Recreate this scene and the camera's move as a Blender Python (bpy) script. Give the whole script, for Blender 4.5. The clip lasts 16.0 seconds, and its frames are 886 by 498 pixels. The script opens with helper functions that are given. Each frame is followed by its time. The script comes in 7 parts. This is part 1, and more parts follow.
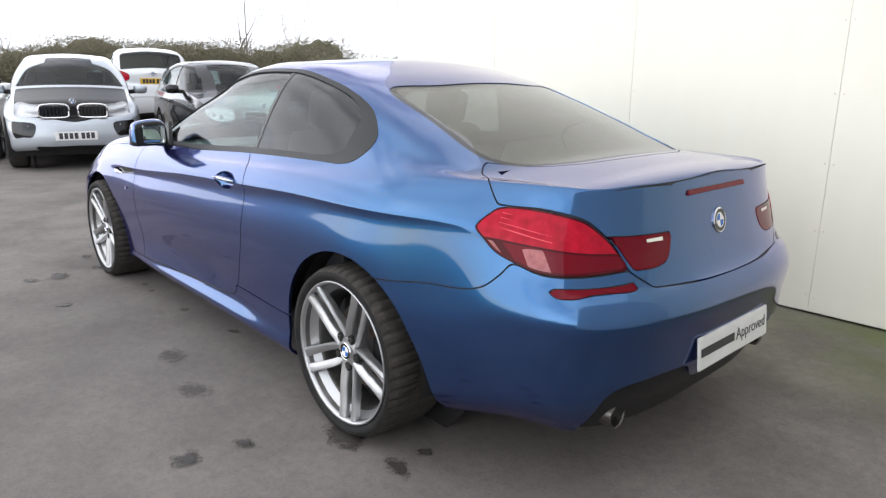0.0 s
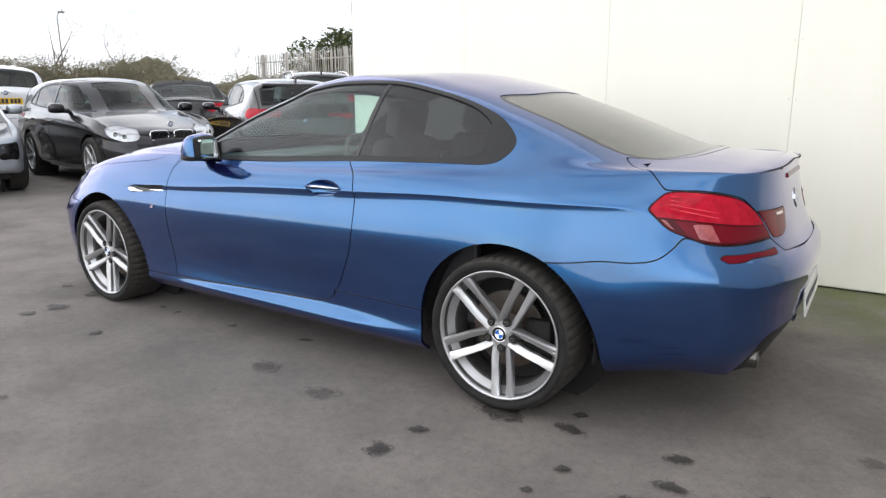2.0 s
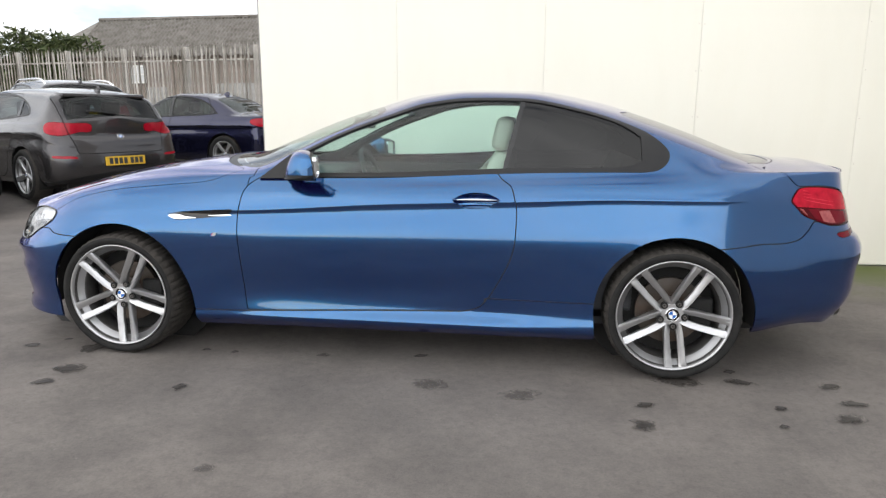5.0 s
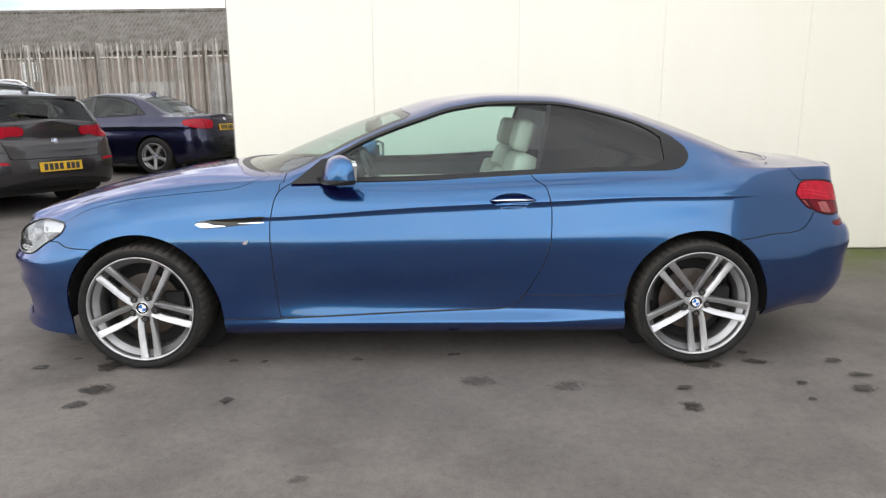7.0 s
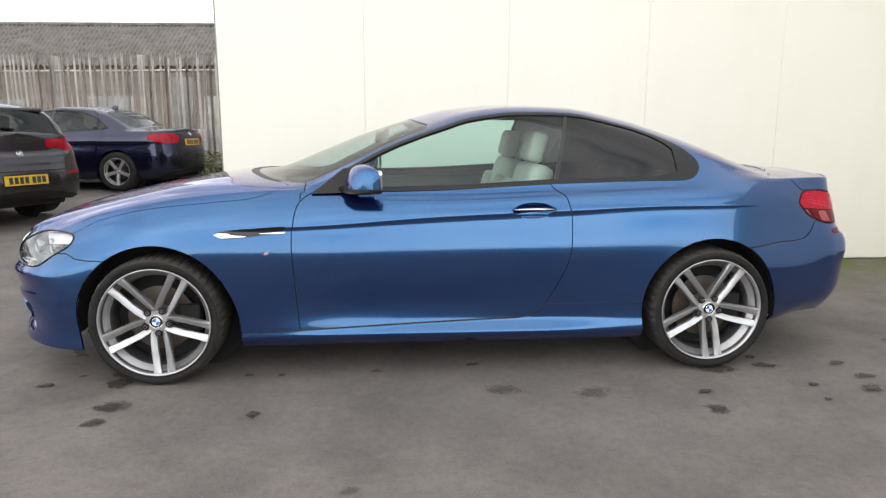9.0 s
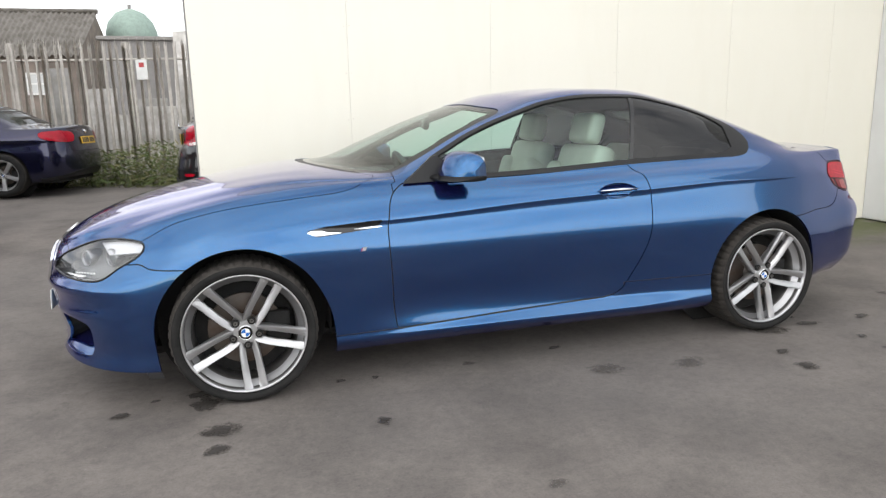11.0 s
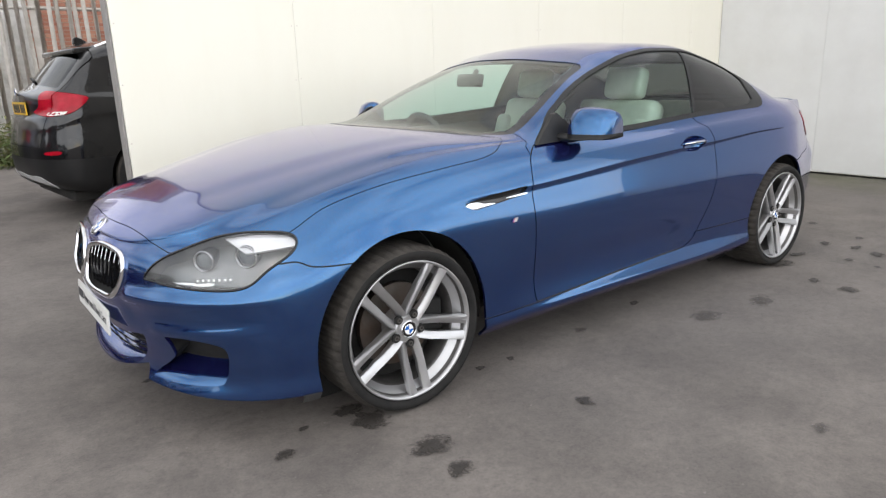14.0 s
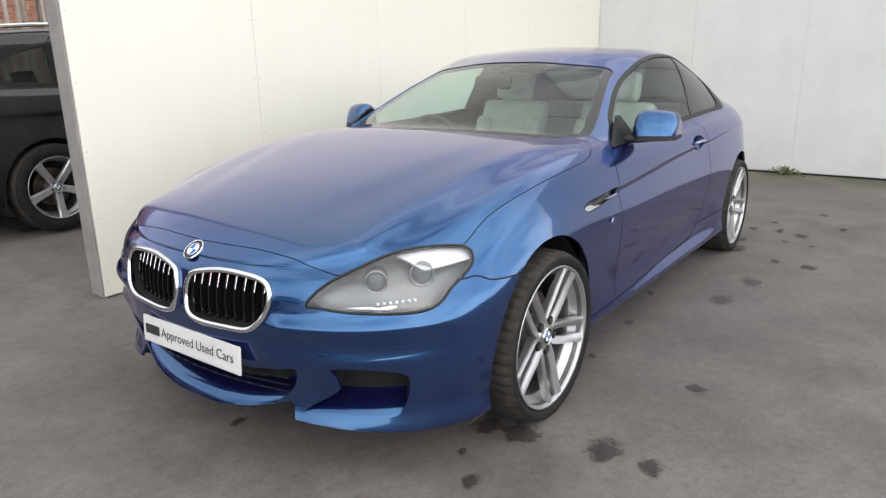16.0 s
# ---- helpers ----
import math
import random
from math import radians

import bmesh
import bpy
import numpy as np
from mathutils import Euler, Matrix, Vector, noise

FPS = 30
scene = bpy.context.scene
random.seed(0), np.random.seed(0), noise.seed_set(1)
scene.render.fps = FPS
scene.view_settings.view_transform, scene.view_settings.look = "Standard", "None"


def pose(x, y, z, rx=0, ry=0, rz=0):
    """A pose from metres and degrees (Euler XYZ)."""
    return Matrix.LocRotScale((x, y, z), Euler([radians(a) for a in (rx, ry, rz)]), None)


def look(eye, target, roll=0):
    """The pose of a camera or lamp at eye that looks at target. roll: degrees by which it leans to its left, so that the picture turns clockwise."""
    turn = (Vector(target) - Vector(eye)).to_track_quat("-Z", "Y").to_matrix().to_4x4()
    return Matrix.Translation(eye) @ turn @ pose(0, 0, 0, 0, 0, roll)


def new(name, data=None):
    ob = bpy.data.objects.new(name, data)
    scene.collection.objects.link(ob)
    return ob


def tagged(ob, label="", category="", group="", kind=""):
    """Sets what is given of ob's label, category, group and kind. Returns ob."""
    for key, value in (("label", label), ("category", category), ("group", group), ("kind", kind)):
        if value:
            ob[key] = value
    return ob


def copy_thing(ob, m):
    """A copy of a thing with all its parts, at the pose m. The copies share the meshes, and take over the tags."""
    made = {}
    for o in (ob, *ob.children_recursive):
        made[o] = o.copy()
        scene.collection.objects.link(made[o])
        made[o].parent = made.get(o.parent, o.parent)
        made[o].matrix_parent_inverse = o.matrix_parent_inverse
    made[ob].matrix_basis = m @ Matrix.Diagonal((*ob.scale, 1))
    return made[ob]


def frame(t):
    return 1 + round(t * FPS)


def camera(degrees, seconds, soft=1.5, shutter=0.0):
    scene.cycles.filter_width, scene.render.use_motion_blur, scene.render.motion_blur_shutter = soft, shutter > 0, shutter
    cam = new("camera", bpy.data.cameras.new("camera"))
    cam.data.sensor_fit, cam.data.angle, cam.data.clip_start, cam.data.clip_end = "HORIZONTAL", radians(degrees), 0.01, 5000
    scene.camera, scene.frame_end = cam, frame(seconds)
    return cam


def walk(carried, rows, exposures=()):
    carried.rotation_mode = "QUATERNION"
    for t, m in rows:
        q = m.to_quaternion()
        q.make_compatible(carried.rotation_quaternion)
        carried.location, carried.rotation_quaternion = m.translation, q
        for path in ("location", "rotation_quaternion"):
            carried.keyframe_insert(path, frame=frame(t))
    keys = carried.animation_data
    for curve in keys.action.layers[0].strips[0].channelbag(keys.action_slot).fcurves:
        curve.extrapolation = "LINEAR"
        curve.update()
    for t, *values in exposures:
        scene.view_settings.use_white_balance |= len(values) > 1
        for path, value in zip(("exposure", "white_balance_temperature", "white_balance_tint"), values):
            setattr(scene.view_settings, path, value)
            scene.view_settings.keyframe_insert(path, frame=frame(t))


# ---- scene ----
cam = camera(67.4, 16.0, 1.3)
PATH = [
    (0, (3.385, -2.169, 1.303), (1.948, -0.867, 0.815), 0.4),
    (0.5, (3.307, -2.35, 1.303), (1.927, -0.982, 0.827), 1.8),
    (1, (3.176, -2.638, 1.289), (1.886, -1.18, 0.829), 1.1),
    (1.5, (2.947, -2.827, 1.281), (1.744, -1.294, 0.832), -0.6),
    (2, (2.681, -3.157, 1.268), (1.594, -1.537, 0.828), -0.3),
    (2.5, (2.376, -3.37, 1.249), (1.381, -1.69, 0.814), -0.1),
    (3, (2.03, -3.58, 1.26), (1.162, -1.832, 0.824), 0.3),
    (3.5, (1.689, -3.824, 1.246), (0.951, -2.013, 0.824), 0.6),
    (4, (1.379, -3.892, 1.249), (0.783, -2.033, 0.814), -0.4),
    (4.5, (1.058, -4.039, 1.254), (0.641, -2.128, 0.839), -0.2),
    (5, (0.722, -4.09, 1.28), (0.473, -2.147, 0.879), 0.2),
    (7.5, (0.061, -4.204, 1.316), (0.09, -2.247, 0.903), -0.4),
    (8, (0.083, -4.207, 1.307), (0.109, -2.248, 0.904), -0.4),
    (8.5, (0.034, -4.209, 1.287), (0.073, -2.245, 0.913), 1.6),
    (9, (-0.283, -4.187, 1.273), (-0.112, -2.227, 0.915), 0.1),
    (9.5, (-0.559, -4.107, 1.275), (-0.301, -2.161, 0.893), 0.1),
    (12, (-1.883, -3.646, 1.249), (-1.101, -1.854, 0.825), -2.5),
    (12.5, (-2.076, -3.451, 1.269), (-1.208, -1.711, 0.803), -2.2),
    (13, (-2.295, -3.27, 1.26), (-1.33, -1.583, 0.785), -2.3),
    (13.5, (-2.558, -3.107, 1.278), (-1.472, -1.503, 0.78), -2.0),
    (14, (-2.748, -2.871, 1.266), (-1.575, -1.335, 0.753), -1.9),
    (14.5, (-3.025, -2.649, 1.26), (-1.755, -1.191, 0.747), -2.2),
    (15, (-3.214, -2.427, 1.284), (-1.841, -1.073, 0.752), -2.1),
    (15.5, (-3.327, -2.201, 1.302), (-1.866, -0.946, 0.763), -1.6),
    (16, (-3.517, -1.964, 1.306), (-1.963, -0.822, 0.778), -1.0),
]
walk(cam, [(t, look(eye, target, roll)) for t, eye, target, roll in PATH], [(0, .81, 6350, 11), (2, .78, 6420, 11), (4, .74, 6560, 10), (10, .72, 6600, 10), (16, .70, 6540, 11)])

# ---------------------------------------------------------------- overcast sky and a veiled sun
world = bpy.data.worlds.new("sky")
scene.world = world
world.use_nodes = True
wn = world.node_tree
wn.nodes.clear()
sky = wn.nodes.new("ShaderNodeTexSky")
sky.sky_type, sky.sun_disc = "NISHITA", False
sky.sun_elevation, sky.sun_rotation = radians(38), radians(205)
sky.air_density, sky.dust_density, sky.ozone_density = 1.0, 1.0, 1.0
tc = wn.nodes.new("ShaderNodeTexCoord")
mp = wn.nodes.new("ShaderNodeMapping")
mp.inputs["Scale"].default_value = (1.0, 1.0, 3.2)
cloud = wn.nodes.new("ShaderNodeTexNoise")
cloud.inputs["Scale"].default_value, cloud.inputs["Detail"].default_value, cloud.inputs["Roughness"].default_value = 2.1, 7, 0.58
cover = wn.nodes.new("ShaderNodeValToRGB")
cover.color_ramp.elements[0].position, cover.color_ramp.elements[1].position = 0.30, 0.52
shade = wn.nodes.new("ShaderNodeTexNoise")
shade.inputs["Scale"].default_value, shade.inputs["Detail"].default_value = 1.4, 5
tone = wn.nodes.new("ShaderNodeValToRGB")
tone.color_ramp.elements[0].position, tone.color_ramp.elements[0].color = 0.30, (6.8, 7.1, 7.6, 1)
tone.color_ramp.elements[1].position, tone.color_ramp.elements[1].color = 0.70, (11.8, 12.1, 12.5, 1)
blend = wn.nodes.new("ShaderNodeMix")
blend.data_type = "RGBA"
bg = wn.nodes.new("ShaderNodeBackground")
bg.inputs["Strength"].default_value = 0.10
wo = wn.nodes.new("ShaderNodeOutputWorld")
wn.links.new(tc.outputs["Generated"], mp.inputs[0])
wn.links.new(mp.outputs[0], cloud.inputs["Vector"])
wn.links.new(mp.outputs[0], shade.inputs["Vector"])
wn.links.new(cloud.outputs[0], cover.inputs[0])
wn.links.new(shade.outputs[0], tone.inputs[0])
wn.links.new(cover.outputs[0], blend.inputs[0])
wn.links.new(sky.outputs[0], blend.inputs[6])
wn.links.new(tone.outputs[0], blend.inputs[7])
up = wn.nodes.new("ShaderNodeSeparateXYZ")
wn.links.new(tc.outputs["Generated"], up.inputs[0])
fall = wn.nodes.new("ShaderNodeMapRange")
fall.inputs["From Min"].default_value, fall.inputs["From Max"].default_value = 0.0, 0.9
fall.inputs["To Min"].default_value, fall.inputs["To Max"].default_value = 1.15, 0.62
wn.links.new(up.outputs[2], fall.inputs[0])
dim = wn.nodes.new("ShaderNodeMix")
dim.data_type, dim.blend_type = "RGBA", "MULTIPLY"
dim.inputs[0].default_value = 1.0
wn.links.new(blend.outputs[2], dim.inputs[6])
wn.links.new(fall.outputs[0], dim.inputs[7])
toward = wn.nodes.new("ShaderNodeVectorMath")
toward.operation = "DOT_PRODUCT"
toward.inputs[1].default_value = Vector((-2.0, -5.0, 4.6)).normalized()
wn.links.new(tc.outputs["Generated"], toward.inputs[0])
veil = wn.nodes.new("ShaderNodeMapRange")
veil.interpolation_type = "SMOOTHSTEP"
veil.inputs["From Min"].default_value, veil.inputs["From Max"].default_value = -0.25, 1.0
veil.inputs["To Min"].default_value, veil.inputs["To Max"].default_value = 0.90, 1.55
wn.links.new(toward.outputs["Value"], veil.inputs[0])
lit = wn.nodes.new("ShaderNodeMix")
lit.data_type, lit.blend_type = "RGBA", "MULTIPLY"
lit.inputs[0].default_value = 1.0
wn.links.new(dim.outputs[2], lit.inputs[6])
wn.links.new(veil.outputs[0], lit.inputs[7])
wn.links.new(lit.outputs[2], bg.inputs[0])
wn.links.new(bg.outputs[0], wo.inputs[0])
sun = new("sun", bpy.data.lights.new("sun", "SUN"))
sun.data.energy, sun.data.angle, sun.data.color = 0.85, radians(170), (1.0, 0.95, 0.88)
sun.matrix_world = look((-2.0, -5.0, 4.6), (0, 0, 0))

# ---------------------------------------------------------------- materials
def material(name, color, rough=0.5, metal=0.0, **more):
    m = bpy.data.materials.new(name)
    m.use_nodes = True
    b = m.node_tree.nodes["Principled BSDF"]
    b.inputs["Base Color"].default_value = (*color, 1)
    b.inputs["Roughness"].default_value = rough
    b.inputs["Metallic"].default_value = metal
    for key, value in more.items():
        b.inputs[key.replace("_", " ").title().replace("Ior", "IOR")].default_value = value
    return m


def node(m, kind, **values):
    n = m.node_tree.nodes.new(kind)
    for key, value in values.items():
        n.inputs[key].default_value = value
    return n


def link(m, a, b):
    m.node_tree.links.new(a, b)


def bsdf(m):
    return m.node_tree.nodes["Principled BSDF"]


def coords(m, scale=1.0, kind="Object"):
    t = m.node_tree.nodes.new("ShaderNodeTexCoord")
    mp = m.node_tree.nodes.new("ShaderNodeMapping")
    mp.inputs["Scale"].default_value = (scale,) * 3 if not isinstance(scale, tuple) else scale
    link(m, t.outputs[kind], mp.inputs[0])
    return mp.outputs[0]


def ramp(m, fac, *stops):
    r = m.node_tree.nodes.new("ShaderNodeValToRGB")
    while len(r.color_ramp.elements) < len(stops):
        r.color_ramp.elements.new(0.5)
    for e, (p, c) in zip(r.color_ramp.elements, stops):
        e.position, e.color = p, (*c, 1) if len(c) == 3 else c
    link(m, fac, r.inputs[0])
    return r.outputs[0]


def noise_tex(m, vec, scale, detail=6.0, rough=0.6):
    n = node(m, "ShaderNodeTexNoise", Scale=scale, Detail=detail, Roughness=rough)
    link(m, vec, n.inputs["Vector"])
    return n.outputs[0]


def bump(m, height, strength=0.3, distance=0.01, prior=None):
    b = node(m, "ShaderNodeBump", Strength=strength, Distance=distance)
    link(m, height, b.inputs["Height"])
    if prior:
        link(m, prior, b.inputs["Normal"])
    link(m, b.outputs[0], bsdf(m).inputs["Normal"])
    return b.outputs[0]


def mix(m, fac, a, b, kind="MIX"):
    n = m.node_tree.nodes.new("ShaderNodeMix")
    n.data_type, n.blend_type = "RGBA", kind
    for sock, v in ((0, fac), (6, a), (7, b)):
        if isinstance(v, (int, float)):
            n.inputs[sock].default_value = v
        elif isinstance(v, tuple):
            n.inputs[sock].default_value = (*v, 1) if len(v) == 3 else v
        else:
            link(m, v, n.inputs[sock])
    return n.outputs[2]


def worn(name, color, dark, rough=0.5, scale=6.0, metal=0.0, bumpy=0.0, **more):
    """A surface with two scales of tone and gloss."""
    m = material(name, color, rough, metal, **more)
    c = coords(m)
    big, fine = noise_tex(m, c, scale), noise_tex(m, c, scale * 14)
    link(m, mix(m, ramp(m, big, (0.35, (0, 0, 0)), (0.7, (1, 1, 1))), color, dark), bsdf(m).inputs["Base Color"])
    mr = m.node_tree.nodes.new("ShaderNodeMapRange")
    mr.inputs["To Min"].default_value, mr.inputs["To Max"].default_value = rough * 0.8, min(1, rough * 1.25)
    link(m, fine, mr.inputs[0])
    link(m, mr.outputs[0], bsdf(m).inputs["Roughness"])
    if bumpy:
        bump(m, fine, bumpy, 0.004)
    return m


def car_paint(name, color, flake=0.5, rough=0.32, metal=0.55, under=None, share=0.4, coat=1.5):
    """Flaked paint under a clear coat; under: the colour of the pigment between the flakes, which shows on share of the surface."""
    m = material(name, color, rough, metal)
    b = bsdf(m)
    b.inputs["Coat Weight"].default_value, b.inputs["Coat Roughness"].default_value, b.inputs["Coat IOR"].default_value = 1.0, 0.03, coat
    c = coords(m)
    v = node(m, "ShaderNodeTexVoronoi", Scale=900.0)
    link(m, c, v.inputs["Vector"])
    dust = ramp(m, noise_tex(m, c, 2.2), (0.4, (0, 0, 0)), (0.8, (1, 1, 1)))
    tone = mix(m, v.outputs["Color"], tuple(x * (1 - flake * 0.4) for x in color), tuple(min(1, x * (1 + flake * 0.5)) for x in color))
    f = m.node_tree.nodes.new("ShaderNodeMath")
    f.operation = "MULTIPLY"
    link(m, dust, f.inputs[0])
    f.inputs[1].default_value = 0.04
    link(m, mix(m, f.outputs[0], tone, (0.35, 0.33, 0.30)), b.inputs["Base Color"])
    if under:
        p = m.node_tree.nodes.new("ShaderNodeBsdfPrincipled")
        p.inputs["Roughness"].default_value, p.inputs["Metallic"].default_value = 0.4, 0.0
        p.inputs["Specular IOR Level"].default_value = 0.0
        p.inputs["Coat Weight"].default_value, p.inputs["Coat Roughness"].default_value, p.inputs["Coat IOR"].default_value = 1.0, 0.03, coat
        link(m, mix(m, f.outputs[0], under, (0.35, 0.33, 0.30)), p.inputs["Base Color"])
        blend_ = m.node_tree.nodes.new("ShaderNodeMixShader")
        blend_.inputs[0].default_value = share
        out = next(n for n in m.node_tree.nodes if n.type == "OUTPUT_MATERIAL")
        link(m, b.outputs[0], blend_.inputs[1])
        link(m, p.outputs[0], blend_.inputs[2])
        link(m, blend_.outputs[0], out.inputs["Surface"])
    return m


def glass(name, tint, rough=0.0, gloss=0.08, edge=3.0):
    """Clear or tinted car glass: a thin sheet that lets light through and mirrors at its surface."""
    m = bpy.data.materials.new(name)
    m.use_nodes = True
    t = m.node_tree
    t.nodes.clear()
    tr = t.nodes.new("ShaderNodeBsdfTransparent")
    tr.inputs[0].default_value = (*tint, 1)
    gl = t.nodes.new("ShaderNodeBsdfGlossy")
    gl.inputs["Roughness"].default_value = rough
    lw = t.nodes.new("ShaderNodeLayerWeight")
    lw.inputs["Blend"].default_value = 0.5
    pw = t.nodes.new("ShaderNodeMath")
    pw.operation = "POWER"
    pw.inputs[1].default_value = edge
    t.links.new(lw.outputs["Facing"], pw.inputs[0])
    fr = t.nodes.new("ShaderNodeMapRange")
    fr.inputs["To Min"].default_value, fr.inputs["To Max"].default_value = gloss, 1.0
    t.links.new(pw.outputs[0], fr.inputs[0])
    mx = t.nodes.new("ShaderNodeMixShader")
    out = t.nodes.new("ShaderNodeOutputMaterial")
    t.links.new(fr.outputs[0], mx.inputs[0])
    t.links.new(tr.outputs[0], mx.inputs[1])
    t.links.new(gl.outputs[0], mx.inputs[2])
    t.links.new(mx.outputs[0], out.inputs[0])
    return m


BLUE = car_paint("blue_metallic_paint", (0.004, 0.082, 0.200), metal=0.97, rough=0.19, under=(0.040, 0.016, 0.24), share=0.10, coat=1.54)
bsdf(BLUE).inputs["Coat IOR"].default_value = 1.55
bsdf(BLUE).inputs["Coat Roughness"].default_value = 0.03
bsdf(BLUE).inputs["Specular Tint"].default_value = (0.84, 0.70, 0.97, 1)
BLACK_TRIM = worn("black_trim", (0.009, 0.009, 0.010), (0.015, 0.015, 0.015), 0.4, specular_ior_level=0.3)
GLOSS_BLACK = material("gloss_black", (0.008, 0.008, 0.009), 0.08)
UNDER = worn("dark_underbody", (0.012, 0.012, 0.012), (0.02, 0.018, 0.016), 0.8)
RUBBER = worn("tyre_rubber", (0.010, 0.010, 0.010), (0.020, 0.019, 0.018), 0.8, 20, bumpy=0.2, specular_ior_level=0.25)
SILVER = worn("silver_wheel_paint", (0.50, 0.50, 0.51), (0.44, 0.44, 0.44), 0.34, 9, metal=0.85)
CHROME = material("chrome", (0.82, 0.82, 0.83), 0.06, 1.0)
CLEAR = glass("clear_green_glass", (0.70, 0.86, 0.82), gloss=0.05, edge=4.5)
TINT = glass("dark_tinted_glass", (0.06, 0.06, 0.065), gloss=0.045, edge=4.0)
REAR_TINT = glass("rear_tinted_glass", (0.16, 0.16, 0.16))

# ---------------------------------------------------------------- building helpers
def mesh_of(bm, name, mat, smooth=None):
    if smooth is not None:
        for f in bm.faces:
            f.smooth = smooth
    me = bpy.data.meshes.new(name)
    bm.normal_update()
    bm.to_mesh(me)
    bm.free()
    for m in (mat if isinstance(mat, (list, tuple)) else (mat,)):
        me.materials.append(m)
    return me


def part(name, bm, mat, parent=None, label="", smooth=None):
    ob = new(name, mesh_of(bm, name, mat, smooth))
    if parent:
        ob.parent = parent
    if label:
        tagged(ob, label)
    return ob


def thing(name, label, category, group="", kind="", at=(0, 0, 0), turn=0):
    ob = new(name)
    ob.matrix_basis = pose(*at, 0, 0, turn)
    return tagged(ob, label, category, group, kind)


def box(bm, x0, x1, y0, y1, z0, z1, bevel=0.0, seg=2, m=None):
    g = bmesh.ops.create_cube(bm, size=1)
    vs = g["verts"]
    for v in vs:
        v.co = Vector((x0 + (v.co.x + .5) * (x1 - x0), y0 + (v.co.y + .5) * (y1 - y0), z0 + (v.co.z + .5) * (z1 - z0)))
    es = list({e for v in vs for e in v.link_edges})
    if bevel:
        r = bmesh.ops.bevel(bm, geom=es, offset=bevel, segments=seg, affect="EDGES", profile=0.6)
        vs = list({v for f in r["faces"] for v in f.verts} | {v for v in vs if v.is_valid})
    if m is not None:
        bmesh.ops.transform(bm, matrix=m, verts=[v for v in vs if v.is_valid])
    return vs


def lathe(bm, profile, n=48, axis="y", closed=False):
    """Turn a profile of (radius, along) round an axis."""
    rings = []
    for k in range(n):
        a = 2 * math.pi * k / n
        ring = []
        for r, h in profile:
            p = {"y": (r * math.cos(a), h, r * math.sin(a)), "z": (r * math.cos(a), r * math.sin(a), h), "x": (h, r * math.cos(a), r * math.sin(a))}[axis]
            ring.append(bm.verts.new(p))
        rings.append(ring)
    m = len(profile)
    for k in range(n):
        a, b = rings[k], rings[(k + 1) % n]
        for i in range(m if closed else m - 1):
            j = (i + 1) % m
            bm.faces.new((a[i], b[i], b[j], a[j]))
    return bm


def tube(bm, pts, radius, n=8, closed=False, flat=1.0):
    """A round bar along points."""
    pts = [Vector(p) for p in pts]
    rings = []
    for i, p in enumerate(pts):
        a = pts[i - 1] if (i or closed) else p
        b = pts[(i + 1) % len(pts)] if (i < len(pts) - 1 or closed) else p
        d = (b - a).normalized()
        q = d.to_track_quat("Z", "Y")
        r = radius[i] if isinstance(radius, (list, tuple)) else radius
        rings.append([bm.verts.new(p + q @ Vector((math.cos(2 * math.pi * k / n) * r, math.sin(2 * math.pi * k / n) * r * flat, 0))) for k in range(n)])
    m = len(rings)
    for i in range(m if closed else m - 1):
        a, b = rings[i], rings[(i + 1) % m]
        for k in range(n):
            try:
                bm.faces.new((a[k], a[(k + 1) % n], b[(k + 1) % n], b[k]))
            except ValueError:
                pass
    if not closed:
        bm.faces.new(rings[0][::-1])
        bm.faces.new(rings[-1])
    for f in bm.faces:
        f.smooth = True
    return bm


def slab(bm, outline, depth, m=None):
    """A flat outline (x, z) with depth along y."""
    a = [bm.verts.new((x, 0, z)) for x, z in outline]
    b = [bm.verts.new((x, depth, z)) for x, z in outline]
    n = len(a)
    fs = [bm.faces.new(a), bm.faces.new(b[::-1])]
    for i in range(n):
        fs.append(bm.faces.new((a[i], b[i], b[(i + 1) % n], a[(i + 1) % n])))
    bmesh.ops.recalc_face_normals(bm, faces=fs)
    if m is not None:
        bmesh.ops.transform(bm, matrix=m, verts=a + b)
    return a + b

# ---------------------------------------------------------------- shape tools
def pchip(x, pts):
    """Monotone cubic through (x, value) pairs."""
    p = np.array(pts, float)
    X, Y = p[:, 0], p[:, 1]
    h = np.diff(X)
    d = np.diff(Y) / h
    m = np.zeros(len(X))
    for i in range(1, len(X) - 1):
        if d[i - 1] * d[i] > 0:
            w1, w2 = 2 * h[i] + h[i - 1], h[i] + 2 * h[i - 1]
            m[i] = (w1 + w2) / (w1 / d[i - 1] + w2 / d[i])
    m[0], m[-1] = d[0], d[-1]
    x = np.clip(np.asarray(x, float), X[0], X[-1])
    i = np.clip(np.searchsorted(X, x) - 1, 0, len(X) - 2)
    t = (x - X[i]) / h[i]
    return ((1 + 2 * t) * (1 - t) ** 2 * Y[i] + t * (1 - t) ** 2 * h[i] * m[i]
            + t * t * (3 - 2 * t) * Y[i + 1] + t * t * (t - 1) * h[i] * m[i + 1])


def rail(pts, smooth=0.05):
    """A smooth function of x through the pairs, eased over the given length."""
    xs = np.arange(-3.4, 3.4001, 0.01)
    ys = pchip(xs, pts)
    if smooth > 0:
        n = int(3 * smooth / 0.01) + 1
        k = np.exp(-0.5 * (np.arange(-n, n + 1) * 0.01 / smooth) ** 2)
        ys = np.convolve(np.pad(ys, n, mode="edge"), k / k.sum(), "valid")
    return lambda x: np.interp(x, xs, ys)


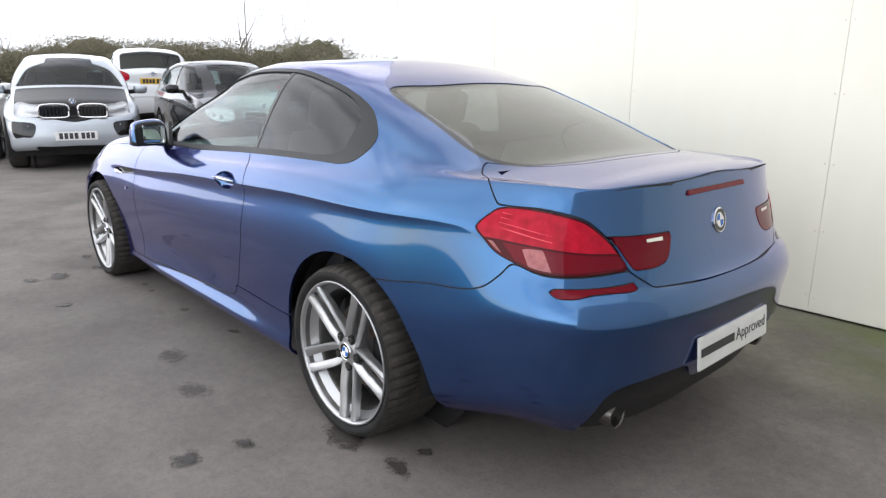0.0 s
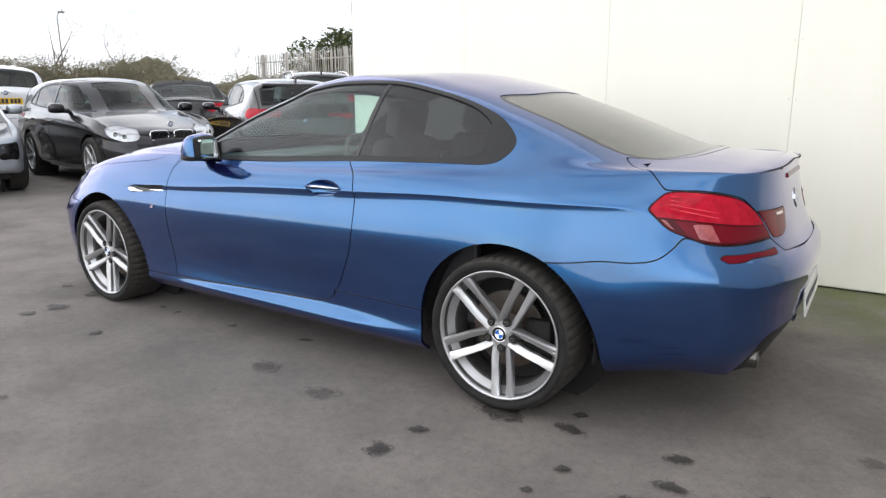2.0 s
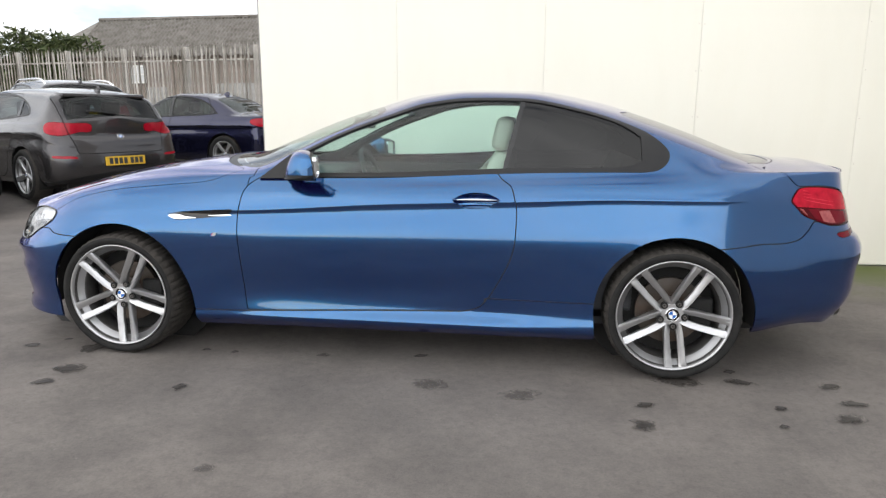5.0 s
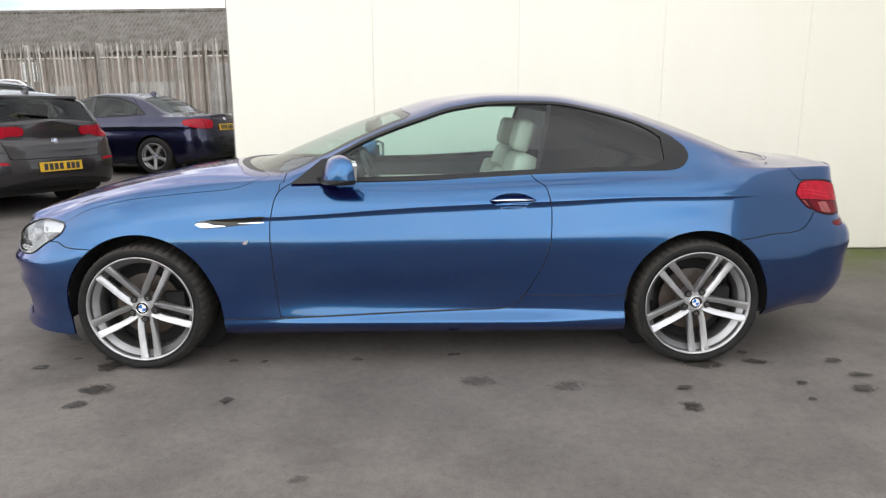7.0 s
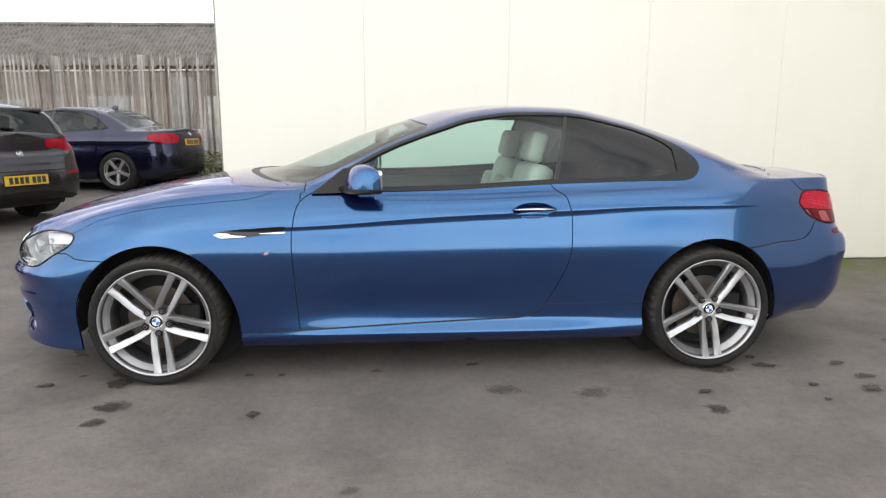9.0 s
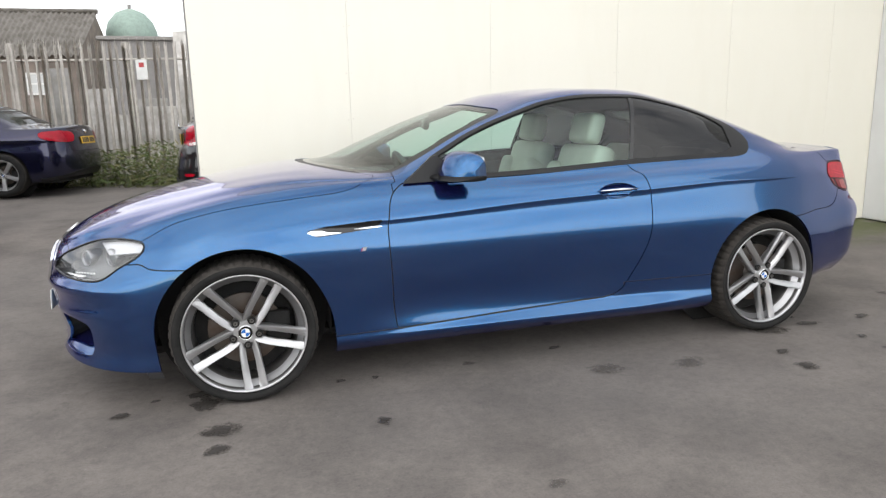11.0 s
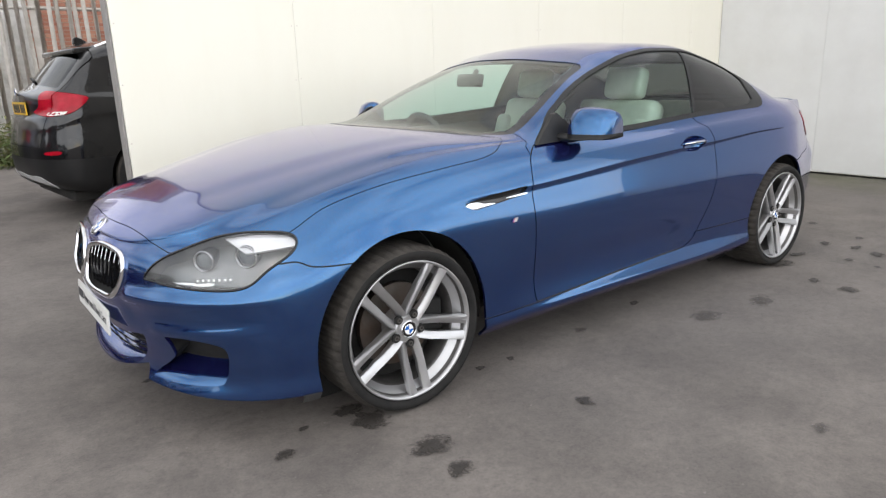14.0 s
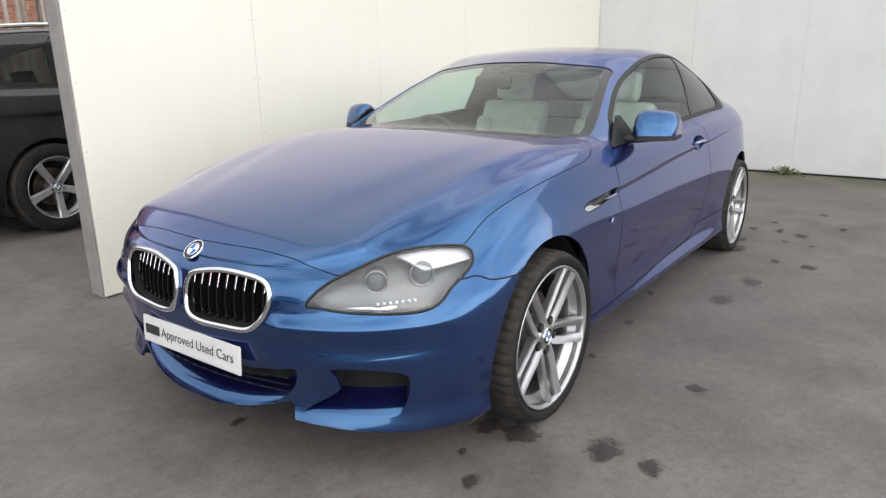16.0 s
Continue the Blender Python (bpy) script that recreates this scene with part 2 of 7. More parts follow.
def closed_curve(pts, n=8):
    """A closed Catmull-Rom outline; a point given twice is a corner."""
    p = np.array(pts, float)
    m, out = len(p), []
    for i in range(m):
        a, b, c, d = p[i - 1], p[i], p[(i + 1) % m], p[(i + 2) % m]
        if np.allclose(b, c):
            continue
        if np.allclose(a, b):
            a = b
        if np.allclose(c, d):
            d = c
        for t in np.arange(n) / n:
            out.append(0.5 * (2 * b + (c - a) * t + (2 * a - 5 * b + 4 * c - d) * t * t + (3 * b - a - 3 * c + d) * t ** 3))
    return np.array(out)


def signed(px, py, poly):
    """Distance to a closed outline, positive inside."""
    px, py = np.asarray(px, float), np.asarray(py, float)
    best = np.full(px.shape, 1e9)
    inside = np.zeros(px.shape, bool)
    for (ax, ay), (bx, by) in zip(poly, np.roll(poly, -1, axis=0)):
        ex, ey = bx - ax, by - ay
        t = np.clip(((px - ax) * ex + (py - ay) * ey) / max(ex * ex + ey * ey, 1e-12), 0, 1)
        best = np.minimum(best, (px - ax - t * ex) ** 2 + (py - ay - t * ey) ** 2)
        if ay != by:
            inside ^= ((ay > py) != (by > py)) & (px < (bx - ax) * (py - ay) / (by - ay) + ax)
    best = np.sqrt(best)
    return np.where(inside, best, -best)


class Shell:
    """Half a car body (y < 0) as one smooth sheet over rails. a runs from nose to tail, v from the sill up to the centre line."""

    def __init__(self, spec, na=340, nv=6):
        self.s = spec
        self.na, self.nv = na, nv
        self.low, self.nk = spec["low"], len(spec["low"]) + 6

    def plan(self, a):
        s = self.s
        x0, x1 = s["nose"], s["tail"]
        x = x0 + (x1 - x0) * (1 - np.cos(np.pi * np.clip(a, 0, 1))) / 2
        cf, lf, nf = x0 + s["front"][0], s["front"][0], s["front"][1]
        cr, lr, nr = x1 - s["rear"][0], s["rear"][0], s["rear"][1]
        f = np.clip((cf - x) / lf, 0, 1)
        r = np.clip((x - cr) / lr, 0, 1)
        return x, s["width"](x) * np.maximum(1 - f ** nf, 0) ** (1 / nf) * np.maximum(1 - r ** nr, 0) ** (1 / nr)

    def rails(self, a):
        s = self.s
        x, w = self.plan(a)
        e = 1e-4
        xa, wa = self.plan(a + e)
        xb, wb = self.plan(a - e)
        tx, ty = xa - xb, -(wa - wb)
        tx, ty = np.where(a < 2 * e, 0.0, tx), np.where(a < 2 * e, -1.0, ty)
        tx, ty = np.where(a > 1 - 2 * e, 0.0, tx), np.where(a > 1 - 2 * e, 1.0, ty)
        ln = np.hypot(tx, ty) + 1e-12
        nx, ny = ty / ln, -tx / ln
        out = []
        for zf, of in self.low:
            o = of(x)
            out.append(np.stack([x + nx * o, np.minimum(-w + ny * o, 0), zf(x)], -1))
        S = out[-1]
        xs, ys, zs = S[:, 0], -S[:, 1], S[:, 2]
        yr = np.minimum(s["cant"](xs), ys * s.get("canty", 0.93))
        bow = s["bow"](xs)

        def top(y):
            return s["top"](xs + bow * y * y) - s["drop"](xs) * (y / np.maximum(yr, 1e-3)) ** 2 * np.minimum(1, ys / 0.3)

        zr = top(yr)
        R = np.stack([xs, -yr, zr], -1)
        mid = 0.5 * (S + R)
        mid[:, 1] -= s["bulge"](xs)
        Rm = R + 0.13 * (S - R)
        Rm[:, 1] -= 0.35 * s["bulge"](xs)
        yp = yr * 0.88
        out += [mid, Rm]
        for y in (yp, yr * 0.62, yr * 0.32, yr * 0):
            out.append(np.stack([xs, -y, top(y)], -1))
        return np.stack(out, 0)

    def at(self, a, v):
        a, v = np.asarray(a, float), np.asarray(v, float)
        ua, inv = np.unique(np.round(a, 9), return_inverse=True)
        K = self.rails(ua)
        K = np.concatenate([2 * K[:1] - K[1:2], K, K[-2:-1] * np.array([1, -1, 1])], 0)
        i = np.clip(np.floor(v).astype(int), 0, self.nk - 2)
        t = (v - i)[:, None]
        p0, p1, p2, p3 = (K[i + j, inv] for j in range(4))
        P = 0.5 * (2 * p1 + (p2 - p0) * t + (2 * p0 - 5 * p1 + 4 * p2 - p3) * t * t + (3 * p1 - p0 - 3 * p2 + p3) * t ** 3)
        return self.s["press"](P) if "press" in self.s else P

    def field(self, fn):
        """A field's values on the grid; minus a field is ("not", field), a margin is (field, distance)."""
        g = self.grid()
        if not hasattr(self, "memo"):
            self.memo = {}
        sign, margin = 1.0, 0.0
        if isinstance(fn, tuple):
            if fn[0] == "not":
                sign, fn, margin = -1.0, fn[1], (fn[2] if len(fn) > 2 else 0.0)
            else:
                fn, margin = fn
        if fn not in self.memo:
            self.memo[fn] = fn(g[..., 0], g[..., 1], g[..., 2], self.ga, self.gv)
        return sign * self.memo[fn] - margin

    def grid(self):
        if not hasattr(self, "gp"):
            A, V = np.meshgrid(np.linspace(0, 1, self.na + 1), np.linspace(0, self.nk - 1, (self.nk - 1) * self.nv + 1), indexing="ij")
            self.ga, self.gv = A, V
            self.gp = self.at(A.ravel(), V.ravel()).reshape(*A.shape, 3)
            da = np.gradient(self.gp, axis=0)
            dv = np.gradient(self.gp, axis=1)
            n = np.cross(da, dv)
            n /= np.linalg.norm(n, axis=-1, keepdims=True) + 1e-12
            self.gn = np.where((n[..., 1:2] > 0.05) & (self.gp[..., 1:2] < -0.3), -n, n)
        return self.gp

    def locate(self, pts):
        """Sheet coordinates (a, v) nearest to places; y = 0 is pushed past the centre line, z < 0.1 below the sill."""
        g = self.grid().reshape(-1, 3)
        A, V = self.ga.ravel(), self.gv.ravel()
        out = []
        for p in pts:
            if len(p) == 2:
                out.append((p[0] * 6.0, (p[1] if p[1] < 90 else self.nk - .3) * 0.1))
                continue
            p = np.array(p, float)
            k = np.argmin(((g - p) ** 2).sum(1))
            a, v, sa, sv = A[k], V[k], 1.0 / self.na, 1.0 / self.nv
            for _ in range(3):
                da, dv = np.meshgrid(np.linspace(-1, 1, 7) * sa, np.linspace(-1, 1, 7) * sv)
                ca, cv = np.clip(a + da.ravel(), 0, 1), np.clip(v + dv.ravel(), 0, self.nk - 1)
                q = self.at(ca, cv)
                j = np.argmin(((q - p) ** 2).sum(1))
                a, v, sa, sv = ca[j], cv[j], sa / 3, sv / 3
            if p[1] == 0:
                if v > self.nk - 4:
                    v = self.nk - 1 + 0.7
                else:
                    a = -0.02 if a < 0.5 else 1.02
            if p[2] < 0.1:
                v = -0.8
            out.append((a * 6.0, v * 0.1))
        return np.array(out)

    def region(self, pts, n=8):
        """A field that is positive inside the closed outline through places on the sheet."""
        poly = closed_curve(self.locate(pts), n)
        ok = (poly[:, 0] >= -1e-6) & (poly[:, 0] <= 6.0 + 1e-6) & (poly[:, 1] >= -1e-6) & (poly[:, 1] <= (self.nk - 1) * 0.1 + 1e-6)
        Q = self.at(np.clip(poly[:, 0] / 6.0, 0, 1), np.clip(poly[:, 1] / 0.1, 0, self.nk - 1))

        def field(x, y, z, a, v):
            u, w = a * 6.0, v * 0.1
            inside = np.zeros(u.shape, bool)
            for (ax_, ay_), (bx_, by_) in zip(poly, np.roll(poly, -1, axis=0)):
                if ay_ != by_:
                    inside ^= ((ay_ > w) != (by_ > w)) & (u < (bx_ - ax_) * (w - ay_) / (by_ - ay_) + ax_)
            best = np.full(u.shape, 0.05 ** 2)
            lo, hi = Q[ok].min(0) - .05, Q[ok].max(0) + .05
            near = (x > lo[0]) & (x < hi[0]) & (y > lo[1]) & (y < hi[1]) & (z > lo[2]) & (z < hi[2])
            P = np.stack([x[near], y[near], z[near]], -1)
            bn = best[near]
            for i in range(len(Q)):
                j = (i + 1) % len(Q)
                if not (ok[i] or ok[j]):
                    continue
                e = Q[j] - Q[i]
                t = np.clip((P - Q[i]) @ e / max(e @ e, 1e-12), 0, 1)
                bn = np.minimum(bn, ((P - Q[i] - t[:, None] * e) ** 2).sum(1))
            best[near] = bn
            best = np.sqrt(best)
            return np.where(inside, best, -best)
        field.poly = poly
        return field

    def trace(self, region, n=1, lift=0.0):
        """Places along a region's outline, lifted off the sheet."""
        p = region.poly[::n]
        a, v = np.clip(p[:, 0] / 6.0, 0, 1), np.clip(p[:, 1] / 0.1, 0, self.nk - 1)
        P = self.at(a, v)
        return P + self.normals(a, v) * lift

    def normals(self, a, v):
        e = 2e-4
        da = self.at(np.clip(a + e, 0, 1), v) - self.at(np.clip(a - e, 0, 1), v)
        dv = self.at(a, np.clip(v + 0.02, 0, self.nk - 1)) - self.at(a, np.clip(v - 0.02, 0, self.nk - 1))
        N = np.cross(da, dv)
        return N / (np.linalg.norm(N, axis=1, keepdims=True) + 1e-12)

    def panel(self, *fields, both=False, side=-1, lift=0.0, thick=0.012, step=1):
        """A bmesh of the part of the sheet where all fields (functions of x, y, z; positive inside) hold, with turned-in edges."""
        g = self.grid()
        F = [self.field(fn) for fn in fields]
        na, nv = g.shape[0] - 1, g.shape[1] - 1
        low = np.full((na, nv), True)
        full = np.full((na, nv), True)
        for f in F:
            c = np.stack([f[:-1, :-1], f[1:, :-1], f[1:, 1:], f[:-1, 1:]])
            low &= c.max(0) > 0
            full &= c.min(0) > 0
        polys = []
        for i, j in zip(*np.nonzero(low)):
            corner = ((i, j), (i + 1, j), (i + 1, j + 1), (i, j + 1))
            poly = [(self.ga[c], self.gv[c], [f[c] for f in F]) for c in corner]
            if not full[i, j]:
                for k in range(len(F)):
                    nxt = []
                    for p, q in zip(poly, poly[1:] + poly[:1]):
                        if p[2][k] > 0:
                            nxt.append(p)
                        if (p[2][k] > 0) != (q[2][k] > 0):
                            t = p[2][k] / (p[2][k] - q[2][k])
                            nxt.append((p[0] + t * (q[0] - p[0]), p[1] + t * (q[1] - p[1]), [u + t * (w - u) for u, w in zip(p[2], q[2])]))
                    poly = nxt
                    if len(poly) < 3:
                        break
            if len(poly) >= 3:
                polys.append([(round(p[0], 7), round(p[1], 6)) for p in poly])
        index, faces = {}, []
        for poly in polys:
            f = []
            for key in poly:
                k = index.setdefault(key, len(index))
                if k not in f:
                    f.append(k)
            if len(f) >= 3:
                faces.append(f)
        bm = bmesh.new()
        if not index:
            return bm
        keys = np.array(list(index))
        P = self.at(keys[:, 0], keys[:, 1])
        N = self.normals(keys[:, 0], keys[:, 1])
        P = P + N * lift
        sides = (-1, 1) if both else (side,)
        for sd in sides:
            m = np.array([1, -sd, 1.0])
            vs = [bm.verts.new(p * m) for p in P]
            for f in faces:
                try:
                    bm.faces.new([vs[k] for k in (f if sd < 0 else f[::-1])])
                except ValueError:
                    pass
        if both:
            bmesh.ops.remove_doubles(bm, verts=[v for v in bm.verts if abs(v.co.y) < 2e-3], dist=1e-4)
        if thick:
            rim = [ed for ed in bm.edges if len(ed.link_faces) == 1 and not all(abs(v.co.y) < 1e-3 for v in ed.verts)]
            if rim:
                bm.normal_update()
                nor = {v: v.normal.copy() for ed in rim for v in ed.verts}
                new_e = bmesh.ops.extrude_edge_only(bm, edges=rim)["geom"]
                fresh = [v for v in new_e if isinstance(v, bmesh.types.BMVert)]
                old = {tuple(round(c, 6) for c in v.co): n for v, n in nor.items()}
                for v in fresh:
                    n = old.get(tuple(round(c, 6) for c in v.co))
                    if n:
                        v.co -= n * thick
                for f in bm.faces:
                    f.smooth = True
                for ed in rim:
                    ed.smooth = False
        for f in bm.faces:
            f.smooth = True
        return bm

# ---------------------------------------------------------------- the blue coupe's sheet: rails along its length
def pair(z, o, smooth=0.05):
    return rail(z, smooth), rail(o, smooth)


COUPE = dict(
    nose=-2.335, tail=2.455, front=(0.66, 2.40), rear=(0.35, 3.2),
    width=rail([(-2.4, .91), (-1.43, .932), (-1.05, .934), (-.6, .936), (.3, .939), (1.0, .950), (1.38, .952), (1.62, .935), (1.8, .888), (2.0, .825), (2.2, .765), (2.35, .735), (2.5, .71)], 0.06),
    low=[
        pair([(-2.3, .16), (-1.85, .13), (-1.0, .165), (1.0, .175), (1.85, .21), (2.15, .245), (2.35, .232), (2.5, .23)], [(-2.3, -.04), (-1.9, -.06), (-1, -.085), (1, -.06), (1.9, -.09), (2.3, -.10), (2.5, -.10)]),
        pair([(-2.3, .20), (-1.85, .18), (-1.0, .215), (0, .225), (1.0, .225), (1.85, .26), (2.2, .30), (2.5, .30)], [(-2.3, -.012), (-1.9, -.026), (-1, -.036), (-.6, -.022), (0, -.014), (.6, -.010), (1, -.008), (1.9, -.045), (2.25, -.045), (2.5, -.07)]),
        pair([(-2.3, .27), (-1.85, .26), (-1.0, .26), (0, .285), (.5, .295), (1.0, .30), (1.85, .33), (2.5, .39)], [(-2.3, -.04), (-1.9, -.025), (-1, -.034), (-.7, -.026), (0, -.036), (.5, -.038), (1, -.016), (1.9, -.020), (2.25, -.012), (2.5, -.02)]),
        pair([(-2.3, .33), (-1.85, .34), (-1.0, .35), (1.0, .38), (1.85, .42), (2.5, .47)], [(-2.3, -.035), (-1.9, -.012), (-1, -.028), (0, -.038), (1, -.016), (1.9, -.006), (2.25, -.002), (2.5, -.005)]),
        pair([(-2.3, .42), (-1.85, .46), (-1.0, .52), (1.0, .54), (1.85, .53), (2.5, .57)], [(-2.3, -.012), (-1.9, .0), (-1, -.012), (0, -.018), (1, -.010), (1.45, 0), (1.9, .0), (2.25, .002), (2.5, .0)]),
        pair([(-2.3, .52), (-1.85, .585), (-1.43, .66), (-1.0, .66), (1.0, .68), (1.43, .70), (1.85, .64), (2.5, .64)], [(-2.3, .0), (-1.9, -.008), (-1.43, 0), (-1, -.007), (0, -.012), (1, -.010), (1.45, -.012), (1.9, -.012), (2.25, -.002), (2.5, -.005)]),
        pair([(-2.3, .58), (-1.85, .66), (-1.43, .745), (-.75, .765), (0, .80), (.66, .825), (1.2, .85), (1.9, .84), (2.2, .74), (2.5, .72)], [(-2.3, -.01), (-1.9, -.042), (-1.43, -.020), (-.9, -.027), (-.5, -.035), (.66, -.038), (1.3, -.038), (1.9, -.040), (2.2, -.042), (2.5, -.055)]),
        pair([(-2.3, .635), (-1.85, .715), (-1.43, .80), (-.75, .80), (0, .84), (.66, .865), (1.2, .885), (1.9, .888), (2.2, .83), (2.5, .80)], [(-2.3, -.02), (-1.9, -.072), (-1.43, -.042), (-.9, -.030), (-.5, -.033), (.66, -.036), (1.3, -.039), (1.9, -.048), (2.2, -.066), (2.5, -.085)]),
        pair([(-2.335, .676), (-2.27, .682), (-1.85, .765), (-1.43, .865), (-.75, .89), (0, .905), (.66, .93), (1.2, .945), (1.9, .95), (2.2, .93), (2.5, .90)], [(-2.3, -.035), (-1.9, -.11), (-1.43, -.082), (-.9, -.068), (0, -.064), (.66, -.066), (1.3, -.074), (1.9, -.086), (2.2, -.100), (2.5, -.105)]),
        pair([(-2.335, .704), (-2.27, .709), (-2.19, .728), (-1.85, .818), (-1.36, .922), (-.75, .957), (0, .962), (.66, .985), (1.3, 1.0), (1.9, 1.0), (2.2, 1.0), (2.5, .985)], [(-2.3, -.06), (-1.9, -.155), (-1.43, -.135), (-.9, -.122), (0, -.119), (.66, -.12), (1.3, -.132), (1.9, -.130), (2.2, -.125), (2.5, -.115)]),
    ],
    cant=rail([(-2.3, .60), (-1.9, .59), (-1.4, .63), (-1.0, .71), (-.72, .75), (-.45, .717), (-.25, .682), (-.05, .652), (.2, .645), (.45, .639), (.75, .639), (1.05, .639), (1.3, .645), (1.5, .65), (1.8, .640), (2.0, .60), (2.2, .56), (2.5, .52)], 0.08),
    canty=0.93,
    bow=rail([(-2.4, -.10), (-1.6, -.08), (-1.25, -.10), (-1.0, -.40), (-.1, -.42), (.4, 0), (1.0, .25), (2.0, .2), (2.5, .0)], 0.1),
    top=rail([(-2.5, .58), (-2.26, .725), (-2.2, .765), (-2.08, .82), (-1.9, .875), (-1.68, .926), (-1.3, .994), (-1.02, 1.029), (-.95, 1.035), (-.92, 1.041), (-.7, 1.126), (-.4, 1.245), (-.15, 1.324), (.1, 1.388), (.42, 1.414), (.74, 1.408), (1.08, 1.352), (1.42, 1.250), (1.63, 1.174), (1.88, 1.077), (1.95, 1.055), (2.1, 1.038), (2.3, 1.014), (2.42, .985), (2.6, .93)], 0.02),
    drop=rail([(-2.4, .006), (-2.27, .007), (-2.19, .011), (-2.05, .024), (-1.9, .027), (-1.65, .021), (-1.4, .010), (-1.1, .010), (-.95, .026), (-.8, .05), (0, .05), (.5, .042), (1.2, .05), (1.8, .045), (2.3, .015)], 0.1),
    bulge=rail([(-2.4, .0), (-1.0, .0), (-.5, .012), (.4, .018), (1.2, .012), (1.6, .0), (2.4, .0)], 0.1),
)


def ease(t):
    t = np.clip(t, 0, 1)
    return t * t * (3 - 2 * t)


def coupe_press(P):
    """Pressed-in shapes: the bonnet's raised centre, the boot's lip, the hollow along the doors and the bumper's fold."""
    x, y, z = P[:, 0], np.abs(P[:, 1]), P[:, 2]
    out = P.copy()
    dome = np.interp(x, [-2.2, -1.9, -1.4, -1.0], [.27, .37, .50, .60])
    fade = ease((x + 2.19) / .40) * ease((-.98 - x) / .15) * ease((z - .72) / .05)
    out[:, 2] += fade * .007 * ease((dome + .07 - y) / .16)
    lip = ease((x - 2.16) / .16) * ease((z - .90) / .09) * ease((.62 - y) / .2)
    out[:, 2] += .012 * lip
    side = ease((y - .82) / .05) * ease((x + 1.0) / .5) * ease((1.05 - x) / .5)
    out[:, 1] += np.where(P[:, 1] < 0, 1, -1) * side * (.008 * np.exp(-((z - .40) / .075) ** 2))
    fold = ease((-1.85 - x) / .15) * ease((y - .36) / .08)
    out[:, 0] -= fold * .014 * np.exp(-((z - .545 - .02 * (y - .5)) / .022) ** 2)
    out[:, 0] += fold * .010 * np.exp(-((z - .47) / .045) ** 2)
    out[:, 0] -= ease((-1.95 - x) / .1) * ease((y - .48) / .08) * .012 * np.exp(-((z - .440) / .018) ** 2)
    out[:, 0] += .013 * ease((x - 2.25) / .06) * ease((.700 - z) / .010) * ease((z - .50) / .1)
    return out


COUPE["press"] = coupe_press
coupe_sheet = Shell(COUPE, 400, 6)


def ground_height(x, y):
    """The yard is level round the coupe and climbs gently to the north, less to the west."""
    u = min(1.0, max(0.0, (y - 2.2) / 2.5))
    d = math.hypot((0.3 + 0.7 * u * u * (3 - 2 * u)) * max(0.0, -1.0 - x), max(0.0, y - 1.5))
    return 0.16 * (1 - math.exp(-d / 3.5)) + 0.018 * min(max(0.0, d - 4), 40)

# ---------------------------------------------------------------- ground
TARMAC = material("worn_tarmac", (0.11, 0.105, 0.10), 0.85)
c = coords(TARMAC)
grit, patch, wide = noise_tex(TARMAC, c, 90, 8, 0.75), noise_tex(TARMAC, c, 1.7, 7, 0.62), noise_tex(TARMAC, c, 0.35, 4)
base = mix(TARMAC, ramp(TARMAC, patch, (0.36, (0, 0, 0)), (0.62, (1, 1, 1))), (0.098, 0.086, 0.078), (0.176, 0.156, 0.140))
base = mix(TARMAC, ramp(TARMAC, wide, (0.40, (0, 0, 0)), (0.66, (0.6, 0.6, 0.6))), base, (0.134, 0.122, 0.113))
fleck = ramp(TARMAC, grit, (0.30, (0.55, 0.55, 0.55)), (0.5, (1, 1, 1)), (0.74, (1.35, 1.33, 1.3)))
base = mix(TARMAC, 0.5, base, fleck, "MULTIPLY")
mid = ramp(TARMAC, noise_tex(TARMAC, c, 24, 6, 0.7), (0.32, (0.72, 0.72, 0.72)), (0.5, (1, 1, 1)), (0.70, (1.22, 1.21, 1.2)))
base = mix(TARMAC, 0.55, base, mid, "MULTIPLY")
spots = ramp(TARMAC, noise_tex(TARMAC, c, 6.5, 5, 0.7), (0.66, (0, 0, 0)), (0.74, (1, 1, 1)))
base = mix(TARMAC, mix(TARMAC, 1.0, spots, (0.22, 0.22, 0.22), "MULTIPLY"), base, (0.055, 0.052, 0.050))
# moss along the foot of the walls
sep = TARMAC.node_tree.nodes.new("ShaderNodeSeparateXYZ")
link(TARMAC, c, sep.inputs[0])


def near_value(m, socket, centre, reach):
    a = m.node_tree.nodes.new("ShaderNodeMath")
    a.operation = "SUBTRACT"
    link(m, socket, a.inputs[0])
    a.inputs[1].default_value = centre
    b = m.node_tree.nodes.new("ShaderNodeMath")
    b.operation = "ABSOLUTE"
    link(m, a.outputs[0], b.inputs[0])
    r = m.node_tree.nodes.new("ShaderNodeMapRange")
    r.inputs["From Min"].default_value, r.inputs["From Max"].default_value = reach, 0
    link(m, b.outputs[0], r.inputs[0])
    return r.outputs[0]


def times(m, a, b):
    n = m.node_tree.nodes.new("ShaderNodeMath")
    n.operation = "MULTIPLY"
    for k, v in enumerate((a, b)):
        if isinstance(v, (int, float)):
            n.inputs[k].default_value = v
        else:
            link(m, v, n.inputs[k])
    return n.outputs[0]


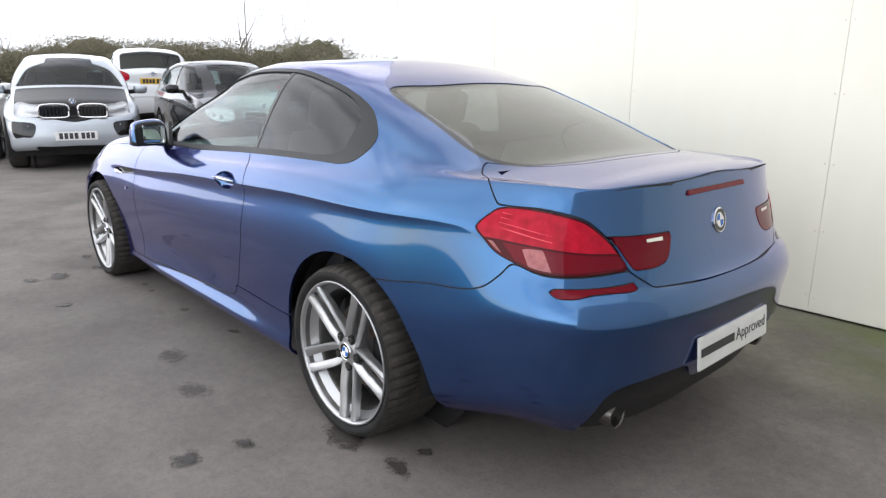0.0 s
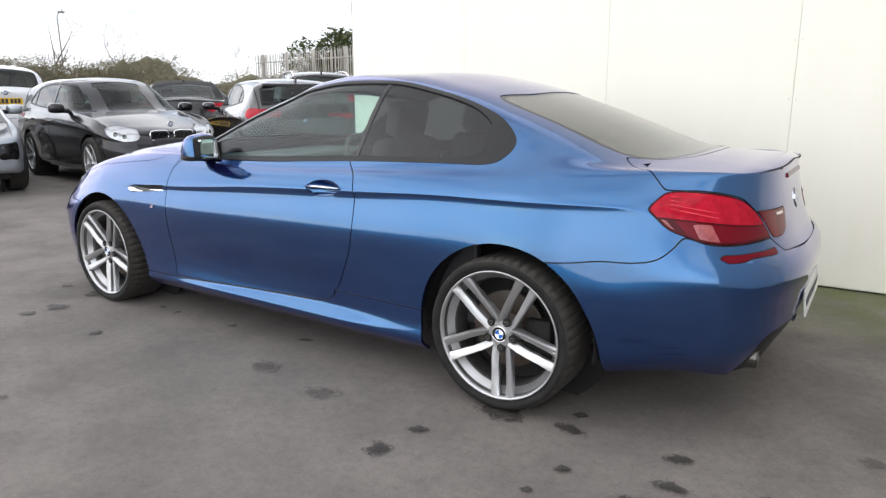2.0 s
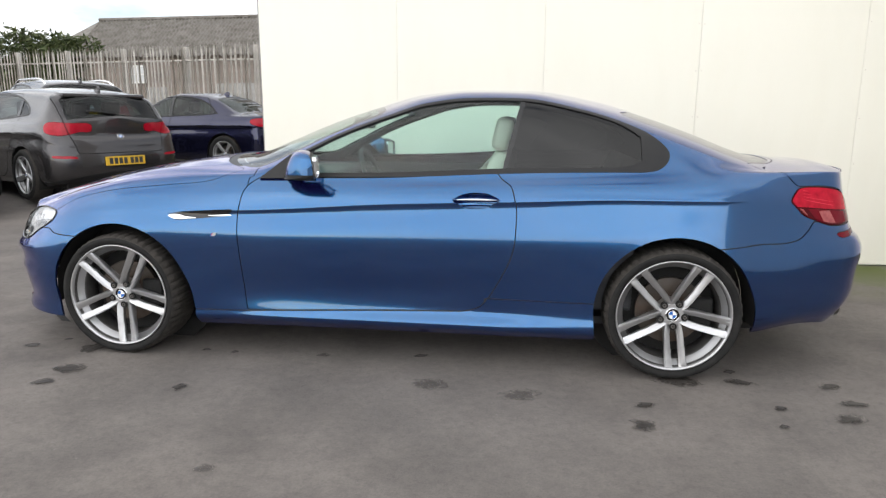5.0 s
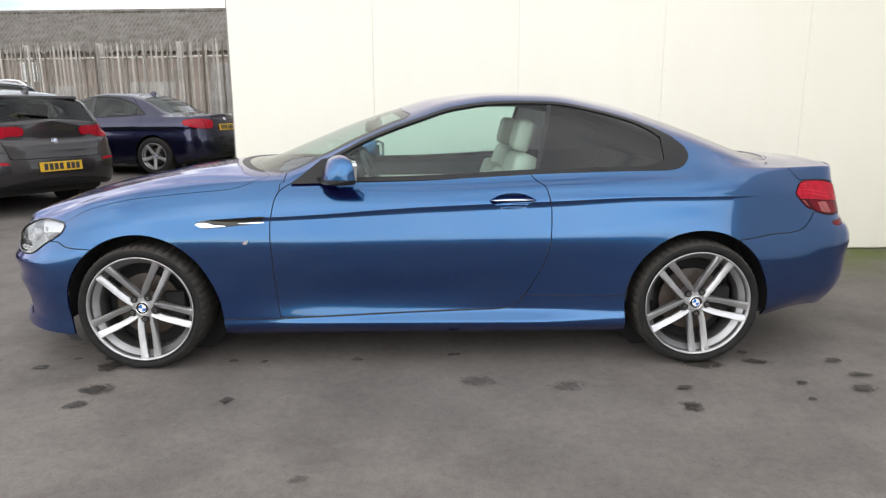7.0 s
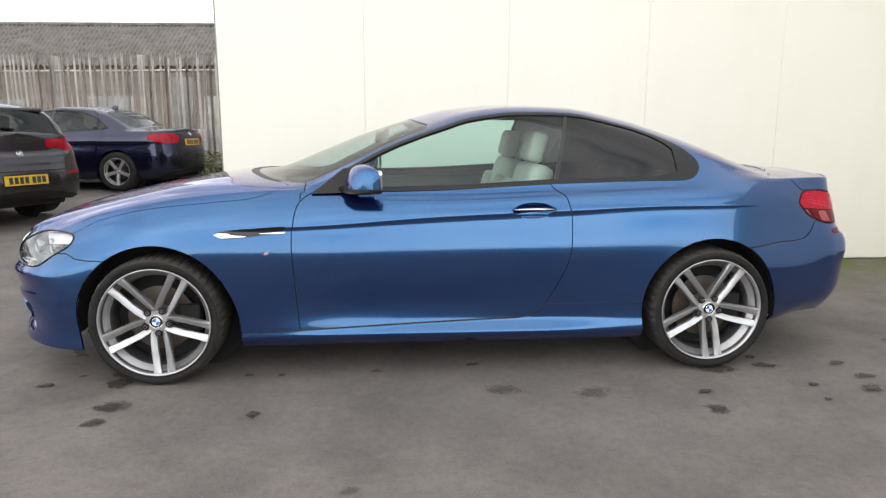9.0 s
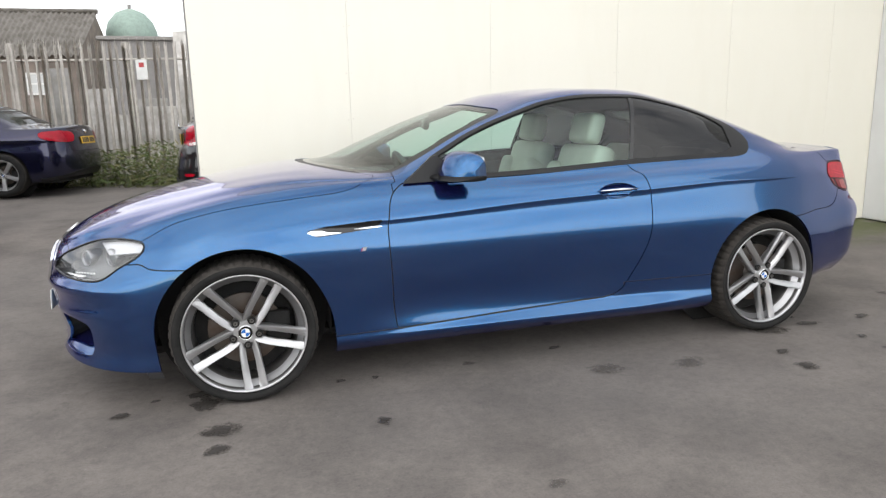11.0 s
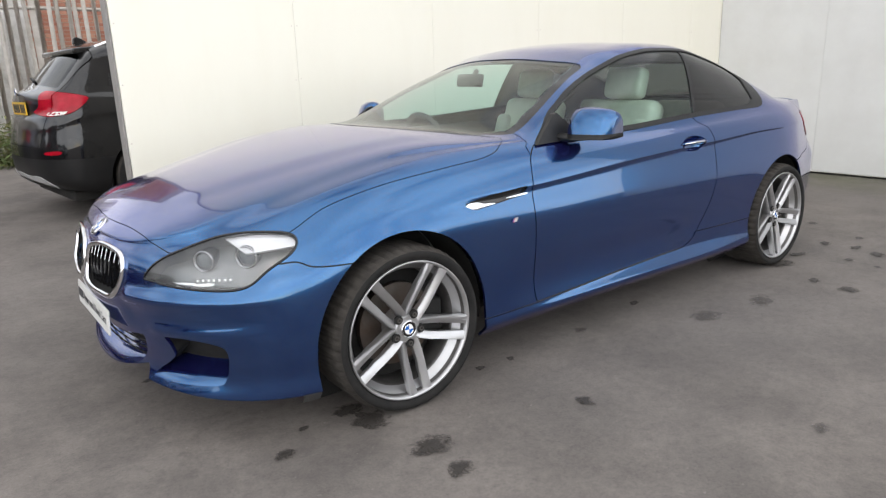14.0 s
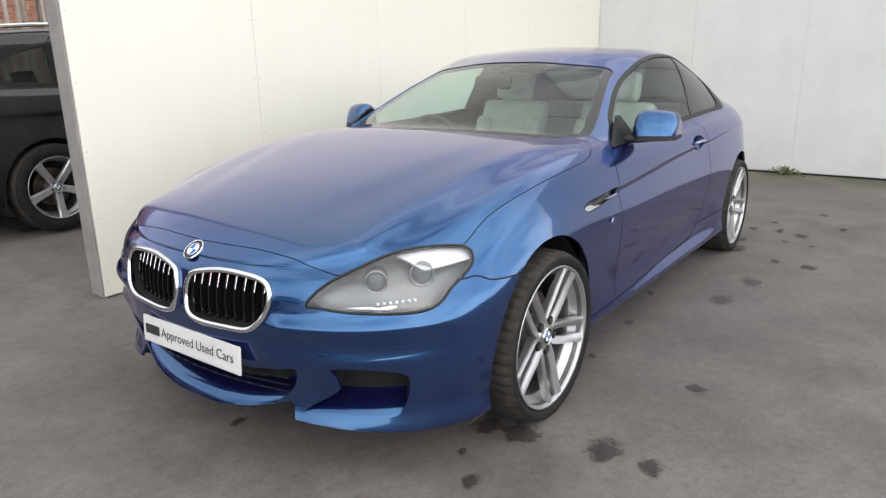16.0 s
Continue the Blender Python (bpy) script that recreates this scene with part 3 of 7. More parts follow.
patchy = ramp(TARMAC, noise_tex(TARMAC, c, 2.4, 6), (0.30, (0, 0, 0)), (0.50, (1, 1, 1)))
east = TARMAC.node_tree.nodes.new("ShaderNodeMapRange")
east.inputs["From Min"].default_value, east.inputs["From Max"].default_value = 1.6, 2.8
link(TARMAC, sep.outputs[0], east.inputs[0])
moss = times(TARMAC, times(TARMAC, near_value(TARMAC, sep.outputs[1], 1.75, 1.1), patchy), east.outputs[0])
base = mix(TARMAC, times(TARMAC, moss, 1.0), base, (0.085, 0.105, 0.022))
moss2 = times(TARMAC, near_value(TARMAC, sep.outputs[0], 5.1, 0.9), patchy)
base = mix(TARMAC, times(TARMAC, moss2, 0.55), base, (0.07, 0.078, 0.03))
pale = ramp(TARMAC, noise_tex(TARMAC, c, 38, 3, 0.6), (0.70, (0, 0, 0)), (0.76, (0.35, 0.35, 0.35)))
base = mix(TARMAC, pale, base, (0.30, 0.28, 0.26))
link(TARMAC, base, bsdf(TARMAC).inputs["Base Color"])
bump(TARMAC, grit, 0.32, 0.006)
ax = np.concatenate([-np.geomspace(900, 12, 22), np.linspace(-11.5, 6, 60), np.geomspace(6.5, 900, 22)])
ay = np.concatenate([-np.geomspace(900, 8, 20), np.linspace(-7.5, 16, 60), np.geomspace(17, 900, 22)])
verts = [(x, y, ground_height(x, y) + 0.004 * noise.noise((x * .6, y * .6, 0))) for x in ax for y in ay]
ny = len(ay)
faces = [(i * ny + j, (i + 1) * ny + j, (i + 1) * ny + j + 1, i * ny + j + 1) for i in range(len(ax) - 1) for j in range(ny - 1)]
me = bpy.data.meshes.new("ground")
me.from_pydata(verts, [], faces)
me.materials.append(TARMAC)
for p in me.polygons:
    p.use_smooth = True
tagged(new("ground", me), "worn grey tarmac yard with dark stains", "ground", kind="structure")

# ---------------------------------------------------------------- the white panelled walls
CREAM = material("cream_wall_panel", (0.80, 0.775, 0.675), 0.32)
c = coords(CREAM)
grime = ramp(CREAM, noise_tex(CREAM, coords(CREAM, (1.2, 1.2, 0.25)), 3.0, 6), (0.45, (0, 0, 0)), (0.85, (1, 1, 1)))
speck = ramp(CREAM, noise_tex(CREAM, c, 38, 3), (0.76, (0, 0, 0)), (0.82, (1, 1, 1)))
col = mix(CREAM, times(CREAM, grime, 0.25), (0.80, 0.775, 0.675), (0.70, 0.66, 0.53))
col = mix(CREAM, times(CREAM, speck, 0.25), col, (0.42, 0.36, 0.28))
link(CREAM, col, bsdf(CREAM).inputs["Base Color"])
bump(CREAM, noise_tex(CREAM, c, 1.1, 2), 0.08, 0.02)
WALL_GREY = worn("pale_grey_wall_panel", (0.66, 0.665, 0.66), (0.60, 0.60, 0.59), 0.5, 2.0)
POST_GREY = worn("grey_steel_trim", (0.23, 0.22, 0.21), (0.30, 0.28, 0.26), 0.6, 9)
JOINT = worn("wall_joint", (0.74, 0.71, 0.64), (0.66, 0.63, 0.56), 0.8)
RUST = worn("screw_head", (0.62, 0.57, 0.50), (0.70, 0.66, 0.58), 0.6, 40)
WY, WTOP, WBASE = 1.85, 4.6, 0.030


def wall_panels(name, label, core, count, width, origin, turn, mat, first=0.0, screws=True):
    """A wall of upright panels hung on a core; panels run along +x of its own frame and face -y."""
    bm = bmesh.new()
    box(bm, *core)
    w = tagged(part(name, bm, JOINT), label, "wall", kind="structure")
    w.matrix_basis = pose(*origin, 0, 0, turn)
    x = core[0]
    meshes = {}
    for k in range(count):
        wd = first if (k == 0 and first) else width
        x1 = min(x + wd, core[1])
        if x1 - x < .05:
            break
        key = round(x1 - x, 3)
        if key not in meshes:
            bm = bmesh.new()
            box(bm, .0007, x1 - x - .0007, -.022, .0, WBASE, WTOP, .0015, 1)
            meshes[key] = mesh_of(bm, "panel", mat)
        p = new("panel", meshes[key])
        p.parent = w
        p.matrix_basis = pose(x, core[2] - .001, 0)
        if screws:
            if "screw" not in meshes:
                bm = bmesh.new()
                lathe(bm, [(0, -.003), (.004, -.003), (.0055, 0), (0, 0)], 8)
                meshes["screw"] = mesh_of(bm, "screw", RUST)
            for z in (0.12, .50, .88, 1.25, 1.63, 2.01, 2.39):
                for dx in ((.022, x1 - x - .022) if k % 2 == 0 else (.022,)):
                    s = new("screw", meshes["screw"])
                    s.parent = w
                    s.matrix_basis = pose(x + dx, core[2] - .023, z + random.uniform(-.006, .006))
        x = x1
    return w


wall_panels("wall_north", "cream panelled wall with fine upright joints and screw heads", (-1.70, 5.44, .022, .13, WBASE - .01, WTOP), 7, 1.275, (0, WY, 0), 0, CREAM, first=1.25)
# Unseen length south of y -2.4 added to tone down the coupe's flank reflections.
we = wall_panels("wall_east", "pale grey panelled wall at right angles to the cream wall, run on unseen southward", (-7.00, -.028, .022, .12, WBASE - .01, WTOP), 6, 1.25, (5.30, WY, 0), 90, WALL_GREY, screws=False)
we.matrix_basis = pose(5.30, WY - .006, 0, 0, 0, -90) @ pose(7.00, 0, 0)
bm = bmesh.new()
box(bm, -1.712, -1.702, WY + .006, WY + .135, .03, WTOP, .003)
tagged(part("wall_end_trim", bm, POST_GREY), "grey steel trim closing the wall's end", "trim", kind="structure")
bm = bmesh.new()
box(bm, -1.70, 5.31, WY + .03, WY + .12, -.05, WBASE - .012)
tagged(part("wall_footing", bm, UNDER), "dark footing under the cream wall", "footing", kind="structure")
# Follows the wall along its added, unseen southern length.
bm = bmesh.new()
box(bm, 5.33, 5.42, -5.1, WY - .01, -.05, WBASE - .012)
tagged(part("wall_footing_east", bm, UNDER), "dark footing under the grey wall", "footing", kind="structure")

# ---------------------------------------------------------------- steel fence, verge, sheds and trees behind
STEEL = worn("weathered_galvanised_steel", (0.56, 0.53, 0.49), (0.38, 0.35, 0.31), 0.65, 5, metal=0.1, bumpy=.1)
fence = thing("fence", "weathered grey steel palisade fence with pointed pales", "fence", kind="")
line = [(6.5, 8.3), (-1.2, 8.6), (-17.5, 14.4)]
bm = bmesh.new()
w = .030
prof = [(-w, .0), (-w * .45, -.012), (w * .45, -.012), (w, .0)]
rows = [(0.0, 1.0), (2.22, 1.0), (2.30, 1.0)]
rings = [[bm.verts.new((x, y, z)) for x, y in prof] for z, _ in rows]
for a, b in zip(rings, rings[1:]):
    for i in range(3):
        bm.faces.new((a[i], a[i + 1], b[i + 1], b[i]))
tips = [bm.verts.new((-w * 1.05, -.004, 2.42)), bm.verts.new((0, -.012, 2.47)), bm.verts.new((w * 1.05, -.004, 2.42))]
for i in range(3):
    bm.faces.new((rings[-1][i], rings[-1][i + 1], tips[i]))
g = bmesh.ops.solidify(bm, geom=bm.faces[:], thickness=.004)
pale = mesh_of(bm, "pale", STEEL)
for (xa, ya), (xb, yb) in zip(line, line[1:]):
    ln = math.hypot(xb - xa, yb - ya)
    ang = math.degrees(math.atan2(yb - ya, xb - xa))
    k = int(ln / .126)
    for i in range(k):
        t = (i + .5) / k
        x, y = xa + (xb - xa) * t, ya + (yb - ya) * t
        p = new("pale", pale)
        p.parent = fence
        p.matrix_basis = pose(x, y, ground_height(x, y) + .05 + random.uniform(-.012, .012), random.uniform(-.5, .5), random.uniform(-.8, .8), ang + 180 + random.uniform(-4, 4))
    for i in range(int(ln / 2.1) + 1):
        t = i * 2.1 / ln
        x, y = xa + (xb - xa) * t, ya + (yb - ya) * t
        bm = bmesh.new()
        box(bm, -.05, .05, .03, .13, -.1, 2.45, .006)
        p = part("post", bm, STEEL, fence)
        p.matrix_basis = pose(x, y, ground_height(x, y), 0, 0, ang + 180)
    for z in (.45, 2.15):
        bm = bmesh.new()
        n = 8
        way = [(xa + (xb - xa) * i / n, ya + (yb - ya) * i / n) for i in range(n + 1)]
        tube(bm, [(x, y + .03, ground_height(x, y) + z) for x, y in way], .024, 6)
        part("rail", bm, STEEL, fence)
WHITE_SIGN = worn("white_sign", (0.72, 0.72, 0.70), (0.6, 0.6, 0.58), 0.5)
sign = thing("sign", "small white notice with red mark on the fence", "sign")
bm = bmesh.new()
box(bm, -.10, .10, -.006, .0, -.17, .17, .004)
part("board", bm, WHITE_SIGN, sign)
bm = bmesh.new()
box(bm, -.045, .045, -.009, -.005, .04, .12)
part("printed_mark", bm, RED_SIGN := worn("red_print", (.5, .05, .05), (.4, .05, .05), .5), sign)
sign.matrix_basis = pose(-2.89, 9.12, 2.18, 0, 0, -20)

# roofed shed
CORRUGATED = worn("weathered_corrugated_sheet", (0.20, 0.185, 0.165), (0.09, 0.078, 0.062), 0.9, 2.2, bumpy=.3)
SHED_WALL = worn("dull_brick_wall", (0.27, 0.22, 0.185), (0.15, 0.13, 0.11), 0.9, 1.6, bumpy=.3)
shed = thing("shed", "long low shed with weathered grey corrugated roof", "building")
bm = bmesh.new()
nx = 300
ridge0, ridge1, eave0, eave1 = Vector((-20.2, 27.4, 5.62)), Vector((-6.2, 25.9, 5.52)), Vector((-18.4, 22.4, 3.50)), Vector((-6.2, 21.32, 3.48))
col_v = []
for i in range(nx + 1):
    t = i / nx
    up = .045 * math.sin(i * math.pi / 2)
    col_v.append([bm.verts.new((eave0.lerp(eave1, t)).lerp(ridge0.lerp(ridge1, t), s) + Vector((0, 0, up + .03 * noise.noise((t * 9, s * 3, 2))))) for s in (0, .33, .66, 1)])
for a, b in zip(col_v, col_v[1:]):
    for j in range(3):
        bm.faces.new((a[j], b[j], b[j + 1], a[j + 1]))
part("roof", bm, CORRUGATED, shed, smooth=True)
bm = bmesh.new()
va, vb, vc = bm.verts.new(ridge0 + Vector((0, 0, -.02))), bm.verts.new(eave0 + Vector((0, 0, -.02))), bm.verts.new(Vector((-24.0, 26.5, 3.6)))
bm.faces.new((va, vc, vb))
part("hip", bm, CORRUGATED, shed)
bm = bmesh.new()
tube(bm, [ridge0 + Vector((0, 0, .03)), ridge1 + Vector((0, 0, .03))], .09, 8)
part("ridge_cap", bm, CORRUGATED, shed)
bm = bmesh.new()
slab(bm, [(-18.3, .0), (-6.3, .0), (-6.3, 3.60), (-18.3, 3.60)], .25)
for v in bm.verts:
    v.co.y += 22.7 - (v.co.x + 18.3) * .0887
part("wall", bm, SHED_WALL, shed)
bm = bmesh.new()
g_ = [bm.verts.new(p) for p in ((-6.3, 21.6, 0), (-6.3, 30.4, 0), (-6.3, 30.4, 3.45), (-6.3, 25.9, 5.45), (-6.3, 21.6, 3.52))]
bm.faces.new(g_)
part("gable", bm, SHED_WALL, shed)
SHED_FRAME = worn("white_window_frame", (0.72, 0.72, 0.70), (0.62, 0.61, 0.58), 0.6)
for wx, wz in ((-7.55, 2.62), (-15.4, 2.8)):
    wy = 22.66 - (wx + 18.3) * .0887
    w_ = new("window")
    w_.parent = shed
    for x0, x1, z0, z1 in ((-.36, .36, .30, .36), (-.36, .36, -.36, -.30), (-.36, -.30, -.30, .30), (.30, .36, -.30, .30), (-.025, .025, -.30, .30), (-.30, .30, -.025, .025)):
        bm = bmesh.new()
        box(bm, x0, x1, -.05, .02, z0, z1)
        part("frame_bar", bm, SHED_FRAME, w_)
    bm = bmesh.new()
    box(bm, -.30, .30, -.02, .01, -.30, .30)
    part("pane", bm, material("pale_blind", (0.55, 0.56, 0.55), 0.2), w_)
    w_.matrix_basis = pose(wx, wy, wz, 0, 0, -5.1)
# low rendered outbuilding beyond the fence
outb = thing("outbuilding", "low grey rendered outbuilding behind the fence", "building")
bm = bmesh.new()
box(bm, -4.62, -2.75, 16.0, 17.6, 0, 3.42, .02)
part("wall", bm, worn("grey_render", (0.30, 0.29, 0.28), (0.22, 0.21, 0.20), 0.9, 2.0), outb)
bm = bmesh.new()
box(bm, -4.70, -2.70, 15.92, 17.7, 3.42, 3.52, .02)
part("roof_edge", bm, POST_GREY, outb)
# brick building seen between the pales
BRICK = material("red_brick", (0.30, 0.13, 0.085), 0.85)
info = BRICK.node_tree.nodes.new("ShaderNodeNewGeometry")
link(BRICK, ramp(BRICK, info.outputs["Random Per Island"], (0, (0.24, 0.10, 0.065)), (.5, (0.33, 0.15, 0.10)), (1, (0.40, 0.21, 0.14))), bsdf(BRICK).inputs["Base Color"])
MORTAR = worn("mortar", (0.36, 0.33, 0.29), (0.28, 0.26, 0.23), 0.95, 8)
house = thing("brick_building", "red brick building standing behind the steel fence", "building")
bm = bmesh.new()
box(bm, -1.55, 9.0, 13.02, 18, 0, 6.0)
part("wall", bm, MORTAR, house)
vs, fs = [], []
for r in range(70):
    z = .25 + r * .075
    x = -1.57 + (.1125 if r % 2 else 0)
    while x < 6.0:
        d = random.uniform(0, .006)
        b0 = len(vs)
        for xx in (x, x + .213):
            for zz in (z, z + .064):
                vs += [(xx, 13.0 - d, zz), (xx, 13.03, zz)]
        fs += [(b0, b0 + 4, b0 + 6, b0 + 2), (b0 + 2, b0 + 6, b0 + 7, b0 + 3), (b0, b0 + 1, b0 + 5, b0 + 4), (b0, b0 + 2, b0 + 3, b0 + 1), (b0 + 4, b0 + 5, b0 + 7, b0 + 6)]
        x += .225
me = bpy.data.meshes.new("brickwork")
me.from_pydata(vs, [], fs)
me.materials.append(BRICK)
ob = tagged(new("brickwork", me), kind="stuff")
ob.parent = house
# storage tank
tank = thing("storage_tank", "pale green domed storage tank behind the fence", "tank")
bm = bmesh.new()
lathe(bm, [(1.0, 0), (1.0, 4.9), (.98, 5.1), (.85, 5.5), (.55, 5.85), (.2, 6.0), (0, 6.02)], 32, "z")
part("shell", bm, worn("pale_green_tank", (0.30, 0.40, 0.34), (0.24, 0.31, 0.27), 0.6), tank, smooth=True)
bm = bmesh.new()
lathe(bm, [(0, 6.2), (.07, 6.2), (.07, 5.98)], 10, "z")
part("vent", bm, POST_GREY, tank)
tank.matrix_basis = pose(-5.22, 27.3, -.15)
# pale boards and sheets leaning behind the fence
for k, (x, y, wd, ht, dg, tone_) in enumerate(((-2.1, 9.7, .9, 1.9, -8, .62), (-3.0, 10.1, .7, 1.5, 6, .5), (-1.6, 9.4, .5, 2.3, 2, .66), (-6.6, 11.9, 1.2, 1.7, 5, .45), (-9.3, 12.9, .9, 1.6, -6, .4), (-4.7, 10.9, .5, 2.1, 3, .35), (-2.35, 10.2, .42, 2.78, -2, .78), (-2.75, 9.9, .55, 1.35, 14, .72), (-3.4, 10.3, .8, 1.2, -10, .68), (-1.85, 9.6, .35, 1.6, 9, .74), (-3.9, 10.6, .6, 1.7, 4, .6), (-4.3, 10.7, .5, 1.0, -8, .7), (-1.4, 9.2, .3, 2.55, 1, .55), (-2.5, 9.65, .3, .9, 20, .5))):
    b_ = thing("board", "pale weathered sheet leaning behind the steel fence", "board", "sheets behind the fence")
    bm = bmesh.new()
    box(bm, -wd / 2, wd / 2, 0, .03, 0, ht, .005)
    part("sheet", bm, worn("weathered_sheet", (tone_, tone_ * .98, tone_ * .94), (tone_ * .5, tone_ * .47, tone_ * .42), .8, 3), b_)
    b_.matrix_basis = pose(x, y, ground_height(x, y), -6, 0, -20 + dg)

# ---------------------------------------------------------------- plants
def leaf_mat(name, a, b, c_):
    m = material(name, a, 0.6)
    g_ = m.node_tree.nodes.new("ShaderNodeNewGeometry")
    link(m, ramp(m, g_.outputs["Random Per Island"], (0, a), (.5, b), (1, c_)), bsdf(m).inputs["Base Color"])
    return m


WEED = leaf_mat("weed_leaves", (0.07, 0.11, 0.025), (0.11, 0.14, 0.04), (0.20, 0.18, 0.08))
EVERGREEN = leaf_mat("evergreen_leaves", (0.030, 0.050, 0.012), (0.055, 0.075, 0.018), (0.085, 0.095, 0.03))
SCRUB = leaf_mat("winter_scrub", (0.14, 0.125, 0.075), (0.18, 0.15, 0.10), (0.11, 0.125, 0.055))
TWIG = worn("bare_twigs", (0.10, 0.08, 0.06), (0.16, 0.13, 0.10), 0.9)


def leaves(n, place, size, rng, stretch=1.6):
    """Many small bent leaves at random places; place() gives a point."""
    vs, fs = [], []
    for _ in range(n):
        p = Vector(place())
        q = Euler((rng.uniform(-1.2, 1.2), rng.uniform(-1.2, 1.2), rng.uniform(0, 6.3))).to_quaternion()
        s = size * rng.uniform(.5, 1.5)
        k = len(vs)
        for x, y, z in ((0, -s * stretch, 0), (s * .5, 0, s * .15), (0, s * stretch, -s * .1), (-s * .5, 0, s * .15)):
            vs.append(tuple(p + q @ Vector((x, y, z))))
        fs.append((k, k + 1, k + 2, k + 3))
    return vs, fs


def leaf_object(name, data, mat):
    me = bpy.data.meshes.new(name)
    me.from_pydata(data[0], [], data[1])
    me.materials.append(mat)
    return new(name, me)


rng = random.Random(5)


def along_fence(t):
    x = -1.2 - 16.3 * t
    return x, 8.6 + 5.8 * t


def verge_place():
    t = rng.random() ** 1.7 * .6 - .12
    x, y = along_fence(t)
    y -= rng.uniform(-.25, .95)
    tall = max(0, 1 + .9 * noise.noise((x * .9, y * .9, 3))) * .6
    return x, y, ground_height(x, y) + rng.random() ** 1.6 * tall


tagged(leaf_object("weeds", leaves(17000, verge_place, .022, rng, 2.8), WEED), "green weeds and grass along the fence foot", "weeds", kind="stuff")


def corner_place():
    return 5.22 + rng.gauss(0, .045), -.62 + rng.gauss(0, .06), abs(rng.gauss(0, .05)) + .01


tagged(leaf_object("weed_tuft", leaves(90, corner_place, .022, rng, 1.6), WEED), "small green weed at the foot of the grey wall", "weed", kind="stuff")


def branch(bm, p, d, length, radius, depth, rng, spread=.55):
    pts, rad = [p.copy()], [radius]
    for k in range(3):
        d = (d + Vector((rng.uniform(-1, 1), rng.uniform(-1, 1), rng.uniform(-.2, .6))) * .16).normalized()
        p = p + d * length / 3
        pts.append(p.copy())
        rad.append(radius * (1 - .22 * (k + 1)))
    tube(bm, pts, rad, 5 if radius > .03 else 3)
    if depth:
        for k in range(rng.choice((3, 4, 4))):
            i = rng.choice((1, 2, 3, 3))
            q = Euler((rng.uniform(-spread, spread) * 1.3, rng.uniform(-spread, spread) * 1.3, rng.uniform(0, 6))).to_matrix()
            branch(bm, pts[i], (q @ d).normalized(), length * rng.uniform(.5, .75), max(rad[i] * .55, .008), depth - 1, rng, spread)


def bare_tree(x, y, h, seed, base=0.0):
    r = random.Random(seed)
    t = thing("tree", "bare winter tree with fine twigs", "tree", "bare trees beyond the yard")
    bm = bmesh.new()
    tube(bm, [(0, 0, -.3), (.05, 0, h * .25), (.0, .08, h * .5)], [h * .025, h * .019, h * .014], 7)
    part("trunk", bm, TWIG, t)
    bm = bmesh.new()
    for k in range(7):
        z = h * (.2 + .06 * k)
        q = Euler((r.uniform(-.8, .8), r.uniform(-.8, .8), r.uniform(0, 6))).to_matrix()
        branch(bm, Vector((.02, .03, z)), (q @ Vector((0, 0, 1))).normalized(), h * r.uniform(.26, .42), h * .009, 3, r)
    part("crown", bm, TWIG, t)
    t.matrix_basis = pose(x, y, base)


for k, (x, y, h) in enumerate(((-56, 26.5, 7.6), (-53, 30, 6.6), (-60, 20.5, 5.0), (-50, 33, 5.2), (-68, 10, 5.8), (-70, 2, 6.2), (-47, 38, 4.6), (-40, 38, 4.5), (-62, 24, 4.6), (-64, -4, 6))):
    bare_tree(x, y, h, 40 + k, .4)


def scrub_place():
    t = rng.random() * 1.3
    x, y = (-75 + 40 * t, -12 + 58 * t)
    dx, dy = rng.uniform(-3, 3), rng.uniform(-3, 3)
    n = noise.noise(((x + dx) * .13, (y + dy) * .13, 1)) + .6 * noise.noise((x * .45, y * .45, 7))
    top = 2.7 + 1.5 * n + (1.1 if .42 < t < .74 else 0)
    return x + dx, y + dy, .5 + rng.random() ** .8 * max(.6, top)


tagged(leaf_object("scrub", leaves(210000, scrub_place, .044, rng, 2.8), SCRUB), "brown and green winter hedge beyond the car park", "hedge", kind="stuff")


def hedge_bank(name, label, n, height):
    """A rough brown core that fills the hedge behind its twigs."""
    vs, fs = [], []
    for i in range(n + 1):
        t = 1.3 * i / n
        x, y = -77 + 40 * t, -11 + 58 * t
        k = noise.noise((x * .13, y * .13, 1)) + .6 * noise.noise((x * .45, y * .45, 7)) + .35 * noise.noise((x * 1.7, y * 1.7, 3))
        top = .5 + height * (2.7 + 1.5 * k + (1.1 if .42 < t < .74 else 0))
        for j, (d, u) in enumerate(((1.6, 0), (1.0, .6), (.3, .95), (-.6, 1.0), (-1.5, 0))):
            vs.append((x + d * .82 + .3 * noise.noise((x, y, j)), y - d * .57, .3 + u * max(.5, top) + .25 * noise.noise((x * 2.3, y * 2.3, j * 2))))
    for i in range(n):
        for j in range(4):
            fs.append((i * 5 + j, i * 5 + j + 1, i * 5 + j + 6, i * 5 + j + 5))
    return tagged(leaf_object(name, (vs, fs), HEDGE_CORE), label, "hedge", kind="stuff")


HEDGE_CORE = worn("winter_hedge_core", (0.16, 0.135, 0.095), (0.10, 0.105, 0.055), 0.95, 0.7, bumpy=.3)
hedge_bank("hedge_core", "dense brown winter growth inside the far hedge", 260, .86)


def scrub2_place():
    x = -30 + rng.random() * 12 - 6
    y = 17 + rng.random() * 10 + (x + 30) * -.2
    return x, y, .4 + rng.random() * max(.4, 1.5 + 1.2 * noise.noise((x * .3, y * .3, 4)))


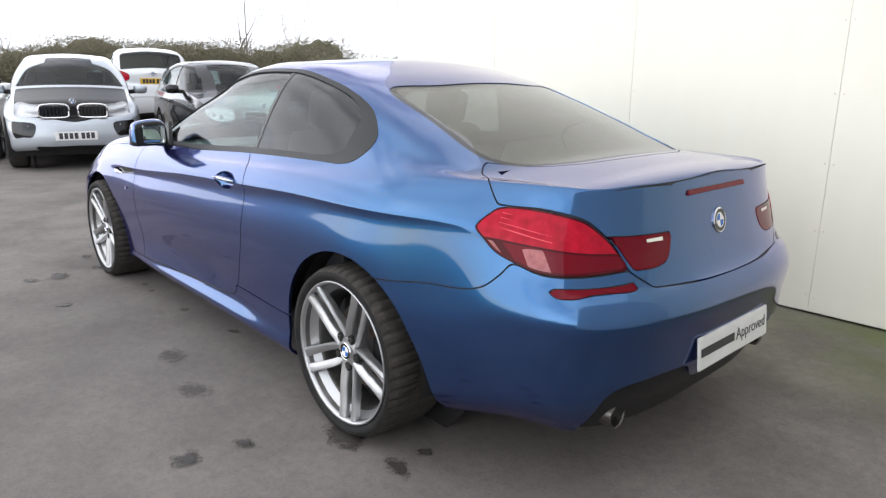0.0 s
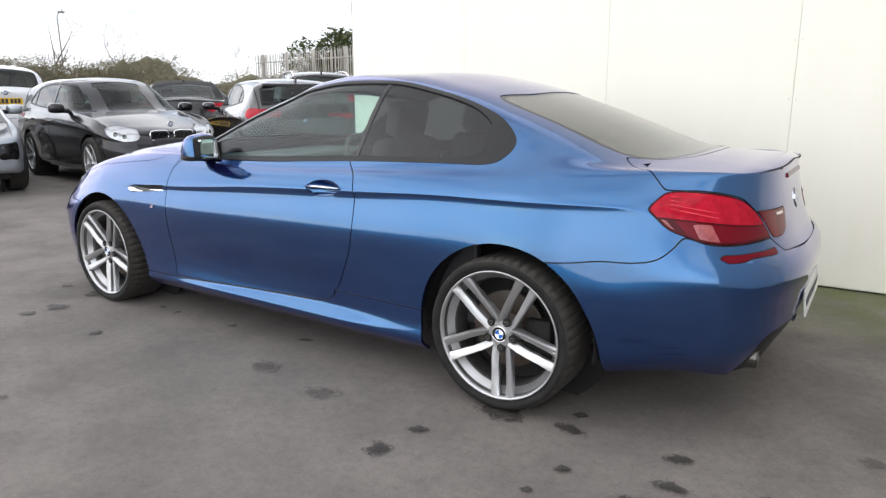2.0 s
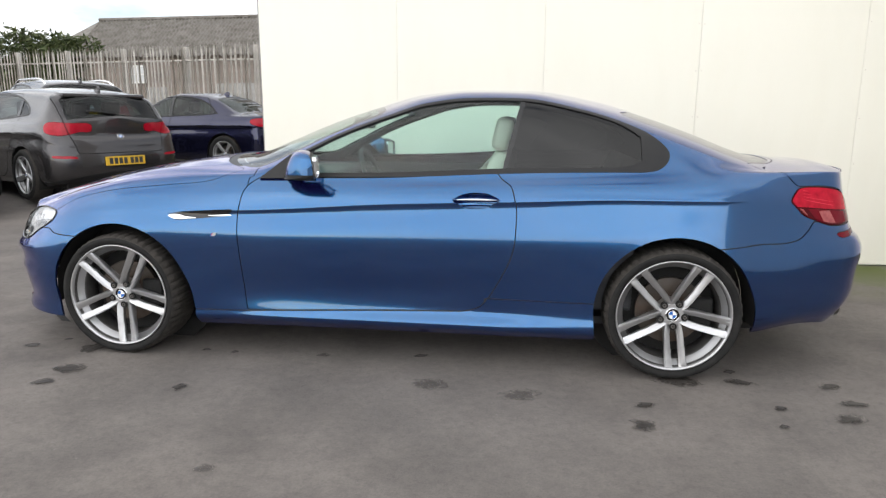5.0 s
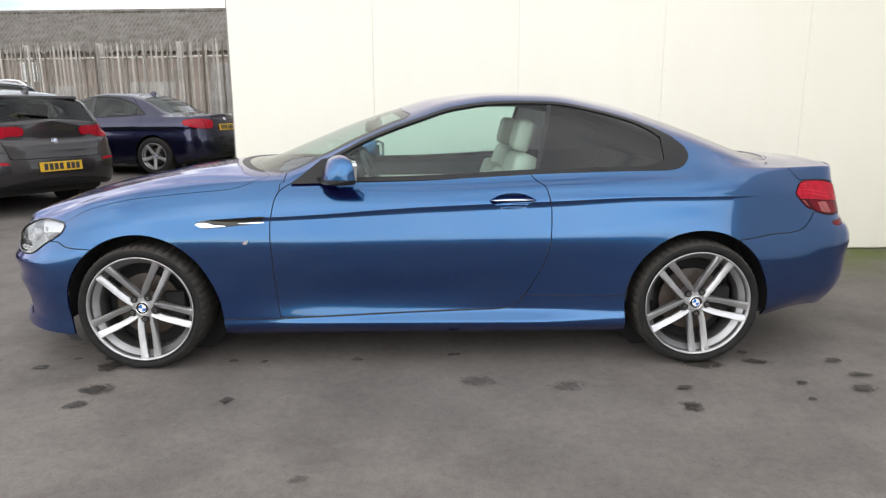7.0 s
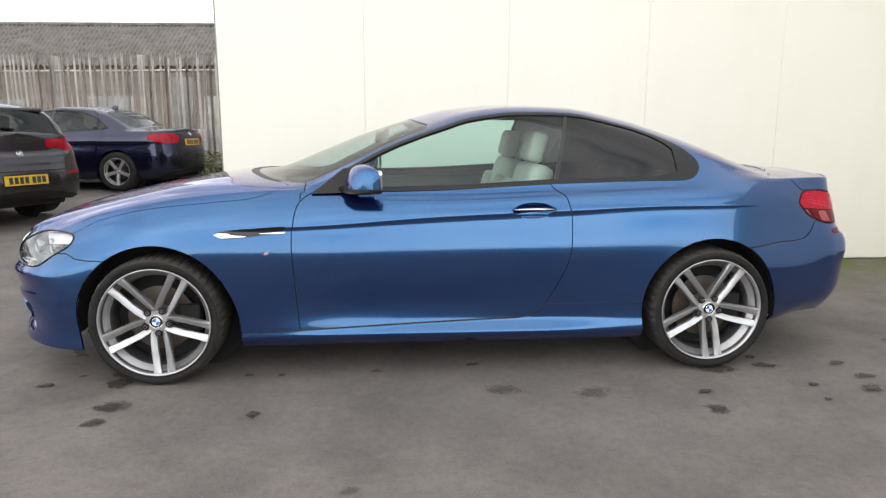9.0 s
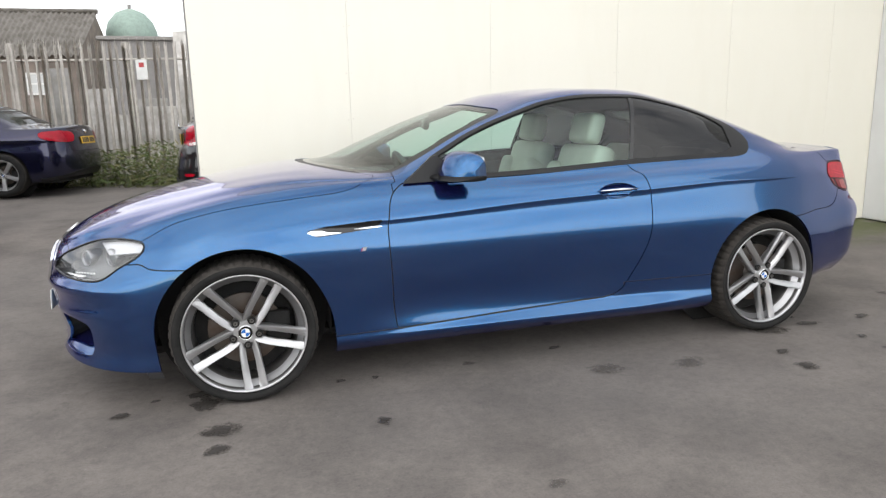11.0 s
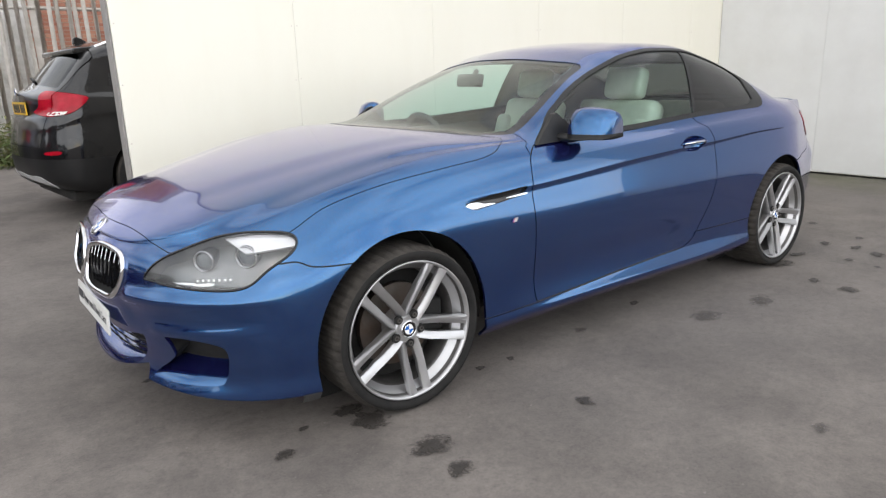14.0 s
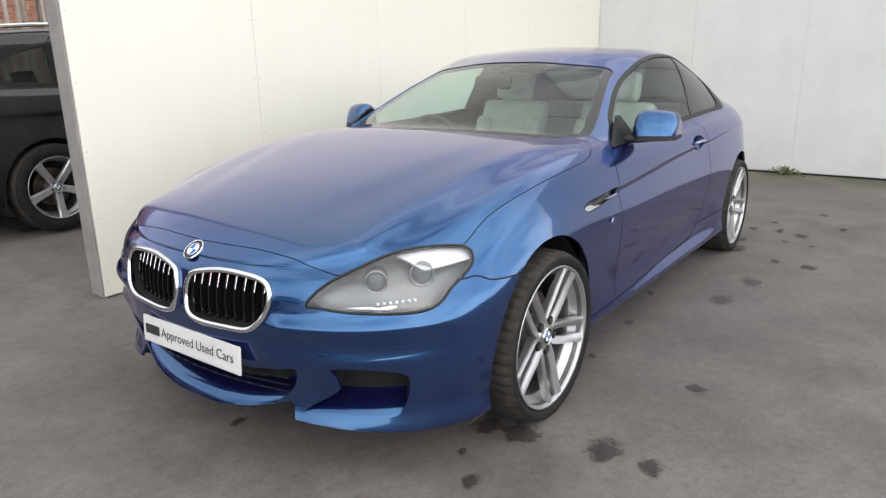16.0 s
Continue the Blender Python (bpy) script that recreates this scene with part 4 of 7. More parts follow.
tagged(leaf_object("scrub", leaves(24000, scrub2_place, .036, rng, 2.6), SCRUB), "brown scrub and dry reeds behind the parked cars", "scrub", kind="stuff")


def bush(x, y, z, rx, ry, rz, n, size, mat, label, name="bush"):
    blobs = [(rng.uniform(-.6, .6), rng.uniform(-.6, .6), rng.uniform(.1, .75), rng.uniform(.25, .5)) for _ in range(14)]

    def place():
        bx, by, bz, br = rng.choice(blobs)
        d = Vector((rng.gauss(0, 1), rng.gauss(0, 1), rng.gauss(0, 1))).normalized() * br * rng.uniform(.75, 1.05)
        return x + (bx + d.x) * rx, y + (by + d.y) * ry, z + max(.02, bz + d.z) * rz
    t = thing(name, label, "bush")
    o = leaf_object("leaves", leaves(n, place, size, rng), mat)
    o.parent = t
    bm = bmesh.new()
    for k in range(6):
        a = rng.uniform(0, 6.3)
        tube(bm, [(x, y, z - .3), (x + rx * .3 * math.cos(a), y + ry * .3 * math.sin(a), z + rz * .35), (x + rx * .5 * math.cos(a), y + ry * .5 * math.sin(a), z + rz * .7)], [.09, .06, .02], 5)
    part("stems", bm, TWIG, t)


bush(-21.5, 21.5, .6, 2.0, 1.6, 3.6, 5200, .085, EVERGREEN, "dense evergreen bush behind the fence")
bush(-19.0, 22.6, 2.0, 2.6, 1.2, 2.7, 5200, .085, EVERGREEN, "ivy mound spilling over the shed's end")
bush(-24.5, 23.5, .5, 2.0, 1.6, 2.4, 2500, .085, SCRUB, "thin brown shrub behind the fence")
for k in range(9):
    x, y = -31 + rng.uniform(-5, 6), 15 + rng.uniform(-3, 4)
    t = thing("reed", "tall dry reed with a feathery head", "reed", "dry reeds")
    bm = bmesh.new()
    h = rng.uniform(1.6, 2.8)
    lean = rng.uniform(-.5, .5)
    tube(bm, [(0, 0, 0), (lean * .3, 0, h * .6), (lean, 0, h)], [.02, .015, .012], 4)
    tube(bm, [(lean, 0, h), (lean * 1.5 + .12, 0, h + .28), (lean * 2 + .3, 0, h + .34)], [.012, .03, .006], 5)
    part("stalk", bm, TWIG, t)
    t.matrix_basis = pose(x, y, .4, 0, 0, rng.uniform(0, 360))
post = thing("street_lamp", "thin grey lamp post among the trees", "street lamp")
bm = bmesh.new()
tube(bm, [(0, 0, 0), (0, 0, 7.6), (.1, .2, 7.9)], [.08, .05, .04], 8)
part("pole", bm, POST_GREY, post)
bm = bmesh.new()
box(bm, -.1, .3, .1, .5, 7.85, 7.98, .03)
part("lantern", bm, POST_GREY, post)
post.matrix_basis = pose(-55.5, 26.9, .5)
# oil and damp stains on the tarmac
STAIN = worn("oil_stain", (0.030, 0.026, 0.023), (0.055, 0.048, 0.042), 0.55, 25)
DAMP = worn("faint_stain", (0.070, 0.062, 0.056), (0.090, 0.082, 0.076), 0.8, 12)
for m_, most in ((STAIN, .80), (DAMP, .45)):
    gen = coords(m_, (1, 1, 0), "Generated")
    far_ = node(m_, "ShaderNodeVectorMath")
    far_.operation = "DISTANCE"
    link(m_, gen, far_.inputs[0])
    far_.inputs[1].default_value = (.5, .5, 0)
    ragged = node(m_, "ShaderNodeMath")
    ragged.operation = "MULTIPLY_ADD"
    link(m_, noise_tex(m_, coords(m_), 26, 5, .7), ragged.inputs[0])
    ragged.inputs[1].default_value = 1.1
    link(m_, far_.outputs["Value"], ragged.inputs[2])
    link(m_, ramp(m_, ragged.outputs[0], (.74, (most,) * 3), (1.0, (0, 0, 0))), bsdf(m_).inputs["Alpha"])
spots_ = [(1.23, -1.44, .075, 0), (1.27, -1.23, .05, 0), (1.76, -.91, .06, 0), (1.76, -.77, .04, 0), (2.11, -1.26, .075, 0), (2.18, -.9, .05, 0), (2.21, -1.1, .055, 0), (1.86, -1.19, .035, 0), (1.81, -1.37, .03, 0),
          (.28, -1.13, .08, 1), (.72, -1.19, .09, 1), (-1.56, -1.19, .085, 0), (-1.55, -1.37, .07, 0), (.21, -2.4, .06, 0), (-.88, -1.32, .05, 0), (.18, -.76, .035, 0), (-1.61, -.90, .10, 0), (-1.63, -.78, .07, 0),
          (-1.97, -.92, .045, 0), (-1.0, -.83, .035, 0), (-1.84, -.8, .025, 0), (-.83, -.84, .03, 0), (-.34, -.83, .05, 1), (-2.16, .01, .03, 0), (-.42, -2.0, .04, 1), (2.5, -1.5, .05, 0), (1.46, -.93, .10, 0), (2.75, -.55, .06, 1), (2.5, -1.0, .045, 0), (3.0, -1.3, .06, 1)]
for x, y, r, faint in spots_:
    bm = bmesh.new()
    n = 26
    seed = rng.uniform(0, 99)
    st_ = rng.uniform(1.1, 1.9)
    ring = []
    for k in range(n):
        a = 2 * math.pi * k / n
        rr = r * .74 * (1 + .55 * noise.noise((math.cos(a) * 1.6 + seed, math.sin(a) * 1.6, seed)) + .25 * noise.noise((math.cos(a) * 5, math.sin(a) * 5 + seed, 1)))
        ring.append(bm.verts.new((rr * st_ * math.cos(a), rr * math.sin(a), 0)))
    bm.faces.new(ring)
    o = tagged(part("oil_stain", bm, DAMP if faint else STAIN), "faint damp patch on the tarmac" if faint else "dark oil stain soaked into the tarmac", "stain", "stains on the tarmac")
    o.matrix_basis = pose(x, y, ground_height(x, y) + .0062, 0, 0, rng.uniform(-20, 20))

# ---------------------------------------------------------------- wheels, shared by all cars
def bar(bm, rows, crown=((-1, .55), (-.75, 1), (.75, 1), (1, .55))):
    """A beam through stations (centre, half width vector, half depth vector) with a shaped outer face."""
    rings = []
    for c, w, d in rows:
        c, w, d = Vector(c), Vector(w), Vector(d)
        rings.append([bm.verts.new(c + s * w + t * d) for s, t in (*crown, (1, -1), (-1, -1))])
    for a, b in zip(rings, rings[1:]):
        for i in range(6):
            bm.faces.new((a[i], b[i], b[(i + 1) % 6], a[(i + 1) % 6]))
    bm.faces.new(rings[0])
    bm.faces.new(rings[-1][::-1])


def roundel(name, radius, parent, m, bead=CHROME):
    """A round maker's badge as plain coloured shapes: outer ring, dark band and four quarters."""
    bm = bmesh.new()
    lathe(bm, [(0, 0.0), (radius, 0.0), (radius, -.004), (radius * .93, -.0065), (radius * .88, -.0055), (radius * .62, -.0055), (radius * .58, -.0065), (radius * .54, -.0055), (0, -.0055)], 32)
    bm.faces.ensure_lookup_table()
    for f in bm.faces:
        c = f.calc_center_median()
        r = math.hypot(c.x, c.z)
        f.smooth = False
        if r < radius * .55:
            f.material_index = 2 if (c.x > 0) == (c.z > 0) else 3
        elif radius * .62 < r < radius * .89:
            f.material_index = 1
    ob = part(name, bm, [bead, GLOSS_BLACK, BADGE_WHITE, BADGE_BLUE], parent)
    ob.matrix_basis = m
    return ob


BADGE_WHITE = material("badge_white", (0.75, 0.75, 0.75), 0.25)
BADGE_BLUE = material("badge_blue", (0.02, 0.12, 0.42), 0.25)
DISC = worn("brake_disc_steel", (0.12, 0.11, 0.10), (0.09, 0.06, 0.045), 0.5, 8, metal=0.9)
BOLT = material("bolt_steel", (0.20, 0.19, 0.18), 0.38, 0.9)
TREAD = worn("dusty_tread", (0.032, 0.029, 0.026), (0.055, 0.049, 0.043), 0.9, 25, bumpy=0.3, specular_ior_level=0.25)
BARREL = worn("brake_dusted_barrel", (0.20, 0.195, 0.19), (0.10, 0.095, 0.09), 0.42, 10, metal=0.7)
# Near-black of wells and intakes, also put in for shade inside small holes.
CAVITY = worn("cavity_black", (0.006, 0.006, 0.006), (0.012, 0.011, 0.010), 0.95)


def make_wheel(parent, R=.326, rim=.272, width=.25, spokes=5, twin=True, paint=SILVER, blocks=True):
    """A wheel whose outer face looks towards -y, with the axle at its origin."""
    k = rim / .272
    bm = bmesh.new()
    prof = [(rim * .90, .20), (rim * .955, .0), (rim * .975, -.012), (rim, -.016), (rim * 1.005, -.008), (rim * .985, .0), (rim * .93, .03), (rim * .86, .045), (rim * .84, .06), (rim * .83, .20)]
    lathe(bm, [(r, h) for r, h in prof], 64, closed=True)
    bmesh.ops.recalc_face_normals(bm, faces=bm.faces)
    for f in bm.faces:
        if f.calc_center_median().y > .04:
            f.material_index = 1
    w = part("wheel", bm, [paint, BARREL], parent, smooth=True)
    bm = bmesh.new()
    sw = R - rim
    prof = [(rim * .97, .0), (rim + .006, -.010), (rim + sw * .35, -.022), (rim + sw * .7, -.020), (R - .010, -.006), (R - .002, .012), (R, .04), (R, width - .04), (R - .004, width - .02), (R - .02, width), (rim, width - .005), (rim * .9, width - .02)]
    N = 150 if blocks else 48
    lathe(bm, prof, N)
    if blocks:
        bm.verts.ensure_lookup_table()
        n = len(prof)
        for i in range(N):
            for j in (4, 5, 6, 7, 8):
                if (i + (0 if j < 7 else 1)) % 3 == 0:
                    v = bm.verts[i * n + j]
                    v.co.x *= .988 if j == 4 else .980
                    v.co.z *= .988 if j == 4 else .980
    bmesh.ops.recalc_face_normals(bm, faces=bm.faces)
    for f in bm.faces:
        c = f.calc_center_median()
        f.smooth = True
        if math.hypot(c.x, c.z) > R - .016:
            f.material_index, f.smooth = 1, not blocks
    part("tyre", bm, [RUBBER, TREAD], w, "black tyre with worn tread")
    for i in range(spokes):
        a0 = -math.pi / 2 + (.11 if twin else 0) + 2 * math.pi * i / spokes
        for s in ((-1, 1) if twin else (0,)):
            bm = bmesh.new()
            u, t = Vector((math.cos(a0), 0, math.sin(a0))), Vector((-math.sin(a0), 0, math.cos(a0)))
            rows = []
            stations = ((.030, .017, .013, .022, .026), (.060, .0265, .0155, .016, .024), (.10, .0315, .0152, .009, .021), (.145, .0330, .0148, .003, .018), (.175, .0328, .0162, .000, .018), (.205, .0333, .0160, -.004, .016), (.24, .0338, .0180, -.009, .014), (.266, .0340, .0205, -.012, .010))
            for r, off, hw, y, d in stations:
                if not twin:
                    off, hw = 0, hw * 2.1
                rows.append((u * (r * k) + t * (s * off * k) + Vector((0, y + d, 0)), t * (hw * k), Vector((0, -d, 0))))
            bar(bm, rows, ((-1, .5), (-.75, 1), (.75, 1), (1, .5)) if not twin else ((-1, .55), (-.72, 1), (.05, .82), (1, .30)) if s < 0 else ((-1, .30), (-.05, .82), (.72, 1), (1, .55)))
            bmesh.ops.recalc_face_normals(bm, faces=bm.faces)
            bmesh.ops.bevel(bm, geom=[e for e in bm.edges if e.calc_length() > .02], offset=.0022, segments=2, affect="EDGES")
            part("spoke", bm, paint, w)
    bm = bmesh.new()
    lathe(bm, [(0, .02), (.052 * k, .02), (.058 * k, .028), (.070 * k, .10), (0, .10)], 32)
    bmesh.ops.recalc_face_normals(bm, faces=bm.faces)
    hub = part("hub", bm, paint, w)
    for i in range(5):
        a = -math.pi / 2 + (.11 if twin else 0) + 2 * math.pi * i / 5
        bm = bmesh.new()
        lathe(bm, [(0, .014), (.0055, .014), (.0055, .009), (.0095, .009), (.0095, .022), (0, .022)], 10)
        b = part("wheel_bolt", bm, BOLT, w)
        b.matrix_basis = pose(.060 * k * math.cos(a), .004, .060 * k * math.sin(a))
        # Flat black disc round the bolt stands in for the shade of its hole.
        bm = bmesh.new()
        lathe(bm, [(0, .018), (.0175 * k, .018), (.0185 * k, .026), (0, .026)], 14)
        b = part("bolt_hole_shade", bm, CAVITY, w)
        b.matrix_basis = pose(.060 * k * math.cos(a), .0, .060 * k * math.sin(a))
    roundel("centre_cap", .034 * k, w, pose(0, .018, 0))
    bm = bmesh.new()
    lathe(bm, [(.06, .10), (.165 * k, .10), (.165 * k, .125), (.06, .125)], 48, closed=True)
    part("brake_disc", bm, DISC, w, "rusty steel brake disc")
    bm = bmesh.new()
    box(bm, .09, .20, .07, .13, -.07, .07, .012)
    part("brake_caliper", bm, CAVITY, w)
    # Black disc closing the wheel, put in for the dark behind the spokes.
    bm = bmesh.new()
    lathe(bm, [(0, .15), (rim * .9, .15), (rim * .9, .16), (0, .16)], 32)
    part("spoke_gap_shade", bm, CAVITY, w)
    return w


# ---------------------------------------------------------------- blue coupe
coupe = thing("coupe", "metallic blue two-door coupe with silver twin-spoke wheels parked on tarmac", "car", at=(0, .02, 0), turn=.34)
S = coupe_sheet
WB = 1.4275


def arch(x0, r=0.384, z0=0.325):
    """Positive outside a wheel opening that widens towards its lower rear edge and narrows at its lower front one."""
    def field(x, y, z, a, v):
        dx, low = x - x0, np.clip((z0 + .15 - z) / .30, 0, 1)
        dx = np.where(dx > 0, dx / (1 + .09 * low), dx * (1 + .025 * low))
        return np.where(z < 0.80, np.hypot(dx, (z - z0) * np.where(z < z0, 0.55, 1.0)) - r, 1.0)
    return field


AF, AR = arch(-WB), arch(WB)
GAP = 0.0027
HEAD = S.region([(-2.225, -.508, .622), (-2.155, -.585, .70), (-2.03, -.671, .752), (-1.875, -.773, .758), (-1.815, -.814, .738), (-1.832, -.837, .695), (-1.92, -.824, .642), (-2.01, -.798, .588), (-2.14, -.666, .590), (-2.205, -.549, .606)])
HOOD = S.region([(-2.228, 0, .745), (-2.228, 0, .745), (-2.219, -.119, .748), (-2.206, -.251, .746), (-2.196, -.374, .736), (-2.185, -.488, .722), (-2.166, -.567, .703), (-2.166, -.567, .703), (-2.10, -.631, .69), (-1.95, -.732, .70), (-1.845, -.798, .742), (-1.70, -.806, .812), (-1.48, -.827, .866), (-1.14, -.834, .905), (-.94, -.829, .925), (-.85, -.803, .955), (-.79, -.758, .972), (-.80, -.702, .983), (-.95, -.529, .993), (-1.06, -.203, 1.007), (-1.085, 0, 1.01), (-1.085, 0, 1.01)])
SCREEN = S.region([(-1.04, 0, 1.018), (-1.04, 0, 1.018), (-1.02, -.190, 1.015), (-.905, -.520, 1.0), (-.73, -.712, .99), (-.66, -.727, 1.015), (-.40, -.666, 1.14), (-.20, -.610, 1.23), (-.055, -.559, 1.285), (-.11, -.305, 1.325), (-.16, 0, 1.335), (-.16, 0, 1.335)])
REARGLASS = S.region([(1.266, 0, 1.288), (1.266, 0, 1.288), (1.25, -.254, 1.28), (1.188, -.508, 1.256), (1.504, -.554, 1.155), (1.75, -.575, 1.07), (1.846, -.549, 1.05), (1.942, -.447, 1.045), (2.01, -.254, 1.047), (2.03, 0, 1.05), (2.03, 0, 1.05)])
LAMP = S.region([(1.956, -.765, .862), (1.985, -.74, .905), (2.03, -.715, .932), (2.135, -.665, .928), (2.222, -.612, .908), (2.255, -.578, .876), (2.295, -.545, .826), (2.325, -.515, .762), (2.285, -.585, .748), (2.18, -.69, .743), (2.09, -.735, .772), (2.015, -.76, .811)])
LAMP_IN = S.region([(2.279, -.566, .862), (2.279, -.566, .862), (2.368, -.305, .858), (2.368, -.305, .858), (2.378, -.341, .78), (2.37, -.407, .757), (2.345, -.495, .757), (2.345, -.495, .757), (2.307, -.536, .827)])
TRUNK = S.region([(2.06, 0, 1.045), (2.06, 0, 1.045), (2.035, -.25, 1.043), (1.965, -.43, 1.04), (1.86, -.54, 1.045), (1.81, -.585, 1.045), (1.81, -.585, 1.045), (1.905, -.67, .99), (1.985, -.71, .945), (2.03, -.713, .936), (2.135, -.663, .932), (2.224, -.61, .912), (2.258, -.576, .877), (2.298, -.542, .826), (2.330, -.512, .757), (2.365, -.455, .71), (2.385, -.42, .696), (2.425, -.178, .683), (2.43, 0, .683), (2.43, 0, .683), (1.02, 99), (1.02, 99)])
REFLECTOR = S.region([(2.205, -.732, .722), (2.205, -.732, .722), (2.350, -.508, .723), (2.350, -.508, .723), (2.366, -.512, .699), (2.31, -.610, .692), (2.245, -.714, .689)])
DOOR = S.region([(-.655, -.814, .945), (-.655, -.814, .945), (-.73, -.854, .87), (-.755, -.885, .74), (-.745, -.885, .51), (-.725, -.864, .262), (-.725, -.864, .262), (.2, -.854, .288), (.44, -.864, .305), (.55, -.875, .40), (.64, -.885, .58), (.665, -.885, .78), (.64, -.844, .90), (.565, -.814, .992), (.565, -.814, .992)])
WINDOW = S.region([(-.655, -.814, .947), (-.655, -.814, .947), (-.53, -.758, 1.05), (-.37, -.697, 1.145), (-.216, -.656, 1.215), (-.039, -.631, 1.275), (.161, -.620, 1.312), (.384, -.610, 1.328), (.712, -.605, 1.325), (1.027, -.610, 1.265), (1.255, -.636, 1.18), (1.37, -.692, 1.115), (1.395, -.747, 1.065), (1.345, -.798, 1.012), (1.26, -.812, .998), (1.26, -.812, .998), (.58, -.814, .985), (-.32, -.814, .952)])
FRONT = S.region([(-2.0, 0, .85), (-2.0, 0, .85), (-2.02, -.305, .82), (-2.04, -.508, .77), (-2.03, -.671, .70), (-1.92, -.814, .665), (-1.835, -.856, .660), (-1.79, -.885, .64), (-1.70, -.908, .634), (-1.55, -.915, .62), (-1.55, -.915, .62), (-1.55, -.864, .05), (-2.3, 0, .05), (-2.3, 0, .05), (-.02, 99), (-.02, 99)])
REAR = S.region([(1.50, -.925, .64), (1.50, -.925, .64), (1.61, -.925, .655), (1.79, -.87, .672), (1.93, -.80, .672), (2.01, -.775, .69), (2.06, -.755, .735), (2.095, -.735, .768), (2.18, -.69, .740), (2.285, -.585, .745), (2.328, -.512, .753), (2.362, -.455, .726), (2.382, -.42, .712), (2.420, -.178, .702), (2.425, 0, .702), (2.425, 0, .702), (1.02, -.8), (1.02, -.8), (1.50, -.865, .05)])
SILL = S.region([(-1.2, -.875, .252), (-1.2, -.875, .252), (-.73, -.864, .258), (.2, -.854, .284), (.44, -.864, .302), (.53, -.875, .365), (.56, -.875, .372), (1.2, -.885, .376), (1.2, -.885, .376), (1.2, -.864, .05), (-1.2, -.864, .05)], 3)
KIDNEY = S.region([(-2.315, -.031, .63), (-2.307, -.066, .668), (-2.29, -.193, .690), (-2.268, -.341, .678), (-2.262, -.386, .645), (-2.28, -.381, .58), (-2.308, -.331, .527), (-2.324, -.214, .515), (-2.333, -.071, .518), (-2.328, -.031, .56)])
INTAKE = S.region([(-2.33, 0, .37), (-2.33, 0, .37), (-2.295, -.250, .378), (-2.276, -.365, .390), (-2.256, -.470, .405), (-2.256, -.470, .405), (-2.262, -.452, .34), (-2.280, -.415, .294), (-2.295, -.370, .274), (-2.31, -.264, .250), (-2.333, -.122, .229), (-2.335, 0, .223), (-2.335, 0, .223)])
FOG = S.region([(-2.222, -.575, .411), (-2.182, -.65, .417), (-2.118, -.735, .407), (-2.080, -.775, .380), (-2.080, -.770, .31), (-2.095, -.756, .262), (-2.118, -.730, .246), (-2.21, -.60, .242), (-2.268, -.462, .249), (-2.268, -.462, .249), (-2.210, -.60, .338), (-2.210, -.60, .338), (-2.214, -.592, .385)])


def LIP(x, y, z, a, v):
    """The bumper's lower edge: a raised lip below the middle intake, stepping down to a blade at each corner."""
    w = np.abs(y)
    return z - np.where(w < .435, .207 + .38 * w * w, .222 - .09 * (w - .45))


VENT = S.region([(-1.14, -.905, .762), (-1.14, -.905, .762), (-1.09, -.905, .735), (-1.04, -.905, .735), (-.80, -.895, .757), (-.80, -.895, .757), (-.775, -.895, .793), (-.775, -.895, .793), (-.95, -.900, .785)])
VENT_BAR = S.region([(-1.145, -.905, .763), (-1.145, -.905, .763), (-1.10, -.905, .739), (-1.10, -.905, .739), (-1.04, -.905, .740), (-.80, -.895, .757), (-.80, -.895, .765), (-.90, -.895, .759), (-1.03, -.900, .754), (-1.07, -.900, .761)])
HANDLE = S.region([(.348, -.895, .862), (.348, -.895, .862), (.40, -.895, .892), (.465, -.895, .903), (.53, -.895, .894), (.585, -.895, .866), (.585, -.895, .866), (.53, -.885, .832), (.465, -.885, .818), (.40, -.885, .830)])
DIFFUSER = S.region([(2.20, -.641, .05), (2.20, -.641, .05), (2.25, -.610, .24), (2.30, -.610, .33), (2.335, -.602, .392), (2.371, -.544, .421), (2.435, -.311, .426), (2.435, -.254, .385), (2.435, -.173, .345), (2.45, 0, .335), (2.45, 0, .335), (1.02, -.8), (1.02, -.8), (2.20, -.641, .05)], 4)

part("body", S.panel(AR, ("not", HOOD, .0016), ("not", SCREEN), ("not", REARGLASS), ("not", TRUNK, GAP), ("not", LAMP, .001), ("not", WINDOW), ("not", REAR, GAP), ("not", SILL, GAP), ("not", DOOR, GAP),
                     lambda x, y, z, a, v: np.where(z < .95, x + .71, x + .69), both=True), BLUE, coupe)
part("hood", S.panel((HOOD, .0016), ("not", HEAD, GAP), both=True), BLUE, coupe)
part("trunk_lid", S.panel((TRUNK, GAP), ("not", LAMP_IN, .001), ("not", REARGLASS, .001), both=True), BLUE, coupe)
part("front_bumper", S.panel((FRONT, GAP), ("not", HOOD, .0016), ("not", HEAD, .002), ("not", KIDNEY), ("not", INTAKE), ("not", FOG), LIP, AF, both=True), BLUE, coupe)
part("rear_bumper", S.panel((REAR, GAP), ("not", TRUNK, GAP), ("not", LAMP, .002), ("not", REFLECTOR, .001), ("not", DIFFUSER, .001), AR, both=True), BLUE, coupe)
part("rear_diffuser", S.panel(DIFFUSER, (REAR, GAP), both=True, lift=-.012, thick=.0), BLACK_TRIM, coupe, "textured black lower bumper insert")
part("windscreen_border", S.panel(SCREEN, ("not", SCREEN, -.045), both=True, lift=-.004), GLOSS_BLACK, coupe)
wsc = part("windscreen", S.panel((SCREEN, .04), both=True, lift=-.004, thick=.0), CLEAR, coupe, "clear windscreen reflecting the pale wall")
